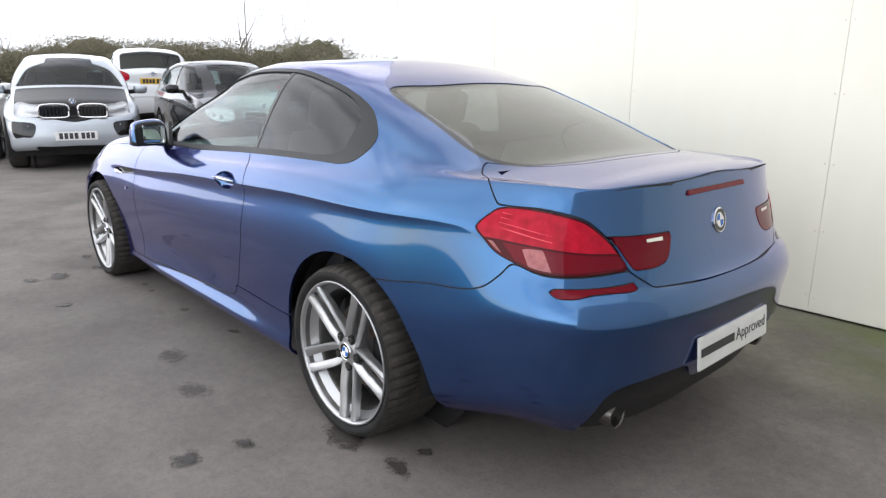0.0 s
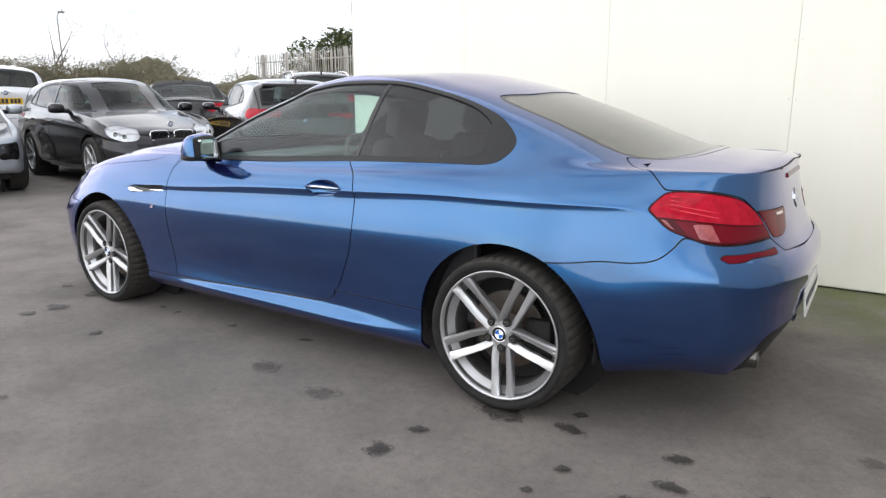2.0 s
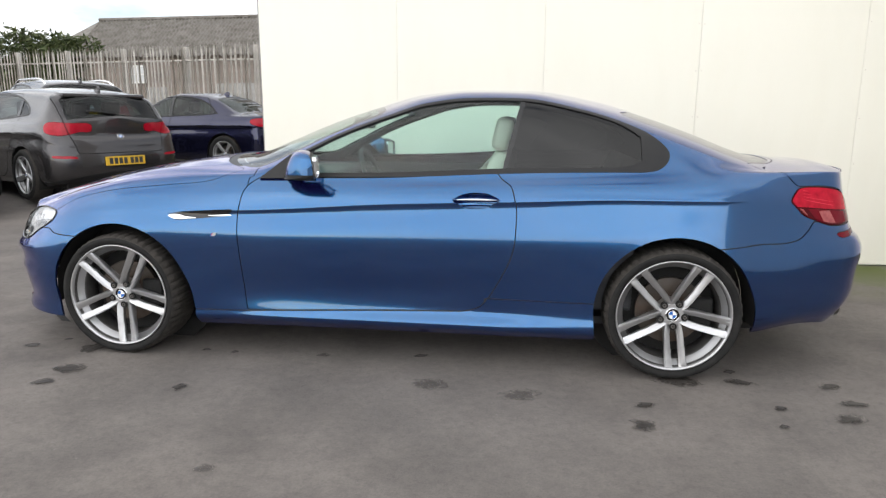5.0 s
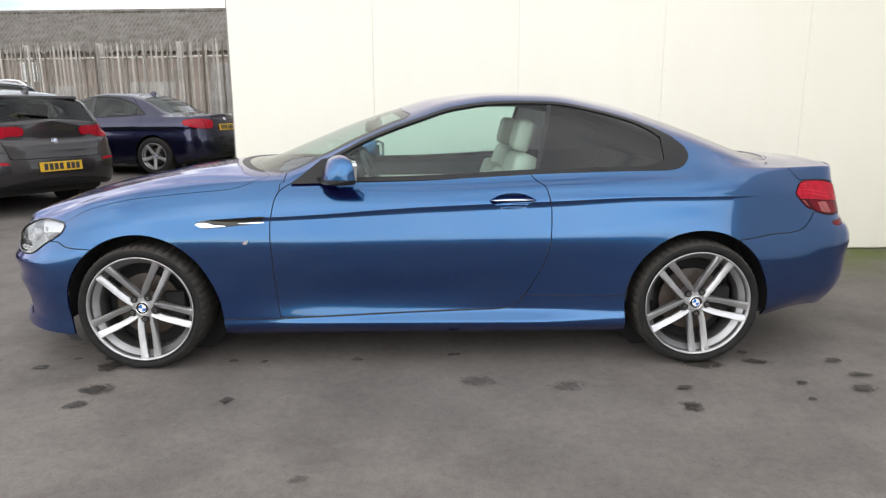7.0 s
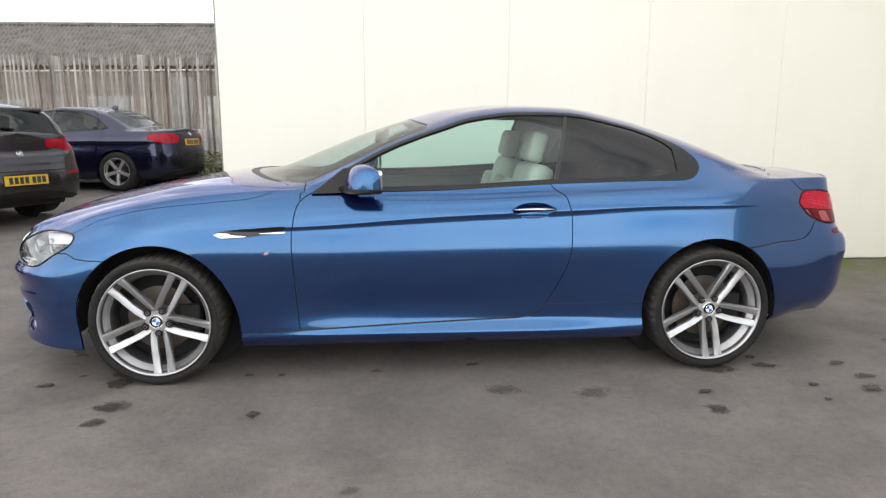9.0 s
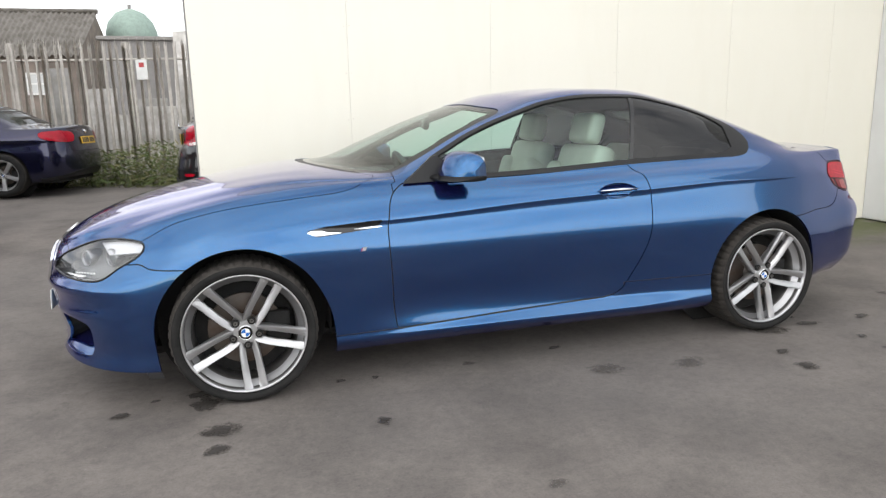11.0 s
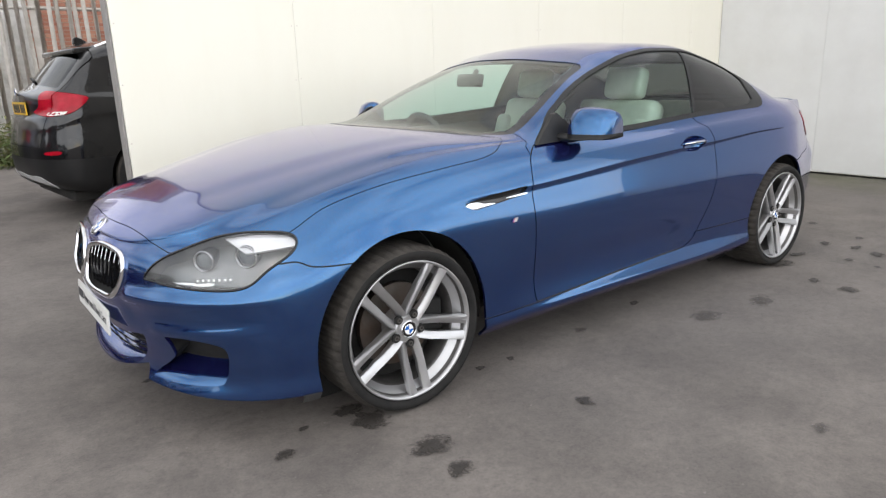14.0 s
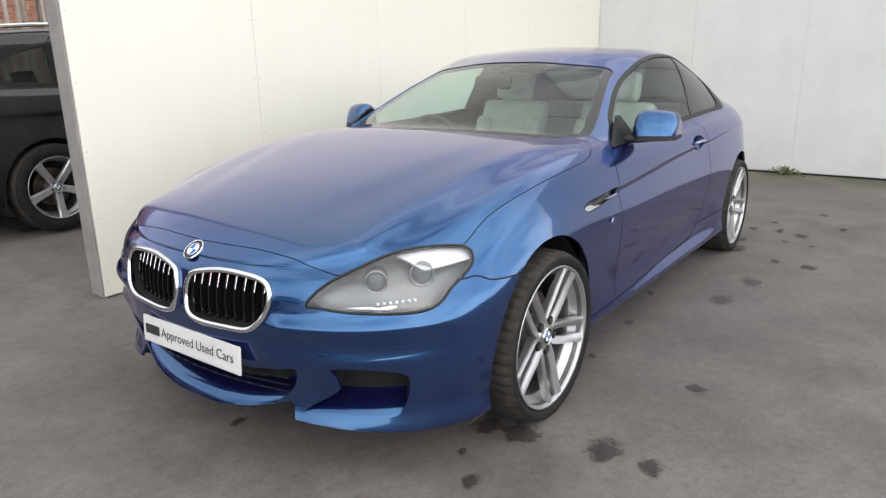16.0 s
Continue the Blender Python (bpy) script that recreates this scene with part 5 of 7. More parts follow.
part("rear_window_border", S.panel(REARGLASS, ("not", REARGLASS, -.03), both=True, lift=-.003), GLOSS_BLACK, coupe)
part("rear_window", S.panel((REARGLASS, .025), both=True, lift=-.003, thick=.0), REAR_TINT, coupe, "dark tinted rear window")


def TRIM(x, y, z, a, v):
    """The black surround: narrow along the doors, broad at the rear tip."""
    return .026 + .030 * ease((x - 1.12) / .20) - S.field(WINDOW)


SCUTTLE = lambda x, y, z, a, v: np.minimum.reduce([y + .66, z - .93, -.74 - x])
part("scuttle", S.panel(SCUTTLE, ("not", HOOD, .0016), ("not", SCREEN), both=True, lift=-.004), BLACK_TRIM, coupe, "black plastic scuttle under the windscreen")
fend = lambda x, y, z, a, v: np.where(z < .95, -.715 - x, -.695 - x)
for sd in (-1, 1):
    d = part("door", S.panel((DOOR, GAP), ("not", SILL, GAP), ("not", WINDOW), ("not", HANDLE), side=sd), BLUE, coupe)
    part("front_fender", S.panel(fend, ("not", SCUTTLE), ("not", HOOD, .0016), ("not", FRONT, GAP), ("not", HEAD, .002), ("not", SCREEN), AF, ("not", DOOR, GAP), ("not", SILL, GAP), ("not", VENT), side=sd), BLUE, coupe)
    part("sill", S.panel((SILL, GAP), AF, AR, ("not", REAR), side=sd), BLUE, coupe)
    part("window_trim", S.panel(WINDOW, TRIM, side=sd, lift=.0015, thick=.016), BLACK_TRIM, coupe)
    part("pillar_trim", S.panel((WINDOW, .018), lambda x, y, z, a, v: .012 - np.abs(x - .587 - (z - .96) * .25), side=sd, lift=-.002), GLOSS_BLACK, coupe)
    part("door_glass", S.panel((WINDOW, .024), lambda x, y, z, a, v: -.008 - (x - .587 - (z - .96) * .25), side=sd, lift=-.005, thick=.0), CLEAR, coupe)
    part("quarter_glass", S.panel((WINDOW, .024), lambda x, y, z, a, v: (x - .587 - (z - .96) * .25) - .008, side=sd, lift=-.004, thick=.0), TINT, coupe, "dark tinted quarter window")
    part("side_vent", S.panel(VENT, side=sd, lift=-.014, thick=-.013), GLOSS_BLACK, coupe)
    part("vent_bar", S.panel(VENT_BAR, side=sd, lift=.002, thick=.014), CHROME, coupe)
    bowl = S.panel(HANDLE, side=sd, lift=0, thick=.0)
    for v in bowl.verts:
        q = max(0, 1 - ((v.co.x - .466) / .118) ** 2 - ((v.co.z - .861) / .043) ** 2)
        v.co.y -= sd * .030 * q ** .7
    part("handle_bowl", bowl, BLUE, d)
    bm = bmesh.new()
    tube(bm, [(.352, sd * .903, .864), (.40, sd * .911, .867), (.466, sd * .915, .869), (.53, sd * .911, .868), (.582, sd * .903, .866)], [.006, .013, .015, .013, .006], 12, flat=.7)
    part("door_handle", bm, BLUE, d)
    bm = bmesh.new()
    tube(bm, [(.362, sd * .914, .866), (.42, sd * .924, .869), (.466, sd * .927, .870), (.52, sd * .924, .869), (.575, sd * .914, .867)], [.002, .005, .006, .005, .002], 8)
    part("handle_strip", bm, CHROME, d, "bright chrome handle strip")
# dark carcass behind the gaps, which also lines the cabin
holes = [("not", f) for f in (KIDNEY, INTAKE, FOG, HEAD, LAMP, LAMP_IN, HANDLE, VENT, DIFFUSER)]
LINING = worn("dark_grey_lining", (0.035, 0.035, 0.037), (0.05, 0.05, 0.05), 0.8)
part("inner_shell", S.panel(AF, AR, ("not", SCREEN, -.02), ("not", REARGLASS, -.02), ("not", WINDOW, -.012), *holes, lambda x, y, z, a, v: np.where(x > 1.85, z - .33, np.where(x < -1.85, z - .27, 1.0)), both=True, lift=-.008, thick=0), LINING, coupe)

# lamps
RED_DEEP = material("deep_red_lens", (0.065, 0.001, 0.004), 0.05)
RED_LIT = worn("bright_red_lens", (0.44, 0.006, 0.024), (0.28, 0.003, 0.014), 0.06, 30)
PINK_LENS = worn("clear_red_reflector", (0.36, 0.085, 0.085), (0.24, 0.045, 0.05), 0.12, 30)
RED_MID = material("mid_red_lens", (0.13, 0.0015, 0.008), 0.05)
for m in (RED_DEEP, RED_LIT, RED_MID):
    bsdf(m).inputs["Specular IOR Level"].default_value = 0.16
PROJ = material("projector_glass", (0.10, 0.11, 0.12), 0.05)
LED_WHITE = material("lit_led_white", (0.9, 0.9, 0.9), 0.2)
RED_SPARK = material("lit_red_led", (0.62, 0.025, 0.05), 0.2)
LENS = glass("clear_lamp_cover", (0.93, 0.94, 0.94))
BOWL = worn("lamp_reflector", (0.23, 0.233, 0.236), (0.13, 0.132, 0.135), 0.30, 6, metal=0.6)
RIM = worn("dull_lamp_rim", (0.36, 0.36, 0.37), (0.26, 0.26, 0.27), 0.22, 14, metal=0.8)
BRIGHT_BOWL = worn("bright_lamp_reflector", (0.72, 0.72, 0.74), (0.5, 0.5, 0.52), 0.3, 9, metal=0.5)
for sd in (-1, 1):
    t = part("tail_lamp", S.panel((LAMP, .002), side=sd, lift=.002), RED_DEEP, coupe, "red wrap-round rear lamp")
    part("light_guide", S.panel((LAMP, .007), lambda x, y, z, a, v: z - .836 + (x - 2.1) * .10, side=sd, lift=.0045, thick=.002), RED_LIT, t)
    part("lower_lens", S.panel((LAMP, .010), lambda x, y, z, a, v: .830 - z - (x - 2.1) * .10, lambda x, y, z, a, v: x - 2.12 - (z - .76) * -.9, side=sd, lift=.0035, thick=.001), RED_MID, t)
    part("side_reflector", S.panel((LAMP, .010), lambda x, y, z, a, v: np.minimum(.828 - z - (x - 2.1) * .10, 2.075 - x - (z - .78) * .9), side=sd, lift=.0035, thick=.001), PINK_LENS, t)
    part("centre_reflector", S.panel((LAMP, .010), lambda x, y, z, a, v: np.minimum(.822 - z, .030 - np.abs(x - 2.165 + (z - .78) * .55)), side=sd, lift=.0046, thick=.001), PINK_LENS, t)
    for k in range(5):
        zc = .862 + k * .014
        part("led_row", S.panel((LAMP, .016), lambda x, y, z, a, v: .0022 - abs(z - zc + (x - 2.1) * .18), lambda x, y, z, a, v: np.minimum(x - 2.03, 2.19 - x), side=sd, lift=.006, thick=.001), RED_SPARK, t)
    part("inner_tail_lamp", S.panel((LAMP_IN, .002), side=sd, lift=.002), RED_MID, coupe, "red lamp on the trunk lid")
    part("reversing_lamp", S.panel((LAMP_IN, .012), lambda x, y, z, a, v: .006 - abs(z - .838), lambda x, y, z, a, v: .037 - abs(y + .395), side=sd, lift=.005, thick=.003), CHROME, coupe)
    part("rear_reflector", S.panel((REFLECTOR, .002), side=sd, lift=.001), RED_MID, coupe)
    h = part("headlamp", S.panel(HEAD, side=sd, lift=-.062, thick=-.059), BOWL, coupe, "silver twin projector headlamp behind a clear cover")
    part("lens_cover", S.panel((HEAD, .004), side=sd, lift=-.001, thick=.0), LENS, h)
    bm = bmesh.new()
    pts = S.trace(HEAD, 1, .0005) * np.array([1, -sd, 1])
    tube(bm, pts, .0045, 6, closed=True)
    part("lamp_seal", bm, GLOSS_BLACK, h)
    part("brow", S.panel((HEAD, .004), lambda x, y, z, a, v: np.minimum(z - .706 - (x + 2.0) * .08, x + 1.985 + (z - .72) * .8), side=sd, lift=-.016, thick=.01), BRIGHT_BOWL, h, "bright upper reflector")
    part("lamp_base", S.panel((HEAD, .004), lambda x, y, z, a, v: .606 - z, side=sd, lift=-.010, thick=.01), GLOSS_BLACK, h)
    part("light_bar", S.panel((HEAD, .012), lambda x, y, z, a, v: np.minimum(.005 - np.abs(z - .609 - (x + 2.2) * .02), -2.085 - x), side=sd, lift=-.008, thick=.01), LED_WHITE, h, "white running light strip")
    for k in range(7):
        u = k / 6
        bm = bmesh.new()
        bmesh.ops.create_uvsphere(bm, u_segments=8, v_segments=6, radius=.0048)
        led = part("led", bm, LED_WHITE, h, smooth=True)
        p = S.at(*[np.array([q]) for q in (S.locate([(-2.09 + .075 * u, -.668 - .075 * u, .604)]) / np.array([6.0, .1]))[0]])[0]
        led.matrix_basis = pose(float(p[0]) + .008, sd * (abs(float(p[1])) - .006), float(p[2]) + .001)
    for px, py, pz, r in ((-2.066, -.643, .668, .035), (-1.956, -.738, .684, .037)):
        q = (S.locate([(px, py, pz)]) / np.array([6.0, .1]))[0]
        q = np.array([q[0]]), np.array([q[1]])
        c = (S.at(*q) - .045 * S.normals(*q))[0]
        aim = look((0, 0, 0), (-1, .85 * sd, .02)) @ pose(0, 0, 0, 90, 0, 0)
        bm = bmesh.new()
        lathe(bm, [(r * 1.10, .05), (r * 1.10, -.008), (r * 1.02, -.016), (r * .88, -.010), (r * .84, .004)], 32)
        ring = part("lamp_ring", bm, RIM, h, smooth=True)
        ring.matrix_basis = pose(float(c[0]), sd * abs(float(c[1])), float(c[2])) @ aim
        bm = bmesh.new()
        bmesh.ops.create_uvsphere(bm, u_segments=20, v_segments=12, radius=r * .84)
        bmesh.ops.scale(bm, vec=(1, .45, 1), verts=bm.verts)
        part("projector", bm, PROJ, ring, smooth=True)

# grille, intakes and plates
for sd in (-1, 1):
    gr = part("kidney_grille", S.panel(KIDNEY, side=sd, lift=-.05, thick=-.048), CAVITY, coupe, "chrome kidney-shaped grille with upright black slats")
    bm = bmesh.new()
    tube(bm, S.trace(KIDNEY, 1, .004) * np.array([1, -sd, 1]), .0105, 8, closed=True)
    part("grille_surround", bm, CHROME, gr)
    for k in range(9):
        y = .058 + k * .0365
        zt = .676 - .03 * max(0, (.1 - y) / .1) - (.02 if y > .33 else 0)
        zb = .527 + (.06 if y > .34 else 0)
        xs = -2.325 + .42 * y * y
        bm = bmesh.new()
        bar(bm, [((xs + .030 - z0, y, z), (0, .0026, 0), (-.016, 0, 0)) for z, z0 in ((zb, .012), (.58, .014), (.64, .006), (zt, -.012))])
        for v in bm.verts:
            v.co.y *= sd
        bmesh.ops.recalc_face_normals(bm, faces=bm.faces)
        sl = part("slat", bm, GLOSS_BLACK, gr)
        bm = bmesh.new()
        box(bm, xs + .008, xs + .016, sd * y - .0035, sd * y + .0035, .632, zt, .001, 1)
        for v in bm.verts:
            v.co.x += (v.co.z - .632) * .33
        part("slat_edge", bm, CHROME, gr, "chrome slat edge")
    part("corner_intake", S.panel((FOG, -.01), side=sd, lift=-.085, thick=-.083), CAVITY, coupe)
    scoop = S.panel((FOG, -.006), lambda x, y, z, a, v: .325 - z, side=sd, lift=-.003, thick=.0)
    for v in scoop.verts:
        q = max(0, min(1, (v.co.z - .240) / .085))
        v.co.x += .085 * q * q * (3 - 2 * q)
        v.co.y -= sd * .045 * q * q * (3 - 2 * q)
    part("intake_floor", scoop, BLUE, coupe)
    bm = bmesh.new()
    tube(bm, [(-2.060, sd * .7545, .366), (-2.0375, sd * .7725, .309), (-2.009, sd * .7915, .25), (-1.9935, sd * .806, .195)], .0016, 6)
    part("bumper_seam", bm, BLACK_TRIM, coupe)
part("lower_intake", S.panel(INTAKE, both=True, lift=-.07, thick=-.068), CAVITY, coupe, "black mesh lower air intake")
bm = bmesh.new()
for k in range(4):
    for i in range(14):
        y0, y1 = -.40 + i * .0571, -.343 + i * .0571
        z = .296 + k * .024
        x0, x1 = -2.285 + .30 * y0 * y0, -2.285 + .30 * y1 * y1
        tube(bm, [(x0, y0, z), (x1, y1, z)], .003, 5)
part("intake_mesh", bm, BLACK_TRIM, coupe)
floor_ = S.panel((INTAKE, -.006), lambda x, y, z, a, v: .300 + .30 * y * y - z, both=True, lift=-.003, thick=.0)
for v in floor_.verts:
    q = max(0, min(1, (v.co.z - .225 - .30 * v.co.y ** 2) / .075))
    v.co.x += .080 * q * q * (3 - 2 * q)
part("lower_intake_floor", floor_, BLUE, coupe, smooth=True)

WHITE_PLATE = worn("white_plate", (0.74, 0.74, 0.72), (0.66, 0.65, 0.62), 0.35, 12)
INK = material("dark_ink", (0.03, 0.03, 0.035), 0.5)


def words(text, size, parent, m, mat=INK, name="lettering", squeeze=1.0):
    cu = bpy.data.curves.new(name, "FONT")
    cu.body, cu.size, cu.extrude = text, size, .0004
    cu.align_x, cu.align_y = "LEFT", "CENTER"
    tmp = bpy.data.objects.new(name, cu)
    scene.collection.objects.link(tmp)
    dg = bpy.context.evaluated_depsgraph_get()
    me = bpy.data.meshes.new_from_object(tmp.evaluated_get(dg))
    bpy.data.objects.remove(tmp)
    me.materials.clear()
    me.materials.append(mat)
    ob = new(name, me)
    ob.parent = parent
    ob.matrix_basis = m @ Matrix.Diagonal((squeeze, 1, 1, 1))
    return ob


def plate(parent, m, w=.52, h=.112, mat=None, bars=(), name="number_plate", label=""):
    """A plate in the xz plane of m, facing -y, with dark bars of its writing."""
    bm = bmesh.new()
    box(bm, -w / 2, w / 2, 0, .008, -h / 2, h / 2, .006, 2)
    p = part(name, bm, mat or WHITE_PLATE, parent, label)
    p.matrix_basis = m
    for x0, x1, z0, z1 in bars:
        bm = bmesh.new()
        box(bm, x0, x1, -.0022, .001, z0, z1)
        part("writing", bm, INK, p)
    return p


turn_front = pose(0, 0, 0, 0, 0, -90)
turn_rear = pose(0, 0, 0, 0, 0, 90)
fp = plate(coupe, pose(-2.338, -.018, .412, 0, 0, 0) @ turn_front @ pose(0, 0, 0, -4, 0, 0), .55, .098, bars=((-.255, -.172, -.015, .019),), name="front_plate", label="white dealer plate with dark lettering")
words("Approved Used Cars", .048, fp, pose(-.160, -.001, .002, 90, 0, 0), squeeze=.98)
rp = plate(coupe, pose(2.466, 0, .456) @ turn_rear @ pose(0, 0, 0, -6, 0, 0), .52, .112, bars=((-.245, -.012, -.012, .016),), name="rear_plate", label="white dealer plate with dark lettering")
words("Approved", .058, rp, pose(.004, -.001, .003, 90, 0, 0), squeeze=1.0)
roundel("front_badge", .041, coupe, pose(-2.262, 0, .722) @ turn_front @ pose(0, 0, 0, -50, 0, 0))
roundel("rear_badge", .044, coupe, pose(2.362, 0, .85) @ turn_rear @ pose(0, 0, 0, -10, 0, 0))
bm = bmesh.new()
box(bm, -.20, .20, -.004, .01, -.0095, .0095, .004)
b = part("high_brake_lamp", bm, RED_MID, coupe)
b.matrix_basis = pose(2.344, 0, .962) @ turn_rear @ pose(0, 0, 0, -20, 0, 0)
TIP = material("sooty_steel", (0.13, 0.12, 0.11), 0.3, 0.9)
for sd in (-1, 1):
    bm = bmesh.new()
    lathe(bm, [(.034, .12), (.038, .0), (.0405, -.008), (.043, -.003), (.044, .1)], 28)
    e = part("exhaust_tip", bm, TIP, coupe, "round chrome exhaust tip", smooth=True)
    e.matrix_basis = pose(2.340, sd * .515, .288, 0, 0, 90)
    # Black disc stands in for the shade deep inside the pipe.
    bm = bmesh.new()
    lathe(bm, [(0, .05), (.04, .05), (.04, .06), (0, .06)], 20)
    part("exhaust_bore_shade", bm, CAVITY, e)
# door mirrors
MIRROR_GLASS = material("mirror_glass", (0.7, 0.72, 0.74), 0.03, 1.0)
for sd in (-1, 1):
    bm = bmesh.new()
    prof = closed_curve([(.058, -.052), (.058, -.052), (.051, .02), (.042, .070), (-.005, .086), (-.055, .068), (-.088, .01), (-.098, -.045), (-.098, -.052), (-.02, -.058)], 5)
    rings = []
    for y, k, dz in ((.845, .60, -.012), (.850, .85, -.006), (.865, .97, -.001), (.895, 1.0, 0), (.930, .99, 0), (.970, .96, -.001), (1.000, .91, -.003), (1.018, .82, -.006), (1.026, .62, -.012)):
        rings.append([bm.verts.new((-.345 + (y - .845) * .22 + (px - .058) * k, sd * y, 1.012 + dz + pz * k)) for px, pz in prof])
    for a, b in zip(rings, rings[1:]):
        for i in range(len(a)):
            bm.faces.new((a[i], b[i], b[(i + 1) % len(a)], a[(i + 1) % len(a)]))
    bm.faces.new(rings[0])
    bm.faces.new(rings[-1])
    bmesh.ops.recalc_face_normals(bm, faces=bm.faces)
    for f in bm.faces:
        f.material_index = int(f.normal.x > .55)
    low = bm.copy()
    for b_, keep in ((bm, 1), (low, -1)):
        gm = b_.verts[:] + b_.edges[:] + b_.faces[:]
        bmesh.ops.bisect_plane(b_, geom=gm, plane_co=(0, 0, .984), plane_no=(0, 0, -keep), clear_outer=True)
    mir = part("door_mirror", bm, [BLUE, BLACK_TRIM], coupe, smooth=True)
    part("mirror_base", low, [BLACK_TRIM, BLACK_TRIM], mir, smooth=True)
    bm = bmesh.new()
    box(bm, -.008, .003, -.064, .064, -.044, .056, .02, 3)
    g = part("mirror_glass", bm, MIRROR_GLASS, mir)
    g.matrix_basis = pose(-.3275, sd * .928, 1.014, 0, 0, 12.4 * -sd)
    bm = bmesh.new()
    tube(bm, [(-.50, sd * .78, .972), (-.455, sd * .86, .964), (-.42, sd * .93, .968)], [.05, .036, .03], 10, flat=.45)
    part("mirror_arm", bm, BLACK_TRIM, mir)
    bm = bmesh.new()
    slab(bm, [(-.655, .949), (-.36, .955), (-.40, 1.0), (-.475, 1.075), (-.50, 1.07)], .02)
    for v in bm.verts:
        v.co.y = sd * (.832 - (v.co.z - .95) * .42 + (.006 if v.co.y > .01 else -.014))
    bmesh.ops.recalc_face_normals(bm, faces=bm.faces)
    part("mirror_sail", bm, BLACK_TRIM, mir)
# small marks on the wings
MARK = [material("mark_silver", (.46, .46, .47), .3), material("mark_red", (.40, .04, .05), .3), material("mark_blue", (.05, .09, .35), .3)]
for sd in (-1, 1):
    for k, (x0, x1, m_) in enumerate(((-.892, -.889, 2), (-.888, -.885, 1), (-.884, -.877, 0), (-.875, -.867, 0))):
        bm = bmesh.new()
        box(bm, x0, x1, -.0012, .0012, .658, .673 if k < 2 else .675)
        for v in bm.verts:
            v.co.y += sd * .931
            v.co.x += (v.co.z - .665) * .5
        part("wing_mark", bm, MARK[m_], coupe)
# wipers
for pts in ([(-1.04, .10, 1.018), (-1.0, -.25, 1.014), (-.85, -.60, .996)], [(-.90, .55, 1.002), (-1.015, .25, 1.016), (-1.045, -.05, 1.020)]):
    bm = bmesh.new()
    tube(bm, pts, .006, 6)
    part("wiper", bm, BLACK_TRIM, coupe)
# cabin
CREAM_LEATHER = worn("cream_leather", (0.62, 0.58, 0.50), (0.52, 0.48, 0.41), 0.45, 14, bumpy=.1)
DASH = worn("dark_dashboard", (0.03, 0.032, 0.036), (0.045, 0.045, 0.05), 0.6, 18, bumpy=.1)
bm = bmesh.new()
box(bm, -.75, 1.35, -.70, .70, .20, .24)
part("cabin_floor", bm, DASH, coupe)
bm = bmesh.new()
box(bm, -1.0, -.42, -.70, .70, .55, .93, .06, 3)
part("dashboard", bm, DASH, coupe, smooth=True)
bm = bmesh.new()
box(bm, -.42, .75, -.13, .13, .24, .62, .04, 3)
part("centre_console", bm, DASH, coupe, smooth=True)


def soft(bm, x0, x1, y0, y1, z0, z1, r, m=None):
    box(bm, x0, x1, y0, y1, z0, z1, r, 4, m)


for sd in (-1, 1):
    bm = bmesh.new()
    soft(bm, -.14, .43, sd * .37 - .25, sd * .37 + .25, .38, .54, .07)
    seat = part("seat", bm, CREAM_LEATHER, coupe, "cream leather seat", smooth=True)
    bm = bmesh.new()
    soft(bm, -.07, .07, -.24, .24, 0, .60, .065, pose(.41, sd * .37, .50, 0, 18, 0))
    for s2 in (-1, 1):
        soft(bm, -.10, .05, s2 * .19 - .055, s2 * .19 + .055, .05, .48, .05, pose(.39, sd * .37, .50, 0, 18, 0))
    part("backrest", bm, CREAM_LEATHER, seat, smooth=True)
    bm = bmesh.new()
    soft(bm, -.05, .05, -.13, .13, .60, .78, .045, pose(.41, sd * .37, .50, 0, 14, 0))
    part("headrest", bm, CREAM_LEATHER, seat, smooth=True)
    bm = bmesh.new()
    soft(bm, -.06, .06, -.24, .24, 0, .52, .05, pose(1.12, sd * .33, .55, 0, 24, 0))
    part("rear_seat", bm, CREAM_LEATHER, coupe, smooth=True)
    bm = bmesh.new()
    box(bm, -.66, 1.25, sd * .775 - .02, sd * .775 + .02, .30, .925, .015)
    part("door_lining", bm, DASH, coupe)
    bm = bmesh.new()
    box(bm, -.45, .55, sd * .745 - .03, sd * .745 + .03, .62, .84, .02)
    part("armrest", bm, CREAM_LEATHER, coupe)
bm = bmesh.new()
bmesh.ops.create_grid(bm, x_segments=2, y_segments=2, size=.5)
for v in bm.verts:
    v.co = Vector((1.55 + v.co.x * .7, v.co.y * 1.2, .97 + v.co.x * .1))
part("parcel_shelf", bm, DASH, coupe)
bm = bmesh.new()
ring = [Vector((math.cos(t) * .185, math.sin(t) * .185, 0)) for t in np.linspace(0, 2 * math.pi, 33)[:-1]]
tube(bm, ring, .017, 10, closed=True)
box(bm, -.16, .16, -.025, .025, -.02, .005, .008)
box(bm, -.025, .025, -.16, .0, -.02, .005, .008)
soft(bm, -.07, .07, -.06, .06, -.03, .02, .02)
st = part("steering_wheel", bm, DASH, coupe, smooth=True)
st.matrix_basis = pose(-.33, .37, .86, 0, 66, 0) @ pose(0, 0, 0, 0, 0, 90)
bm = bmesh.new()
box(bm, -.035, .0, -.13, .13, -.035, .035, .015, 3)
im = part("inner_mirror", bm, GLOSS_BLACK, coupe, smooth=True)
im.matrix_basis = pose(-.28, .02, 1.215, 0, 10, -12)
bm = bmesh.new()
tube(bm, [(-.30, .02, 1.22), (-.26, .0, 1.275)], .012, 8)
part("mirror_stalk", bm, GLOSS_BLACK, coupe)
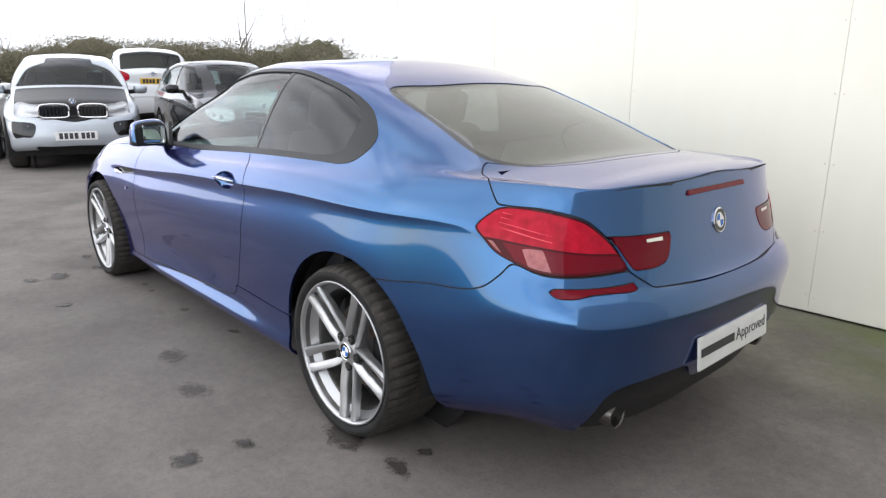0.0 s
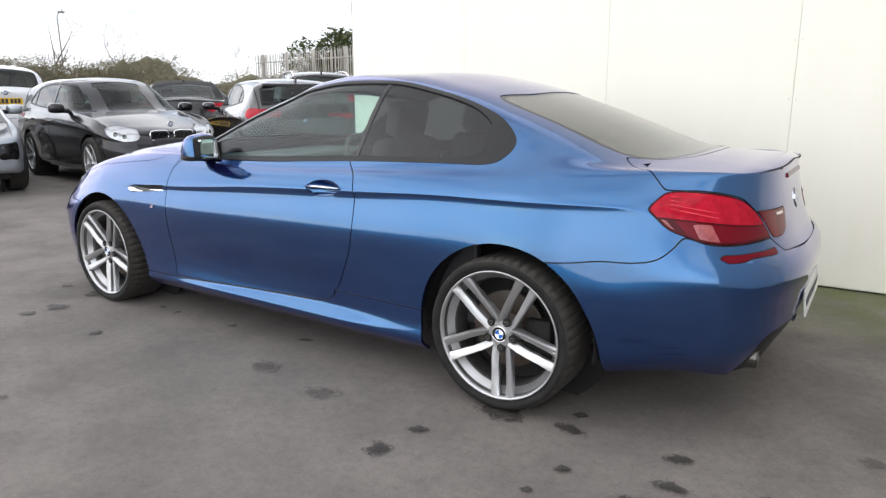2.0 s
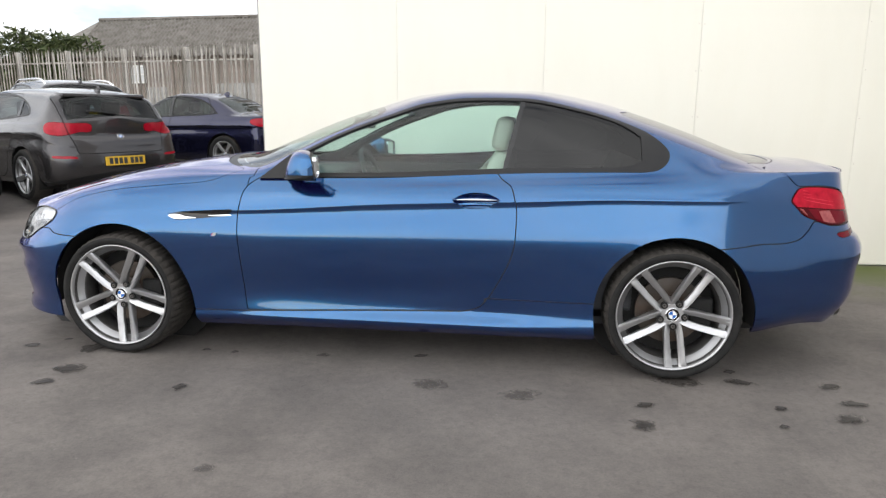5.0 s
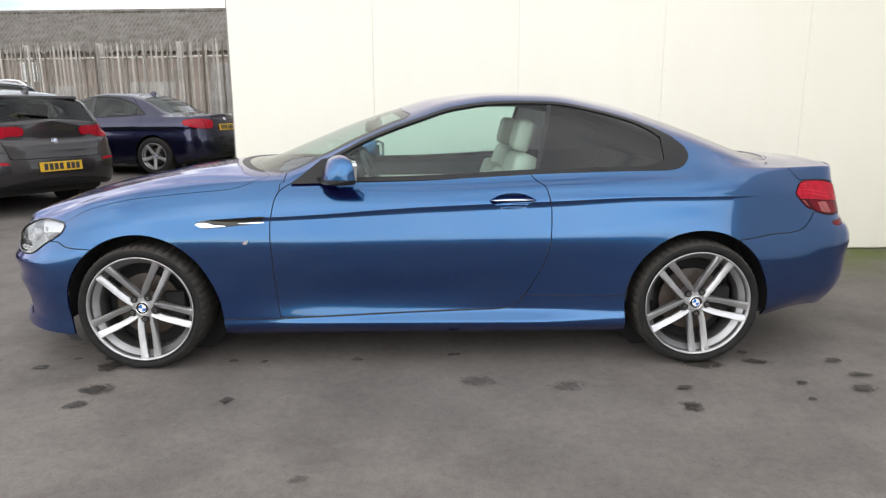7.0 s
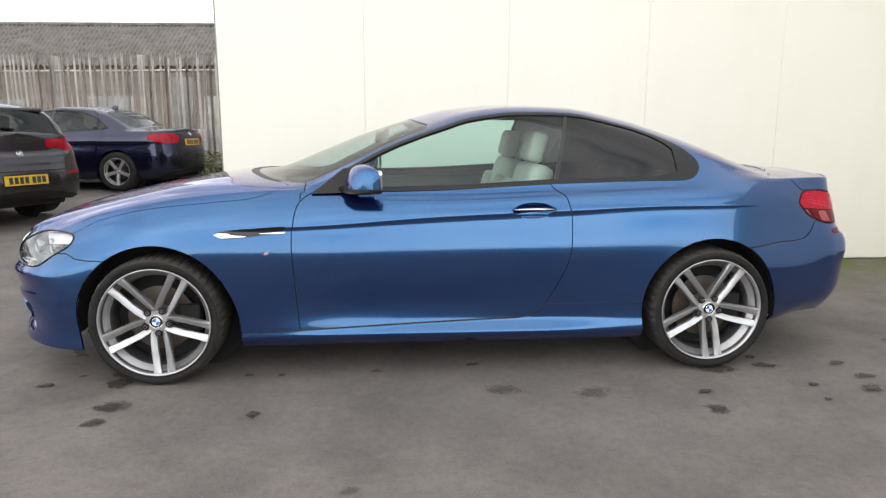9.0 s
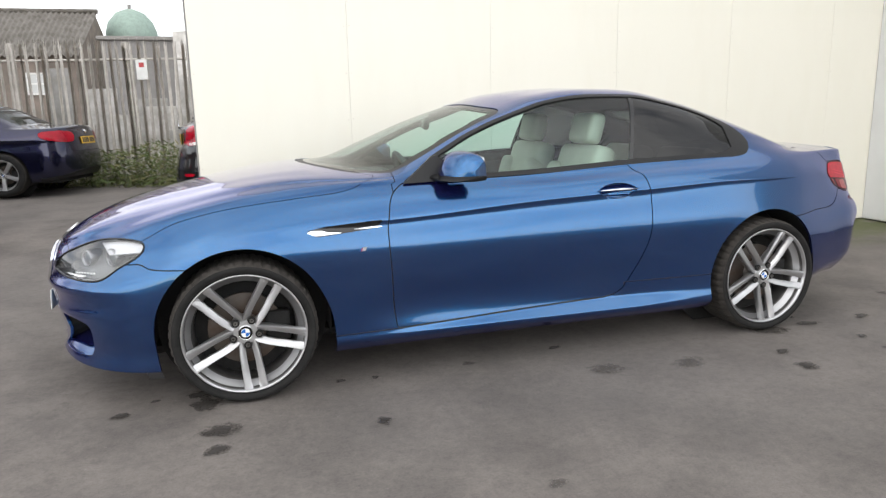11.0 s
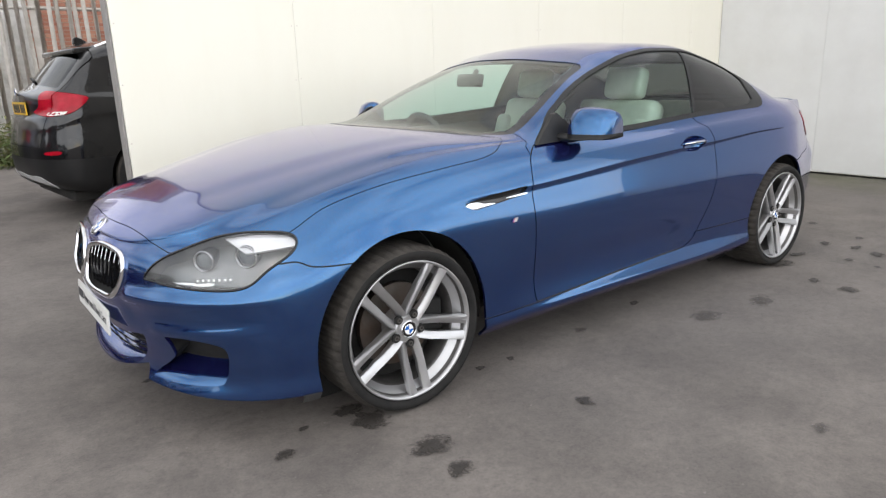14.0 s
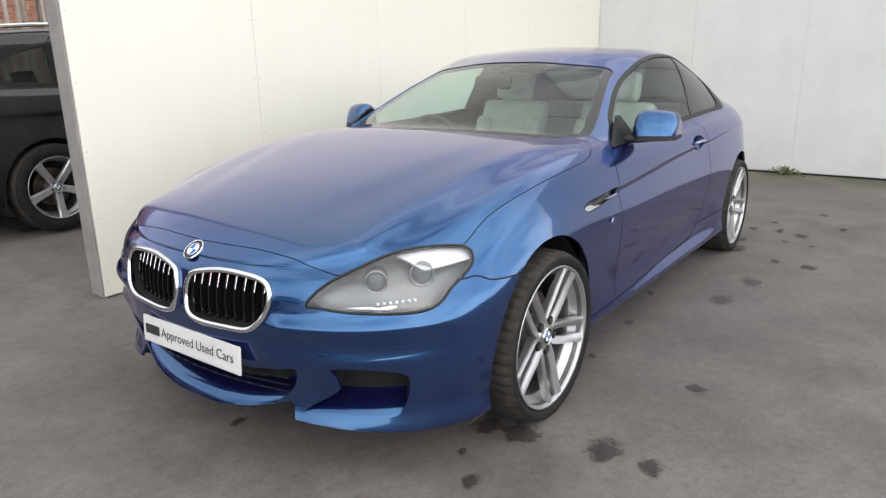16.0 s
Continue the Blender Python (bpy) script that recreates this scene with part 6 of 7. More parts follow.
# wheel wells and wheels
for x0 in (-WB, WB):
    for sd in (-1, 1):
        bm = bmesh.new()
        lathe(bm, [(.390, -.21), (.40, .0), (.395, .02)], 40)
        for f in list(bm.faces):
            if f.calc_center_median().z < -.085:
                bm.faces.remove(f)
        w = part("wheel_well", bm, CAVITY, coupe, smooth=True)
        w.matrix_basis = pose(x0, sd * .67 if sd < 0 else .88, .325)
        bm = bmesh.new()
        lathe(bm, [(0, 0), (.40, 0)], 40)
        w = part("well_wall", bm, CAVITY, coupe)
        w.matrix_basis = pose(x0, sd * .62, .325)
w0 = make_wheel(coupe)
w0.matrix_basis = pose(-WB, -.930, .326, 0, 0, -1)
for x0, sd, steer in ((WB, -1, 0), (-WB, 1, -1), (WB, 1, 0)):
    copy_thing(w0, pose(x0, sd * .930, .326, 0, 0, steer + (0 if sd < 0 else 180)))
bm = bmesh.new()
box(bm, -1.9, 1.95, -.60, .60, .17, .21, .02)
part("floor_pan", bm, UNDER, coupe)

# ---------------------------------------------------------------- the other parked cars
AMBER = worn("yellow_plate", (0.72, 0.45, 0.03), (0.62, 0.38, 0.03), 0.35, 12)
GREY_PAINT = car_paint("grey_metallic_paint", (0.058, 0.055, 0.057), metal=.8, rough=.27, coat=1.36)
DARK_GREY = car_paint("dark_grey_metallic_paint", (0.022, 0.021, 0.024), metal=.8, rough=.27, coat=1.33)
NAVY = car_paint("navy_metallic_paint", (0.011, 0.012, 0.040), metal=.8, rough=.27)
BLACK_PAINT = car_paint("black_paint", (0.006, 0.006, 0.007), metal=0.2)
for m_ in (GREY_PAINT, DARK_GREY, NAVY, BLACK_PAINT):
    bsdf(m_).inputs["Specular IOR Level"].default_value = 0.1
WHITE_PAINT = car_paint("white_paint", (0.68, 0.69, 0.70), flake=0.1, metal=0.0)
SILVER_PAINT = car_paint("silver_blue_paint", (0.42, 0.45, 0.49), metal=0.6)
SOFT_ROOF = worn("black_fabric_roof", (0.012, 0.012, 0.012), (0.02, 0.02, 0.02), 0.9, 30, bumpy=.2)
CAR_GLASS = glass("grey_car_glass", (0.34, 0.40, 0.39), gloss=.045, edge=5.5)
SATIN_BLACK = worn("satin_black_panel", (0.008, 0.007, 0.008), (0.012, 0.011, 0.012), 0.30, 12, specular_ior_level=0.3)
RED_BG = worn("red_car_lens", (0.40, 0.006, 0.022), (0.26, 0.004, 0.012), 0.08, 14, specular_ior_level=0.3)
CABIN_DARK = worn("dark_cabin_cloth", (0.02, 0.02, 0.022), (0.035, 0.033, 0.033), 0.9)


def car_sheet(L, W, H, wb, top, belt, nose_z, tail_z, front, rear, cant, bottom=.2):
    """A plain car's rails from its main sizes; x runs from -L/2 (nose) to L/2 (tail), top is a profile of (share of length, height)."""
    h, w = L / 2, W / 2
    b0, b1 = belt
    X = lambda s: -h + s * L
    zs = lambda f: rail([(X(0), bottom + .06 + (nose_z - bottom - .06) * f), (X(.16), bottom + (b0 - .06 - bottom) * f), (X(.30), bottom + (b0 - bottom) * f), (X(.7), bottom + (b1 - bottom) * f), (X(.88), bottom + (b1 - bottom) * f), (X(1), bottom + .06 + (tail_z - bottom - .06) * f)], .06)
    of = lambda a, m, e: rail([(X(0), a), (X(.2), m), (X(.8), m), (X(1), e)], .08)
    low = [(zs(0), of(-.06, -.07, -.08)), (zs(.10), of(-.01, -.03, -.02)), (zs(.30), of(0, -.02, 0)), (zs(.52), of(-.005, -.005, -.005)), (zs(.72), of(-.02, -.015, -.03)), (zs(.80), of(-.03, 0, -.04)), (zs(.92), of(-.05, -.04, -.06)), (zs(1.0), of(-.10, -.09, -.09))]
    return Shell(dict(nose=-h, tail=h, front=front, rear=rear, width=rail([(-h, w - .03), (0, w - .005), (h, w - .03)], .1), low=low,
                      cant=rail([(X(s), v * w) for s, v in cant], .08), canty=.95,
                      bow=rail([(X(0), -.15), (X(.5), -.25), (X(.6), .1), (X(1), .12)], .1),
                      top=rail([(X(s), z) for s, z in top], .025), drop=rail([(X(0), .03), (X(.5), .05), (X(1), .04)], .1), bulge=rail([(-h, 0), (0, .015), (h, 0)], .1)), 150, 4)


def car(name, label, sheet, L, W, wb, paint, at, heading, glass_poly, screen, back, lamps_f, lamps_r, rear_plate, front_plate, wheel_r, rim_r, doors, hood=None, roof=None, rails=False, cladding=None, group="parked cars in the yard", grille=True, spokes=5, hood_from=.16, grille_up=(.20, .34), grille_size=1.0, patches=(), tail_patches=(), spoiler=None, gate=None, rings=(), fin=True, tall=1.0):
    """heading: the way the nose points, in degrees from +x."""
    T = thing(name, label, "car", group)
    z0 = ground_height(*at)
    T.matrix_basis = pose(at[0], at[1], z0, 0, 0, heading - 180) @ Matrix.Diagonal((1, 1, tall, 1))
    s, h = sheet, L / 2
    xf, xr = -wb / 2 - .06, wb / 2 - .06
    ar = [(lambda x, y, z, a, v, c=c: np.where(z < wheel_r * 2 + .12, np.hypot(x - c, z - wheel_r) - wheel_r - .045, 1.0)) for c in (xf, xr)]
    gp = closed_curve(glass_poly, 6)
    side = lambda x, y, z, a, v: np.where(y < -W * .28, signed(x, z, gp), -1.0)
    (sb, st), (rb, rt) = screen, back
    ws = lambda x, y, z, a, v: np.minimum.reduce([x - sb - .25 * y * y, st - x + .12 * y * y, (s.s["cant"](x) - .05 + y) * .8, z - .5])
    rw = lambda x, y, z, a, v: np.minimum.reduce([rb - x - .12 * y * y, x - rt - .06 * y * y, (s.s["cant"](x) - .06 + y) * .8, z - .5])
    fl = closed_curve(lamps_f, 6)
    rl = closed_curve(lamps_r, 6)
    F = lambda x, y, z, a, v: np.where((x < -h * .62) & (y < -.30), signed((x + h) - y, z, fl), -1.0)
    Rr = lambda x, y, z, a, v: np.where((x > h * .62) & (y < -.25), signed((h - x) - y, z, rl), -1.0)
    dl = [closed_curve(d, 5) for d in doors]
    ds = [(lambda x, y, z, a, v, d=d: np.where(y < -.3, signed(x, z, d), -1.0)) for d in dl]
    cut = [*ar, ("not", ws), ("not", rw), ("not", side), ("not", F, .002), ("not", Rr, .002)]
    hd = (lambda x, y, z, a, v: np.minimum.reduce([sb - .06 + .25 * y * y - x, W * .40 + y, x + h - hood_from - .35 * y * y])) if hood else None
    rf = (lambda x, y, z, a, v: np.minimum.reduce([z - roof[0], x - roof[1] + 0 * z, roof[2] - x])) if roof else None
    if gate:
        gx, gw, gz = gate
        gt = lambda x, y, z, a, v: np.where(x > 0, np.minimum.reduce([x - gx, (gw + y) - .25 * np.clip(1.0 - z, 0, 1), z - gz]), -1.0)
    extra = ([("not", gt, .004)] if gate else []) + ([("not", hd, .002)] if hood else []) + ([("not", rf)] if roof else [])
    clad = (lambda x, y, z, a, v: z - cladding) if cladding else None
    part("body", s.panel(*cut, *[("not", d, .003) for d in ds], *extra, *([clad] if clad else []), both=True), paint, T)
    if clad:
        part("cladding", s.panel(*ar, ("not", clad), ("not", Rr), both=True), BLACK_TRIM, T)
    if hood:
        part("hood", s.panel((hd, .002), ("not", F, .002), ("not", ws), both=True), hood, T)
    if roof:
        part("roof_cover", s.panel(rf, ("not", side), ("not", rw), ("not", ws), both=True), SOFT_ROOF, T)
    for sd in (-1, 1):
        for d in ds:
            part("door", s.panel((d, .003), *ar, ("not", side), *([clad] if clad else []), side=sd), paint, T)
        part("window_trim", s.panel(side, ("not", side, -.022), side=sd, lift=.002), BLACK_TRIM, T)
        part("side_glass", s.panel((side, .018), side=sd, lift=-.004, thick=0), CAR_GLASS, T)
        for k, d in enumerate(dl):
            xp = d[d[:, 1] > 1.05, 0].max() - .02
            part("window_pillar", s.panel((side, .015), lambda x, y, z, a, v: .030 - np.abs(x - xp + (z - 1.2) * (.10 if k else .04)), side=sd, lift=.002), GLOSS_BLACK, T)
        if gate:
            part("tail_lamp", s.panel((Rr, .002), ("not", gt, .004), side=sd, lift=.004), RED_BG, T, "red rear lamp")
            part("inner_tail_lamp", s.panel((Rr, .002), (gt, .004), side=sd, lift=.004), RED_BG, T, "red lamp on the lid")
        else:
            part("tail_lamp", s.panel((Rr, .002), side=sd, lift=.003), RED_BG, T, "red rear lamp")
        for rx, ry, rz, rr in rings:
            q = (s.locate([(rx, ry, rz)]) / np.array([6.0, .1]))[0]
            P, N = s.at(np.array([q[0]]), np.array([q[1]]))[0], s.normals(np.array([q[0]]), np.array([q[1]]))[0]
            c = P - .012 * N
            bm = bmesh.new()
            lathe(bm, [(rr, .02), (rr, -.003), (rr * .80, -.003), (rr * .74, .006), (0, .010)], 20)
            bm.faces.ensure_lookup_table()
            for f in bm.faces:
                f.material_index = int(math.hypot(f.calc_center_median().x, f.calc_center_median().z) < rr * .72)
            ring = part("lamp_ring", bm, [LED_WHITE, PROJ], T, "white ring round a dark lens")
            ring.matrix_basis = pose(float(c[0]), sd * abs(float(c[1])), float(c[2])) @ look((0, 0, 0), (-1, .55 * sd, .05)) @ pose(0, 0, 0, 90, 0, 0)
        hl = part("headlamp", s.panel(F, side=sd, lift=-.03, thick=-.03), BRIGHT_BOWL, T)
        part("lens_cover", s.panel((F, .003), side=sd, lift=-.001, thick=0), LENS, hl)
        bm = bmesh.new()
        bmesh.ops.create_uvsphere(bm, u_segments=16, v_segments=10, radius=1)
        for v in bm.verts:
            c = [math.copysign(abs(t) ** .65, t) for t in v.co]
            v.co = Vector((sb + .38 + c[0] * .10, sd * (W / 2 + .07 + c[1] * .10), s.s["low"][-1][0](sb + .38) + .05 + c[2] * .065))
        part("door_mirror", bm, paint, T, smooth=True)
        bm = bmesh.new()
        tube(bm, [(sb + .36, sd * (W / 2 - .1), s.s["low"][-1][0](sb + .38) + .01), (sb + .38, sd * (W / 2 + .02), s.s["low"][-1][0](sb + .38) + .02)], .03, 8)
        part("mirror_arm", bm, BLACK_TRIM, T)
        for k, d in enumerate(dl):
            zc = float(s.s["low"][-3][0](d[:, 0].max() - .15))
            x1 = d[:, 0].max() - .10
            yy = float(np.abs(s.at(np.full(60, np.arccos(np.clip(-(2 * (x1 - .1 + h) / L - 1), -1, 1)) / np.pi), np.linspace(3, 7, 60))[:, 1]).max())
            bm = bmesh.new()
            tube(bm, [(x1 - .2, sd * (yy - .005), zc), (x1 - .17, sd * (yy + .022), zc), (x1 - .03, sd * (yy + .022), zc), (x1, sd * (yy - .005), zc)], .012, 6)
            part("door_handle", bm, paint, T)
        for poly in patches:
            pc = closed_curve(poly, 5)
            part("bumper_insert", s.panel(lambda x, y, z, a, v: np.where(x < -h * .6, signed((x + h) - y, z, pc), -1.0), side=sd, lift=.003), GLOSS_BLACK, T)
        for nm, poly, mt in tail_patches:
            pc = closed_curve(poly, 5)
            part(nm, s.panel(lambda x, y, z, a, v: np.where(x > h * .6, signed((h - x) - y, z, pc), -1.0), side=sd, lift=.004), mt, T)
        if rails:
            bm = bmesh.new()
            xs = np.linspace(st + .15, rt - .12, 9)
            tube(bm, [(x, sd * (float(s.s["cant"](x)) - .06), float(s.s["top"](x)) - .03 + (.03 if 0 < i < 8 else -.02)) for i, x in enumerate(xs)], .018, 8)
            part("roof_rail", bm, CHROME, T, "bright roof rail")
    if gate:
        part("tailgate", s.panel((gt, .004), ("not", rw), ("not", Rr, .002), ("not", side), both=True), paint, T)
    part("rear_valance", s.panel(lambda x, y, z, a, v: np.where(x > h * .8, .37 - z - .16 * np.abs(y) ** 2, -1.0), *ar, both=True, lift=.004), BLACK_TRIM, T, "black lower bumper edge")
    if fin:
        bm = bmesh.new()
        slab(bm, [(-.09, -.02), (.07, -.02), (.06, .035), (.03, .05), (-.01, .035)], .03)
        bmesh.ops.bevel(bm, geom=bm.edges[:], offset=.006, segments=1, affect="EDGES")
        f_ = part("aerial_fin", bm, paint, T)
        f_.matrix_basis = pose(rt - .16, -.015, float(s.s["top"](rt - .16)) + .01)
    if spoiler:
        x0, z0 = spoiler
        bm = bmesh.new()
        box(bm, x0 - .16, x0 + .06, -W * .30, W * .30, z0 - .035, z0 + .012, .012, 2)
        for v in bm.verts:
            v.co.z -= .35 * v.co.y * v.co.y * .25 + (v.co.x - x0) * .10
        part("roof_spoiler", bm, paint, T, smooth=True)
        bm = bmesh.new()
        zc = lambda x: float(s.s["top"](x)) + .012
        tube(bm, [(rb - .02, .0, zc(rb - .02)), (rb - .05, -.18, zc(rb - .05) - .005), (rb - .07, -.34, zc(rb - .07) - .012)], .012, 6)
        part("rear_wiper", bm, BLACK_TRIM, T)
    part("windscreen", s.panel((ws, .0), both=True, lift=-.004, thick=0), CAR_GLASS, T)
    part("rear_window", s.panel((rw, .0), both=True, lift=-.004, thick=0), CAR_GLASS, T)
    part("inner_shell", s.panel(*ar, ("not", ws, -.02), ("not", rw, -.02), ("not", side, -.02), ("not", F), both=True, lift=-.02, thick=0), CABIN_DARK, T)
    bm = bmesh.new()
    box(bm, sb + .1, rb - .15, -W * .40, W * .40, .28, .34)
    part("floor_pan", bm, UNDER, T)
    bm = bmesh.new()
    box(bm, -h + .25, h - .25, -W * .36, W * .36, .17, .26, .02)
    part("underbody", bm, UNDER, T)
    bm = bmesh.new()
    box(bm, sb + .02, sb + .55, -W * .40, W * .40, .60, .90, .05)
    part("dashboard", bm, CABIN_DARK, T)
    for sx in (sb + 1.15, sb + 2.0):
        for sy in (-.36, .36):
            if sx > rb - .75:
                continue
            bm = bmesh.new()
            soft(bm, -.07, .07, -.23, .23, 0, .62, .05, pose(sx, sy, .46, 0, 16, 0))
            soft(bm, -.45, .05, -.23, .23, 0, .14, .05, pose(sx, sy, .40))
            soft(bm, -.05, .05, -.12, .12, .62, .80, .04, pose(sx, sy, .46, 0, 14, 0))
            part("seat", bm, CABIN_DARK, T, smooth=True)
    for z, (px, tilt), tn, mt, nm in ((rear_plate, rear_plate_pose(s, h, rear_plate, 1), 90, AMBER, "rear_plate"), (front_plate, rear_plate_pose(s, h, front_plate, -1), -90, WHITE_PLATE, "front_plate")):
        plate(T, pose(px, 0, z, 0, 0, tn) @ pose(0, 0, 0, tilt, 0, 0), mat=mt, name=nm,
              bars=[(-.21 + k * .062, -.165 + k * .062, -.038, .038) for k in range(4)] + [(.06 + k * .06, .105 + k * .06, -.038, .038) for k in range(3)])
    bz = rear_plate + .30 if rear_plate < .7 else rear_plate + .14
    px, tilt = rear_plate_pose(s, h, bz, 1)
    roundel("rear_badge", .04, T, pose(px, 0, bz, 0, 0, 90) @ pose(0, 0, 0, tilt, 0, 0))
    if grille:
        zg = front_plate + grille_up[0]
        for sd in (-1, 1):
            px, tilt = rear_plate_pose(s, h, zg, -1)
            m = pose(px - .01 - .04 * (grille_size - 1), sd * .17 * grille_size, zg) @ pose(0, 0, 0, 0, 0, -90) @ pose(0, 0, 0, tilt, 0, 0) @ pose(0, 0, 0, 0, 0, sd * 6) @ Matrix.Diagonal((grille_size, 1, grille_size, 1))
            bm = bmesh.new()
            box(bm, -.135, .135, -.004, .03, -.055, .055, .02, 2)
            gk = part("kidney_grille", bm, GLOSS_BLACK, T, "black kidney grille with a chrome rim")
            gk.matrix_basis = m
            bm = bmesh.new()
            ol = closed_curve([(-.13, -.02), (-.12, .045), (-.05, .06), (.05, .06), (.12, .045), (.13, -.02), (.11, -.055), (0, -.06), (-.11, -.055)], 4)
            tube(bm, [(x, -.006, z) for x, z in ol], .010, 6, closed=True)
            part("grille_surround", bm, CHROME, gk)
            for k in range(7):
                bm = bmesh.new()
                box(bm, -.105 + k * .033, -.098 + k * .033, -.010, .002, -.05, .05)
                part("slat", bm, BLACK_TRIM, gk)
        px, tilt = rear_plate_pose(s, h, front_plate + grille_up[1], -1)
        roundel("front_badge", .04, T, pose(px, 0, front_plate + grille_up[1], 0, 0, -90) @ pose(0, 0, 0, tilt, 0, 0))
    w0 = make_wheel(T, wheel_r, rim_r, .22, spokes, False, blocks=False)
    w0.matrix_basis = pose(xf, -W / 2 + .035, wheel_r)
    for x0, sd in ((xr, -1), (xf, 1), (xr, 1)):
        copy_thing(w0, pose(x0, sd * (W / 2 - .035), wheel_r, 0, 0, 0 if sd < 0 else 180))
    for x0 in (xf, xr):
        for sd in (-1, 1):
            bm = bmesh.new()
            lathe(bm, [(0, .0), (wheel_r + .06, .0), (wheel_r + .06, sd * .28)], 28)
            for f in list(bm.faces):
                if f.calc_center_median().z < -.2:
                    bm.faces.remove(f)
            w = part("wheel_well", bm, CAVITY, T)
            w.matrix_basis = pose(x0, sd * (W / 2 - .32), wheel_r)
    return T


def rear_plate_pose(s, h, z, way):
    """The x and tilt of the sheet's centre line at a height, at the tail (way 1) or the nose (way -1)."""
    v = np.linspace(0, s.nk - 1, 400)
    P = s.at(np.full(400, 1.0 if way > 0 else 0.0), v)
    k = int(np.argmin(np.abs(P[:, 2] - z)))
    a, b = P[max(k - 8, 0)], P[min(k + 8, 399)]
    lean = math.degrees(math.atan2((b[0] - a[0]) * -way, max(b[2] - a[2], 1e-3)))
    return float(P[k, 0]) + way * .012, -min(lean, 40)


HATCH_TOP = [(0, .66), (.03, .72), (.10, .80), (.20, .90), (.27, .955), (.29, .975), (.40, 1.26), (.46, 1.37), (.54, 1.42), (.68, 1.425), (.82, 1.395), (.895, 1.35), (.912, 1.325), (.970, 1.06), (1.0, .97)]
HATCH_CANT = [(0, .7), (.27, .85), (.32, .80), (.45, .70), (.6, .68), (.85, .68), (.95, .74), (1, .75)]
HATCH_GLASS = [(-.95, .95), (-.95, .95), (-.55, 1.17), (-.20, 1.31), (.25, 1.345), (.75, 1.325), (1.10, 1.26), (1.32, 1.15), (1.38, 1.06), (1.38, 1.06), (.6, 1.0)]
HATCH_DOORS = [[(-.98, .94), (-.98, .94), (-1.0, .6), (-.92, .28), (-.92, .28), (.12, .28), (.12, .28), (.17, .6), (.14, 1.36), (.14, 1.36), (-.3, 1.33)], [(.14, 1.36), (.14, 1.36), (.175, .6), (.125, .28), (.125, .28), (.70, .29), (.86, .55), (1.0, .72), (1.12, .95), (1.0, 1.32), (.9, 1.33)]]
hatch_sheet = car_sheet(4.33, 1.765, 1.42, 2.69, HATCH_TOP, (.93, 1.0), .64, .80, (.66, 2.3), (.34, 2.8), HATCH_CANT)
hatch_args = dict(sheet=hatch_sheet, L=4.33, W=1.765, wb=2.69, glass_poly=HATCH_GLASS, screen=(-.95, -.24), back=(2.05, 1.77), spoiler=(1.745, 1.345), gate=(1.72, .64, .60), rings=((-1.99, -.60, .685, .040), (-1.90, -.68, .695, .040)), patches=([(-.1, .25), (-.1, .36), (.40, .36), (.50, .33), (.45, .25)], [(.66, .30), (.66, .38), (.90, .42), (1.06, .40), (1.02, .31), (.8, .28)]), tail_patches=(("rear_reflector", [(.62, .545), (.62, .575), (.95, .585), (.95, .555)], RED_BG),), lamps_f=[(.55, .62), (.62, .72), (.85, .76), (1.10, .78), (1.16, .74), (1.05, .66), (.8, .60)], lamps_r=[(.46, .86), (.46, .96), (.70, .97), (.95, .98), (1.12, .96), (1.10, .86), (.9, .82), (.75, .83), (.60, .86)], wheel_r=.32, rim_r=.235, doors=HATCH_DOORS)


def nose_at(x, y, deg, L):
    a = math.radians(deg)
    return x - math.cos(a) * L / 2, y - math.sin(a) * L / 2


def tail_at(x, y, deg, L):
    a = math.radians(deg)
    return x + math.cos(a) * L / 2, y + math.sin(a) * L / 2


car("hatchback", "dark grey metallic hatchback parked nose out with white front plate", paint=DARK_GREY, at=nose_at(-5.50, 2.45, -10, 4.33), heading=-10, tall=1.08, rear_plate=.52, front_plate=.46, **hatch_args)
car("hatchback", "grey metallic five-door hatchback parked tail out with a yellow plate", paint=GREY_PAINT, at=tail_at(-4.40, 3.88, 151, 4.33), heading=151, rear_plate=.50, front_plate=.46, **hatch_args)
SAL_TOP = [(0, .66), (.03, .71), (.10, .79), (.20, .88), (.28, .95), (.30, .97), (.41, 1.26), (.47, 1.36), (.55, 1.42), (.64, 1.41), (.72, 1.34), (.84, 1.09), (.86, 1.06), (.95, 1.04), (.99, 1.02), (1.0, .98)]
SAL_CANT = [(0, .7), (.27, .85), (.32, .80), (.45, .70), (.6, .68), (.72, .68), (.84, .74), (1, .72)]
SAL_GLASS = [(-.98, .94), (-.98, .94), (-.55, 1.18), (-.2, 1.32), (.25, 1.35), (.65, 1.31), (.95, 1.20), (1.13, 1.06), (1.13, 1.02), (.5, .98)]
SAL_DOORS = [[(-1.0, .93), (-1.0, .93), (-1.05, .6), (-.95, .28), (-.95, .28), (.15, .28), (.15, .28), (.2, .6), (.17, 1.37), (.17, 1.37), (-.3, 1.34)], [(.17, 1.37), (.17, 1.37), (.205, .6), (.155, .28), (.155, .28), (.75, .29), (.90, .55), (1.0, .72), (1.1, .95), (.9, 1.28), (.7, 1.33)]]
saloon_sheet = car_sheet(4.53, 1.82, 1.42, 2.76, SAL_TOP, (.92, .98), .64, .97, (.66, 2.3), (.50, 2.6), SAL_CANT)
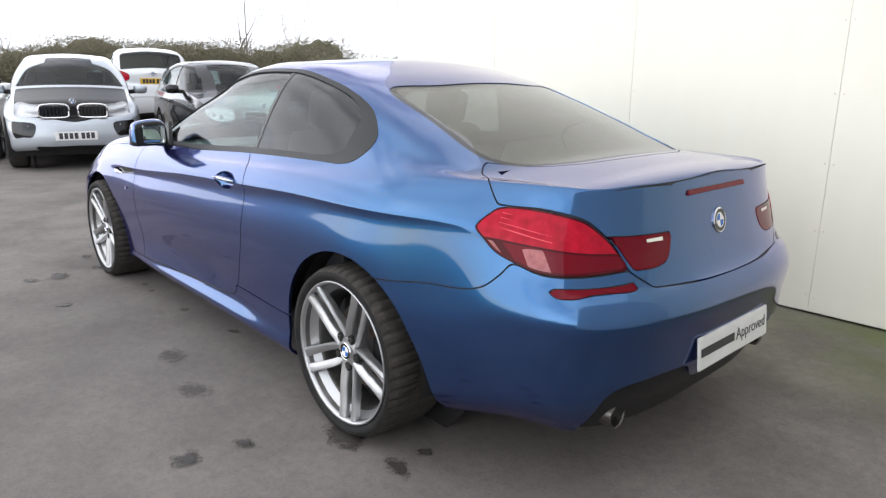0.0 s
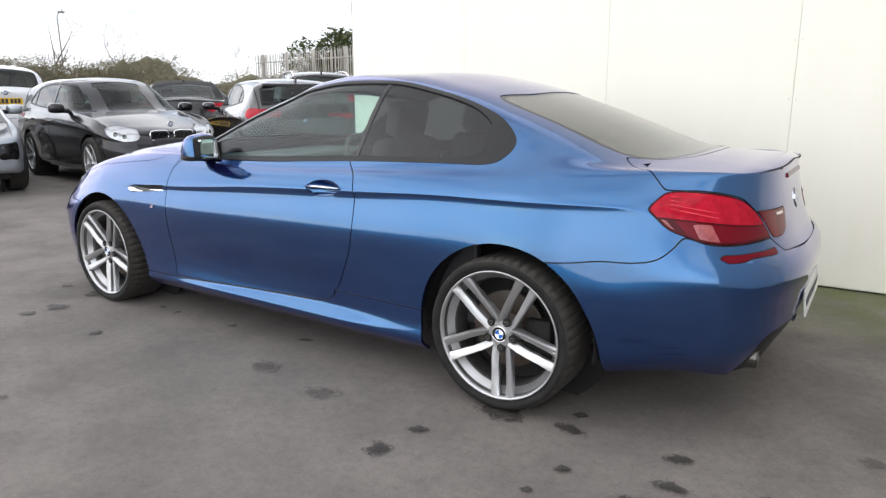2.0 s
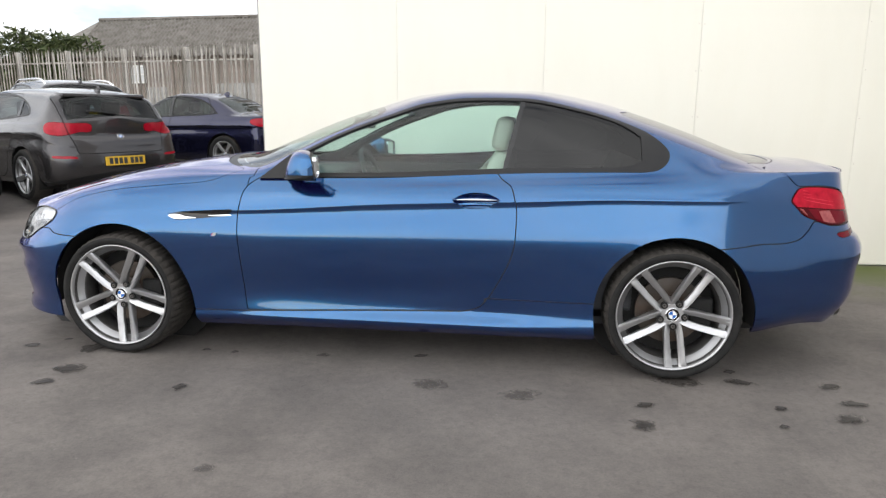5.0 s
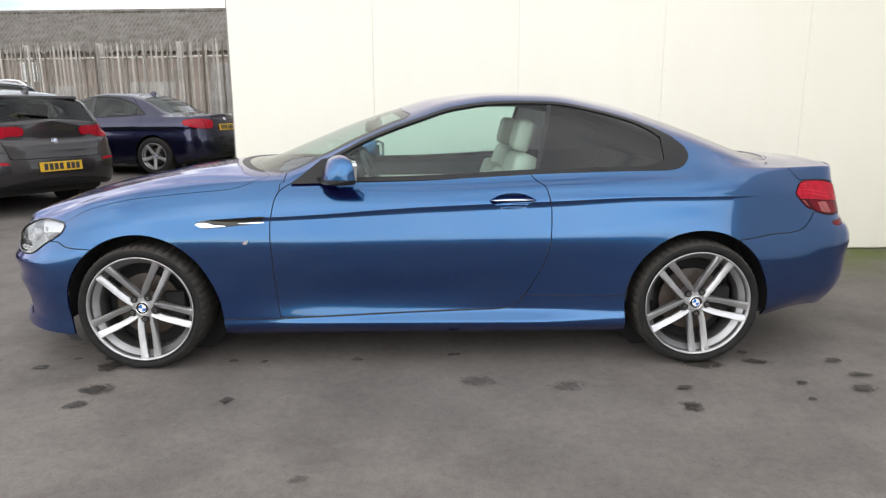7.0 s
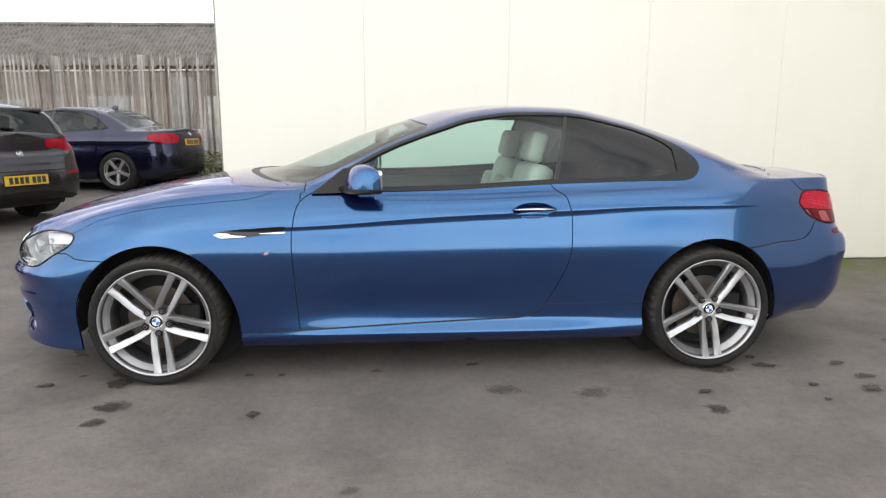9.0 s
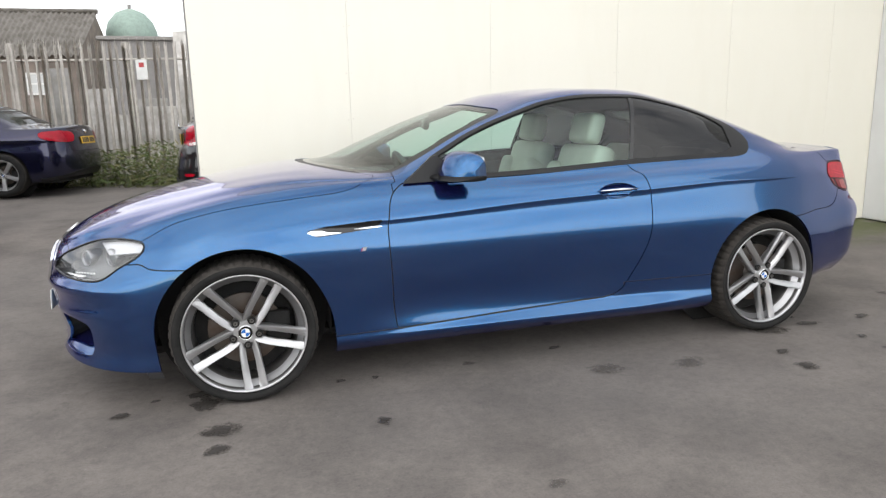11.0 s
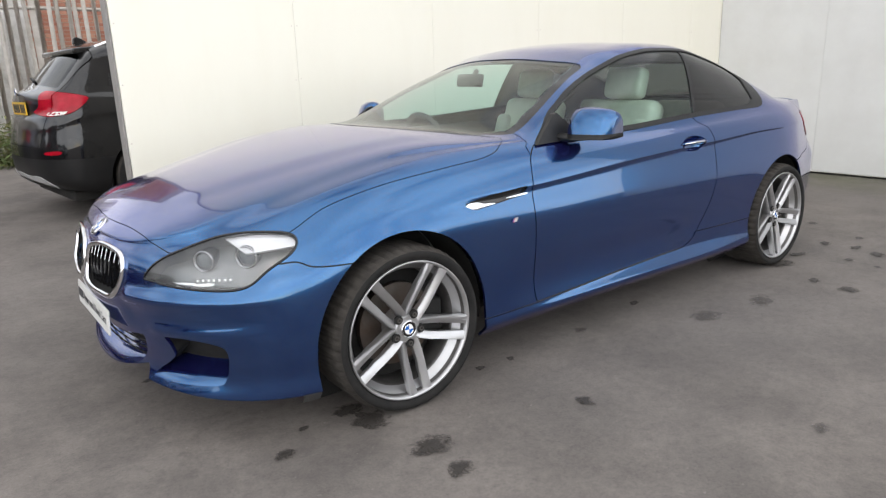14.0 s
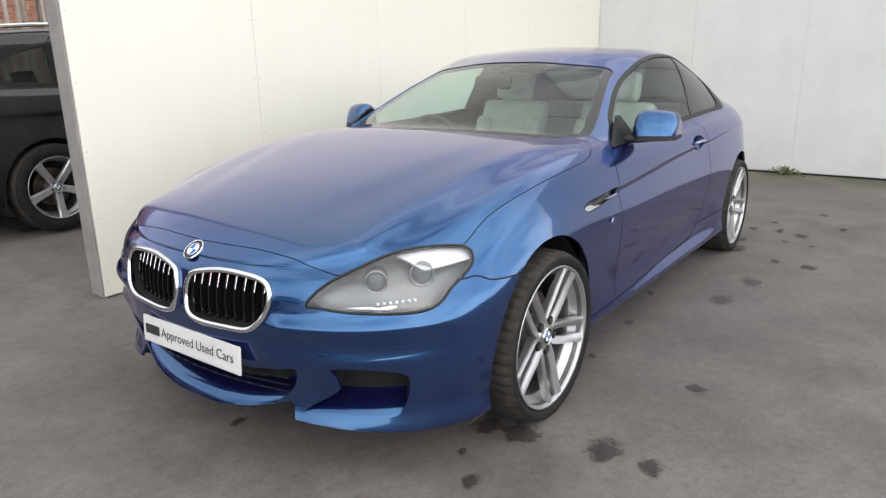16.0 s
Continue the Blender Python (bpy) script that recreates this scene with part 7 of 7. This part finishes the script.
sal_args = dict(gate=(1.66, .62, .64), sheet=saloon_sheet, L=4.53, W=1.82, wb=2.76, screen=(-.95, -.20), back=(1.58, 1.0), lamps_f=hatch_args["lamps_f"], lamps_r=[(.50, .80), (.50, .92), (.75, .95), (.95, .95), (1.20, .93), (1.22, .85), (1.0, .80), (.7, .78)], wheel_r=.32, rim_r=.225, doors=SAL_DOORS)
car("saloon_car", "dark navy saloon parked by the fence, tail out", paint=NAVY, at=tail_at(-3.66, 8.10, 170, 4.53), heading=170, glass_poly=SAL_GLASS, rear_plate=.80, front_plate=.46, **sal_args)
car("convertible", "black convertible with its black fabric roof closed", paint=BLACK_PAINT, at=tail_at(-8.7, 4.9, 143, 4.53), heading=143, glass_poly=[(-.95, .96), (-.95, .96), (-.5, 1.2), (-.15, 1.30), (.3, 1.30), (.7, 1.22), (.85, 1.06), (.5, .99)], rear_plate=.62, front_plate=.46, roof=(1.0, -.3, 1.6), **sal_args)
car("saloon_car", "black saloon parked among the far row", paint=BLACK_PAINT, at=(-11.4, 7.0), heading=-12, glass_poly=SAL_GLASS, rear_plate=.80, front_plate=.46, **sal_args)
SUV_TOP = [(0, .80), (.03, .88), (.10, .97), (.20, 1.04), (.25, 1.08), (.27, 1.10), (.37, 1.42), (.43, 1.54), (.52, 1.60), (.70, 1.60), (.86, 1.55), (.905, 1.51), (.92, 1.48), (.97, 1.16), (1.0, 1.02)]
SUV_GLASS = [(-1.0, 1.06), (-1.0, 1.06), (-.6, 1.33), (-.3, 1.47), (.25, 1.52), (.9, 1.49), (1.35, 1.40), (1.55, 1.28), (1.58, 1.17), (1.5, 1.14), (.5, 1.10)]
SUV_DOORS = [[(-1.0, 1.05), (-1.0, 1.05), (-1.05, .7), (-.95, .42), (-.95, .42), (.15, .42), (.15, .42), (.2, .7), (.17, 1.54), (.17, 1.54), (-.35, 1.50)], [(.17, 1.54), (.17, 1.54), (.205, .7), (.155, .42), (.155, .42), (.75, .42), (.92, .7), (1.05, .85), (1.16, 1.1), (1.12, 1.45), (.9, 1.52)]]
suv_sheet = car_sheet(4.48, 1.80, 1.60, 2.76, SUV_TOP, (1.04, 1.12), .78, .90, (.60, 2.4), (.42, 2.6), HATCH_CANT, .25)
suv_args = dict(gate=(1.80, .66, .66), sheet=suv_sheet, L=4.48, W=1.80, wb=2.76, glass_poly=SUV_GLASS, screen=(-1.0, -.30), back=(2.08, 1.82), lamps_f=[(.55, .76), (.62, .86), (.85, .90), (1.10, .92), (1.16, .88), (1.05, .80), (.8, .74)], lamps_r=[(.58, 1.0), (.60, 1.08), (.75, 1.13), (.98, 1.15), (1.13, 1.10), (1.08, 1.0), (.95, .95), (.75, .95), (.65, .96)], wheel_r=.345, rim_r=.245, doors=SUV_DOORS)
XS_TOP = SUV_TOP[:10] + [(.83, 1.56), (.865, 1.53), (.878, 1.505), (.955, 1.165), (.985, 1.10), (1.0, .98)]
xs_sheet = car_sheet(4.48, 1.80, 1.60, 2.76, XS_TOP, (1.04, 1.12), .78, .92, (.60, 2.4), (.42, 2.6), HATCH_CANT, .25)
xs_args = dict(suv_args, sheet=xs_sheet, back=(2.02, 1.72), gate=(1.66, .66, .66), lamps_r=[(.50, .95), (.62, 1.0), (.67, 1.12), (.90, 1.12), (1.18, 1.09), (1.27, 1.05), (1.14, .95), (.90, .92), (.70, .92)])
SKID = worn("silver_skid_plate", (0.42, 0.42, 0.42), (0.34, 0.34, 0.34), 0.5, 12)
REV_WHITE = material("reversing_lens", (0.75, 0.73, 0.70), 0.15)
car("compact_suv", "black compact suv with silver roof rails parked behind the white wall", paint=BLACK_PAINT, at=(.137, 4.55), heading=5, rear_plate=.98, front_plate=.6, rails=True, cladding=.56, spoiler=(1.72, 1.50), tail_patches=(("reversing_lamp", [(.80, .925), (.80, .95), (1.0, .955), (1.08, .955), (1.02, .93)], REV_WHITE), ("skid_plate", [(-.1, .27), (-.1, .40), (.3, .40), (.55, .40), (.78, .30), (.6, .27)], SKID), ("rear_reflector", [(.72, .60), (.72, .63), (.95, .63), (.95, .60)], RED_BG)), **xs_args)
car("suv", "white suv parked tail out with a yellow plate", paint=WHITE_PAINT, at=tail_at(-11.3, 2.95, 166, 4.48), heading=166, tall=1.1, rear_plate=.95, front_plate=.6, **suv_args)
car("estate_car", "dark grey estate car with roof rails near the fence", paint=DARK_GREY, at=(-8.6, 8.2), heading=143, rear_plate=.95, front_plate=.6, rails=True, **suv_args)
I_TOP = [(0, .64), (.015, .76), (.05, .86), (.10, .92), (.16, .985), (.19, 1.02), (.33, 1.34), (.42, 1.45), (.52, 1.50), (.70, 1.49), (.86, 1.43), (.93, 1.36), (.95, 1.32), (.985, 1.06), (1.0, .98)]
I_GLASS = [(-1.05, .98), (-1.05, .98), (-.6, 1.25), (-.2, 1.39), (.3, 1.42), (.8, 1.39), (1.3, 1.31), (1.5, 1.18), (1.45, 1.09), (.8, 1.06), (.5, .96)]
city_sheet = car_sheet(4.0, 1.775, 1.52, 2.57, I_TOP, (.95, 1.04), .66, .90, (.50, 2.9), (.42, 2.6), HATCH_CANT, .20)
car("city_car", "silver and black compact electric car facing the coupe", sheet=city_sheet, L=4.0, W=1.775, wb=2.57, paint=SILVER_PAINT, at=nose_at(-6.94, 0.31, -14, 4.0), heading=-14, tall=1.08, glass_poly=I_GLASS, screen=(-1.15, -.40), back=(1.90, 1.68), lamps_f=[(.50, .69), (.47, .80), (.75, .83), (.98, .85), (1.02, .80), (.92, .70), (.7, .67)], lamps_r=suv_args["lamps_r"], rear_plate=.8, front_plate=.43, wheel_r=.35, rim_r=.25, doors=SUV_DOORS[:1], hood=SATIN_BLACK, hood_from=.035, grille_up=(.31, .43), grille_size=1.40, rings=((-1.93, -.62, .53, .062),), patches=([(.56, .43), (.54, .58), (.80, .61), (.95, .60), (.90, .42), (.72, .42)], [(-.1, .22), (-.1, .30), (.3, .30), (.55, .30), (.50, .22), (.2, .22)]))
car("hatchback", "white hatchback parked in the far row", paint=WHITE_PAINT, at=nose_at(-8.6, -1.25, -14, 4.33), heading=-14, tall=1.08, rear_plate=.52, front_plate=.46, **hatch_args)
car("hatchback", "white hatchback standing beyond the grey car", paint=WHITE_PAINT, at=(-14.5, 6.0), heading=-14, rear_plate=.52, front_plate=.46, **hatch_args)
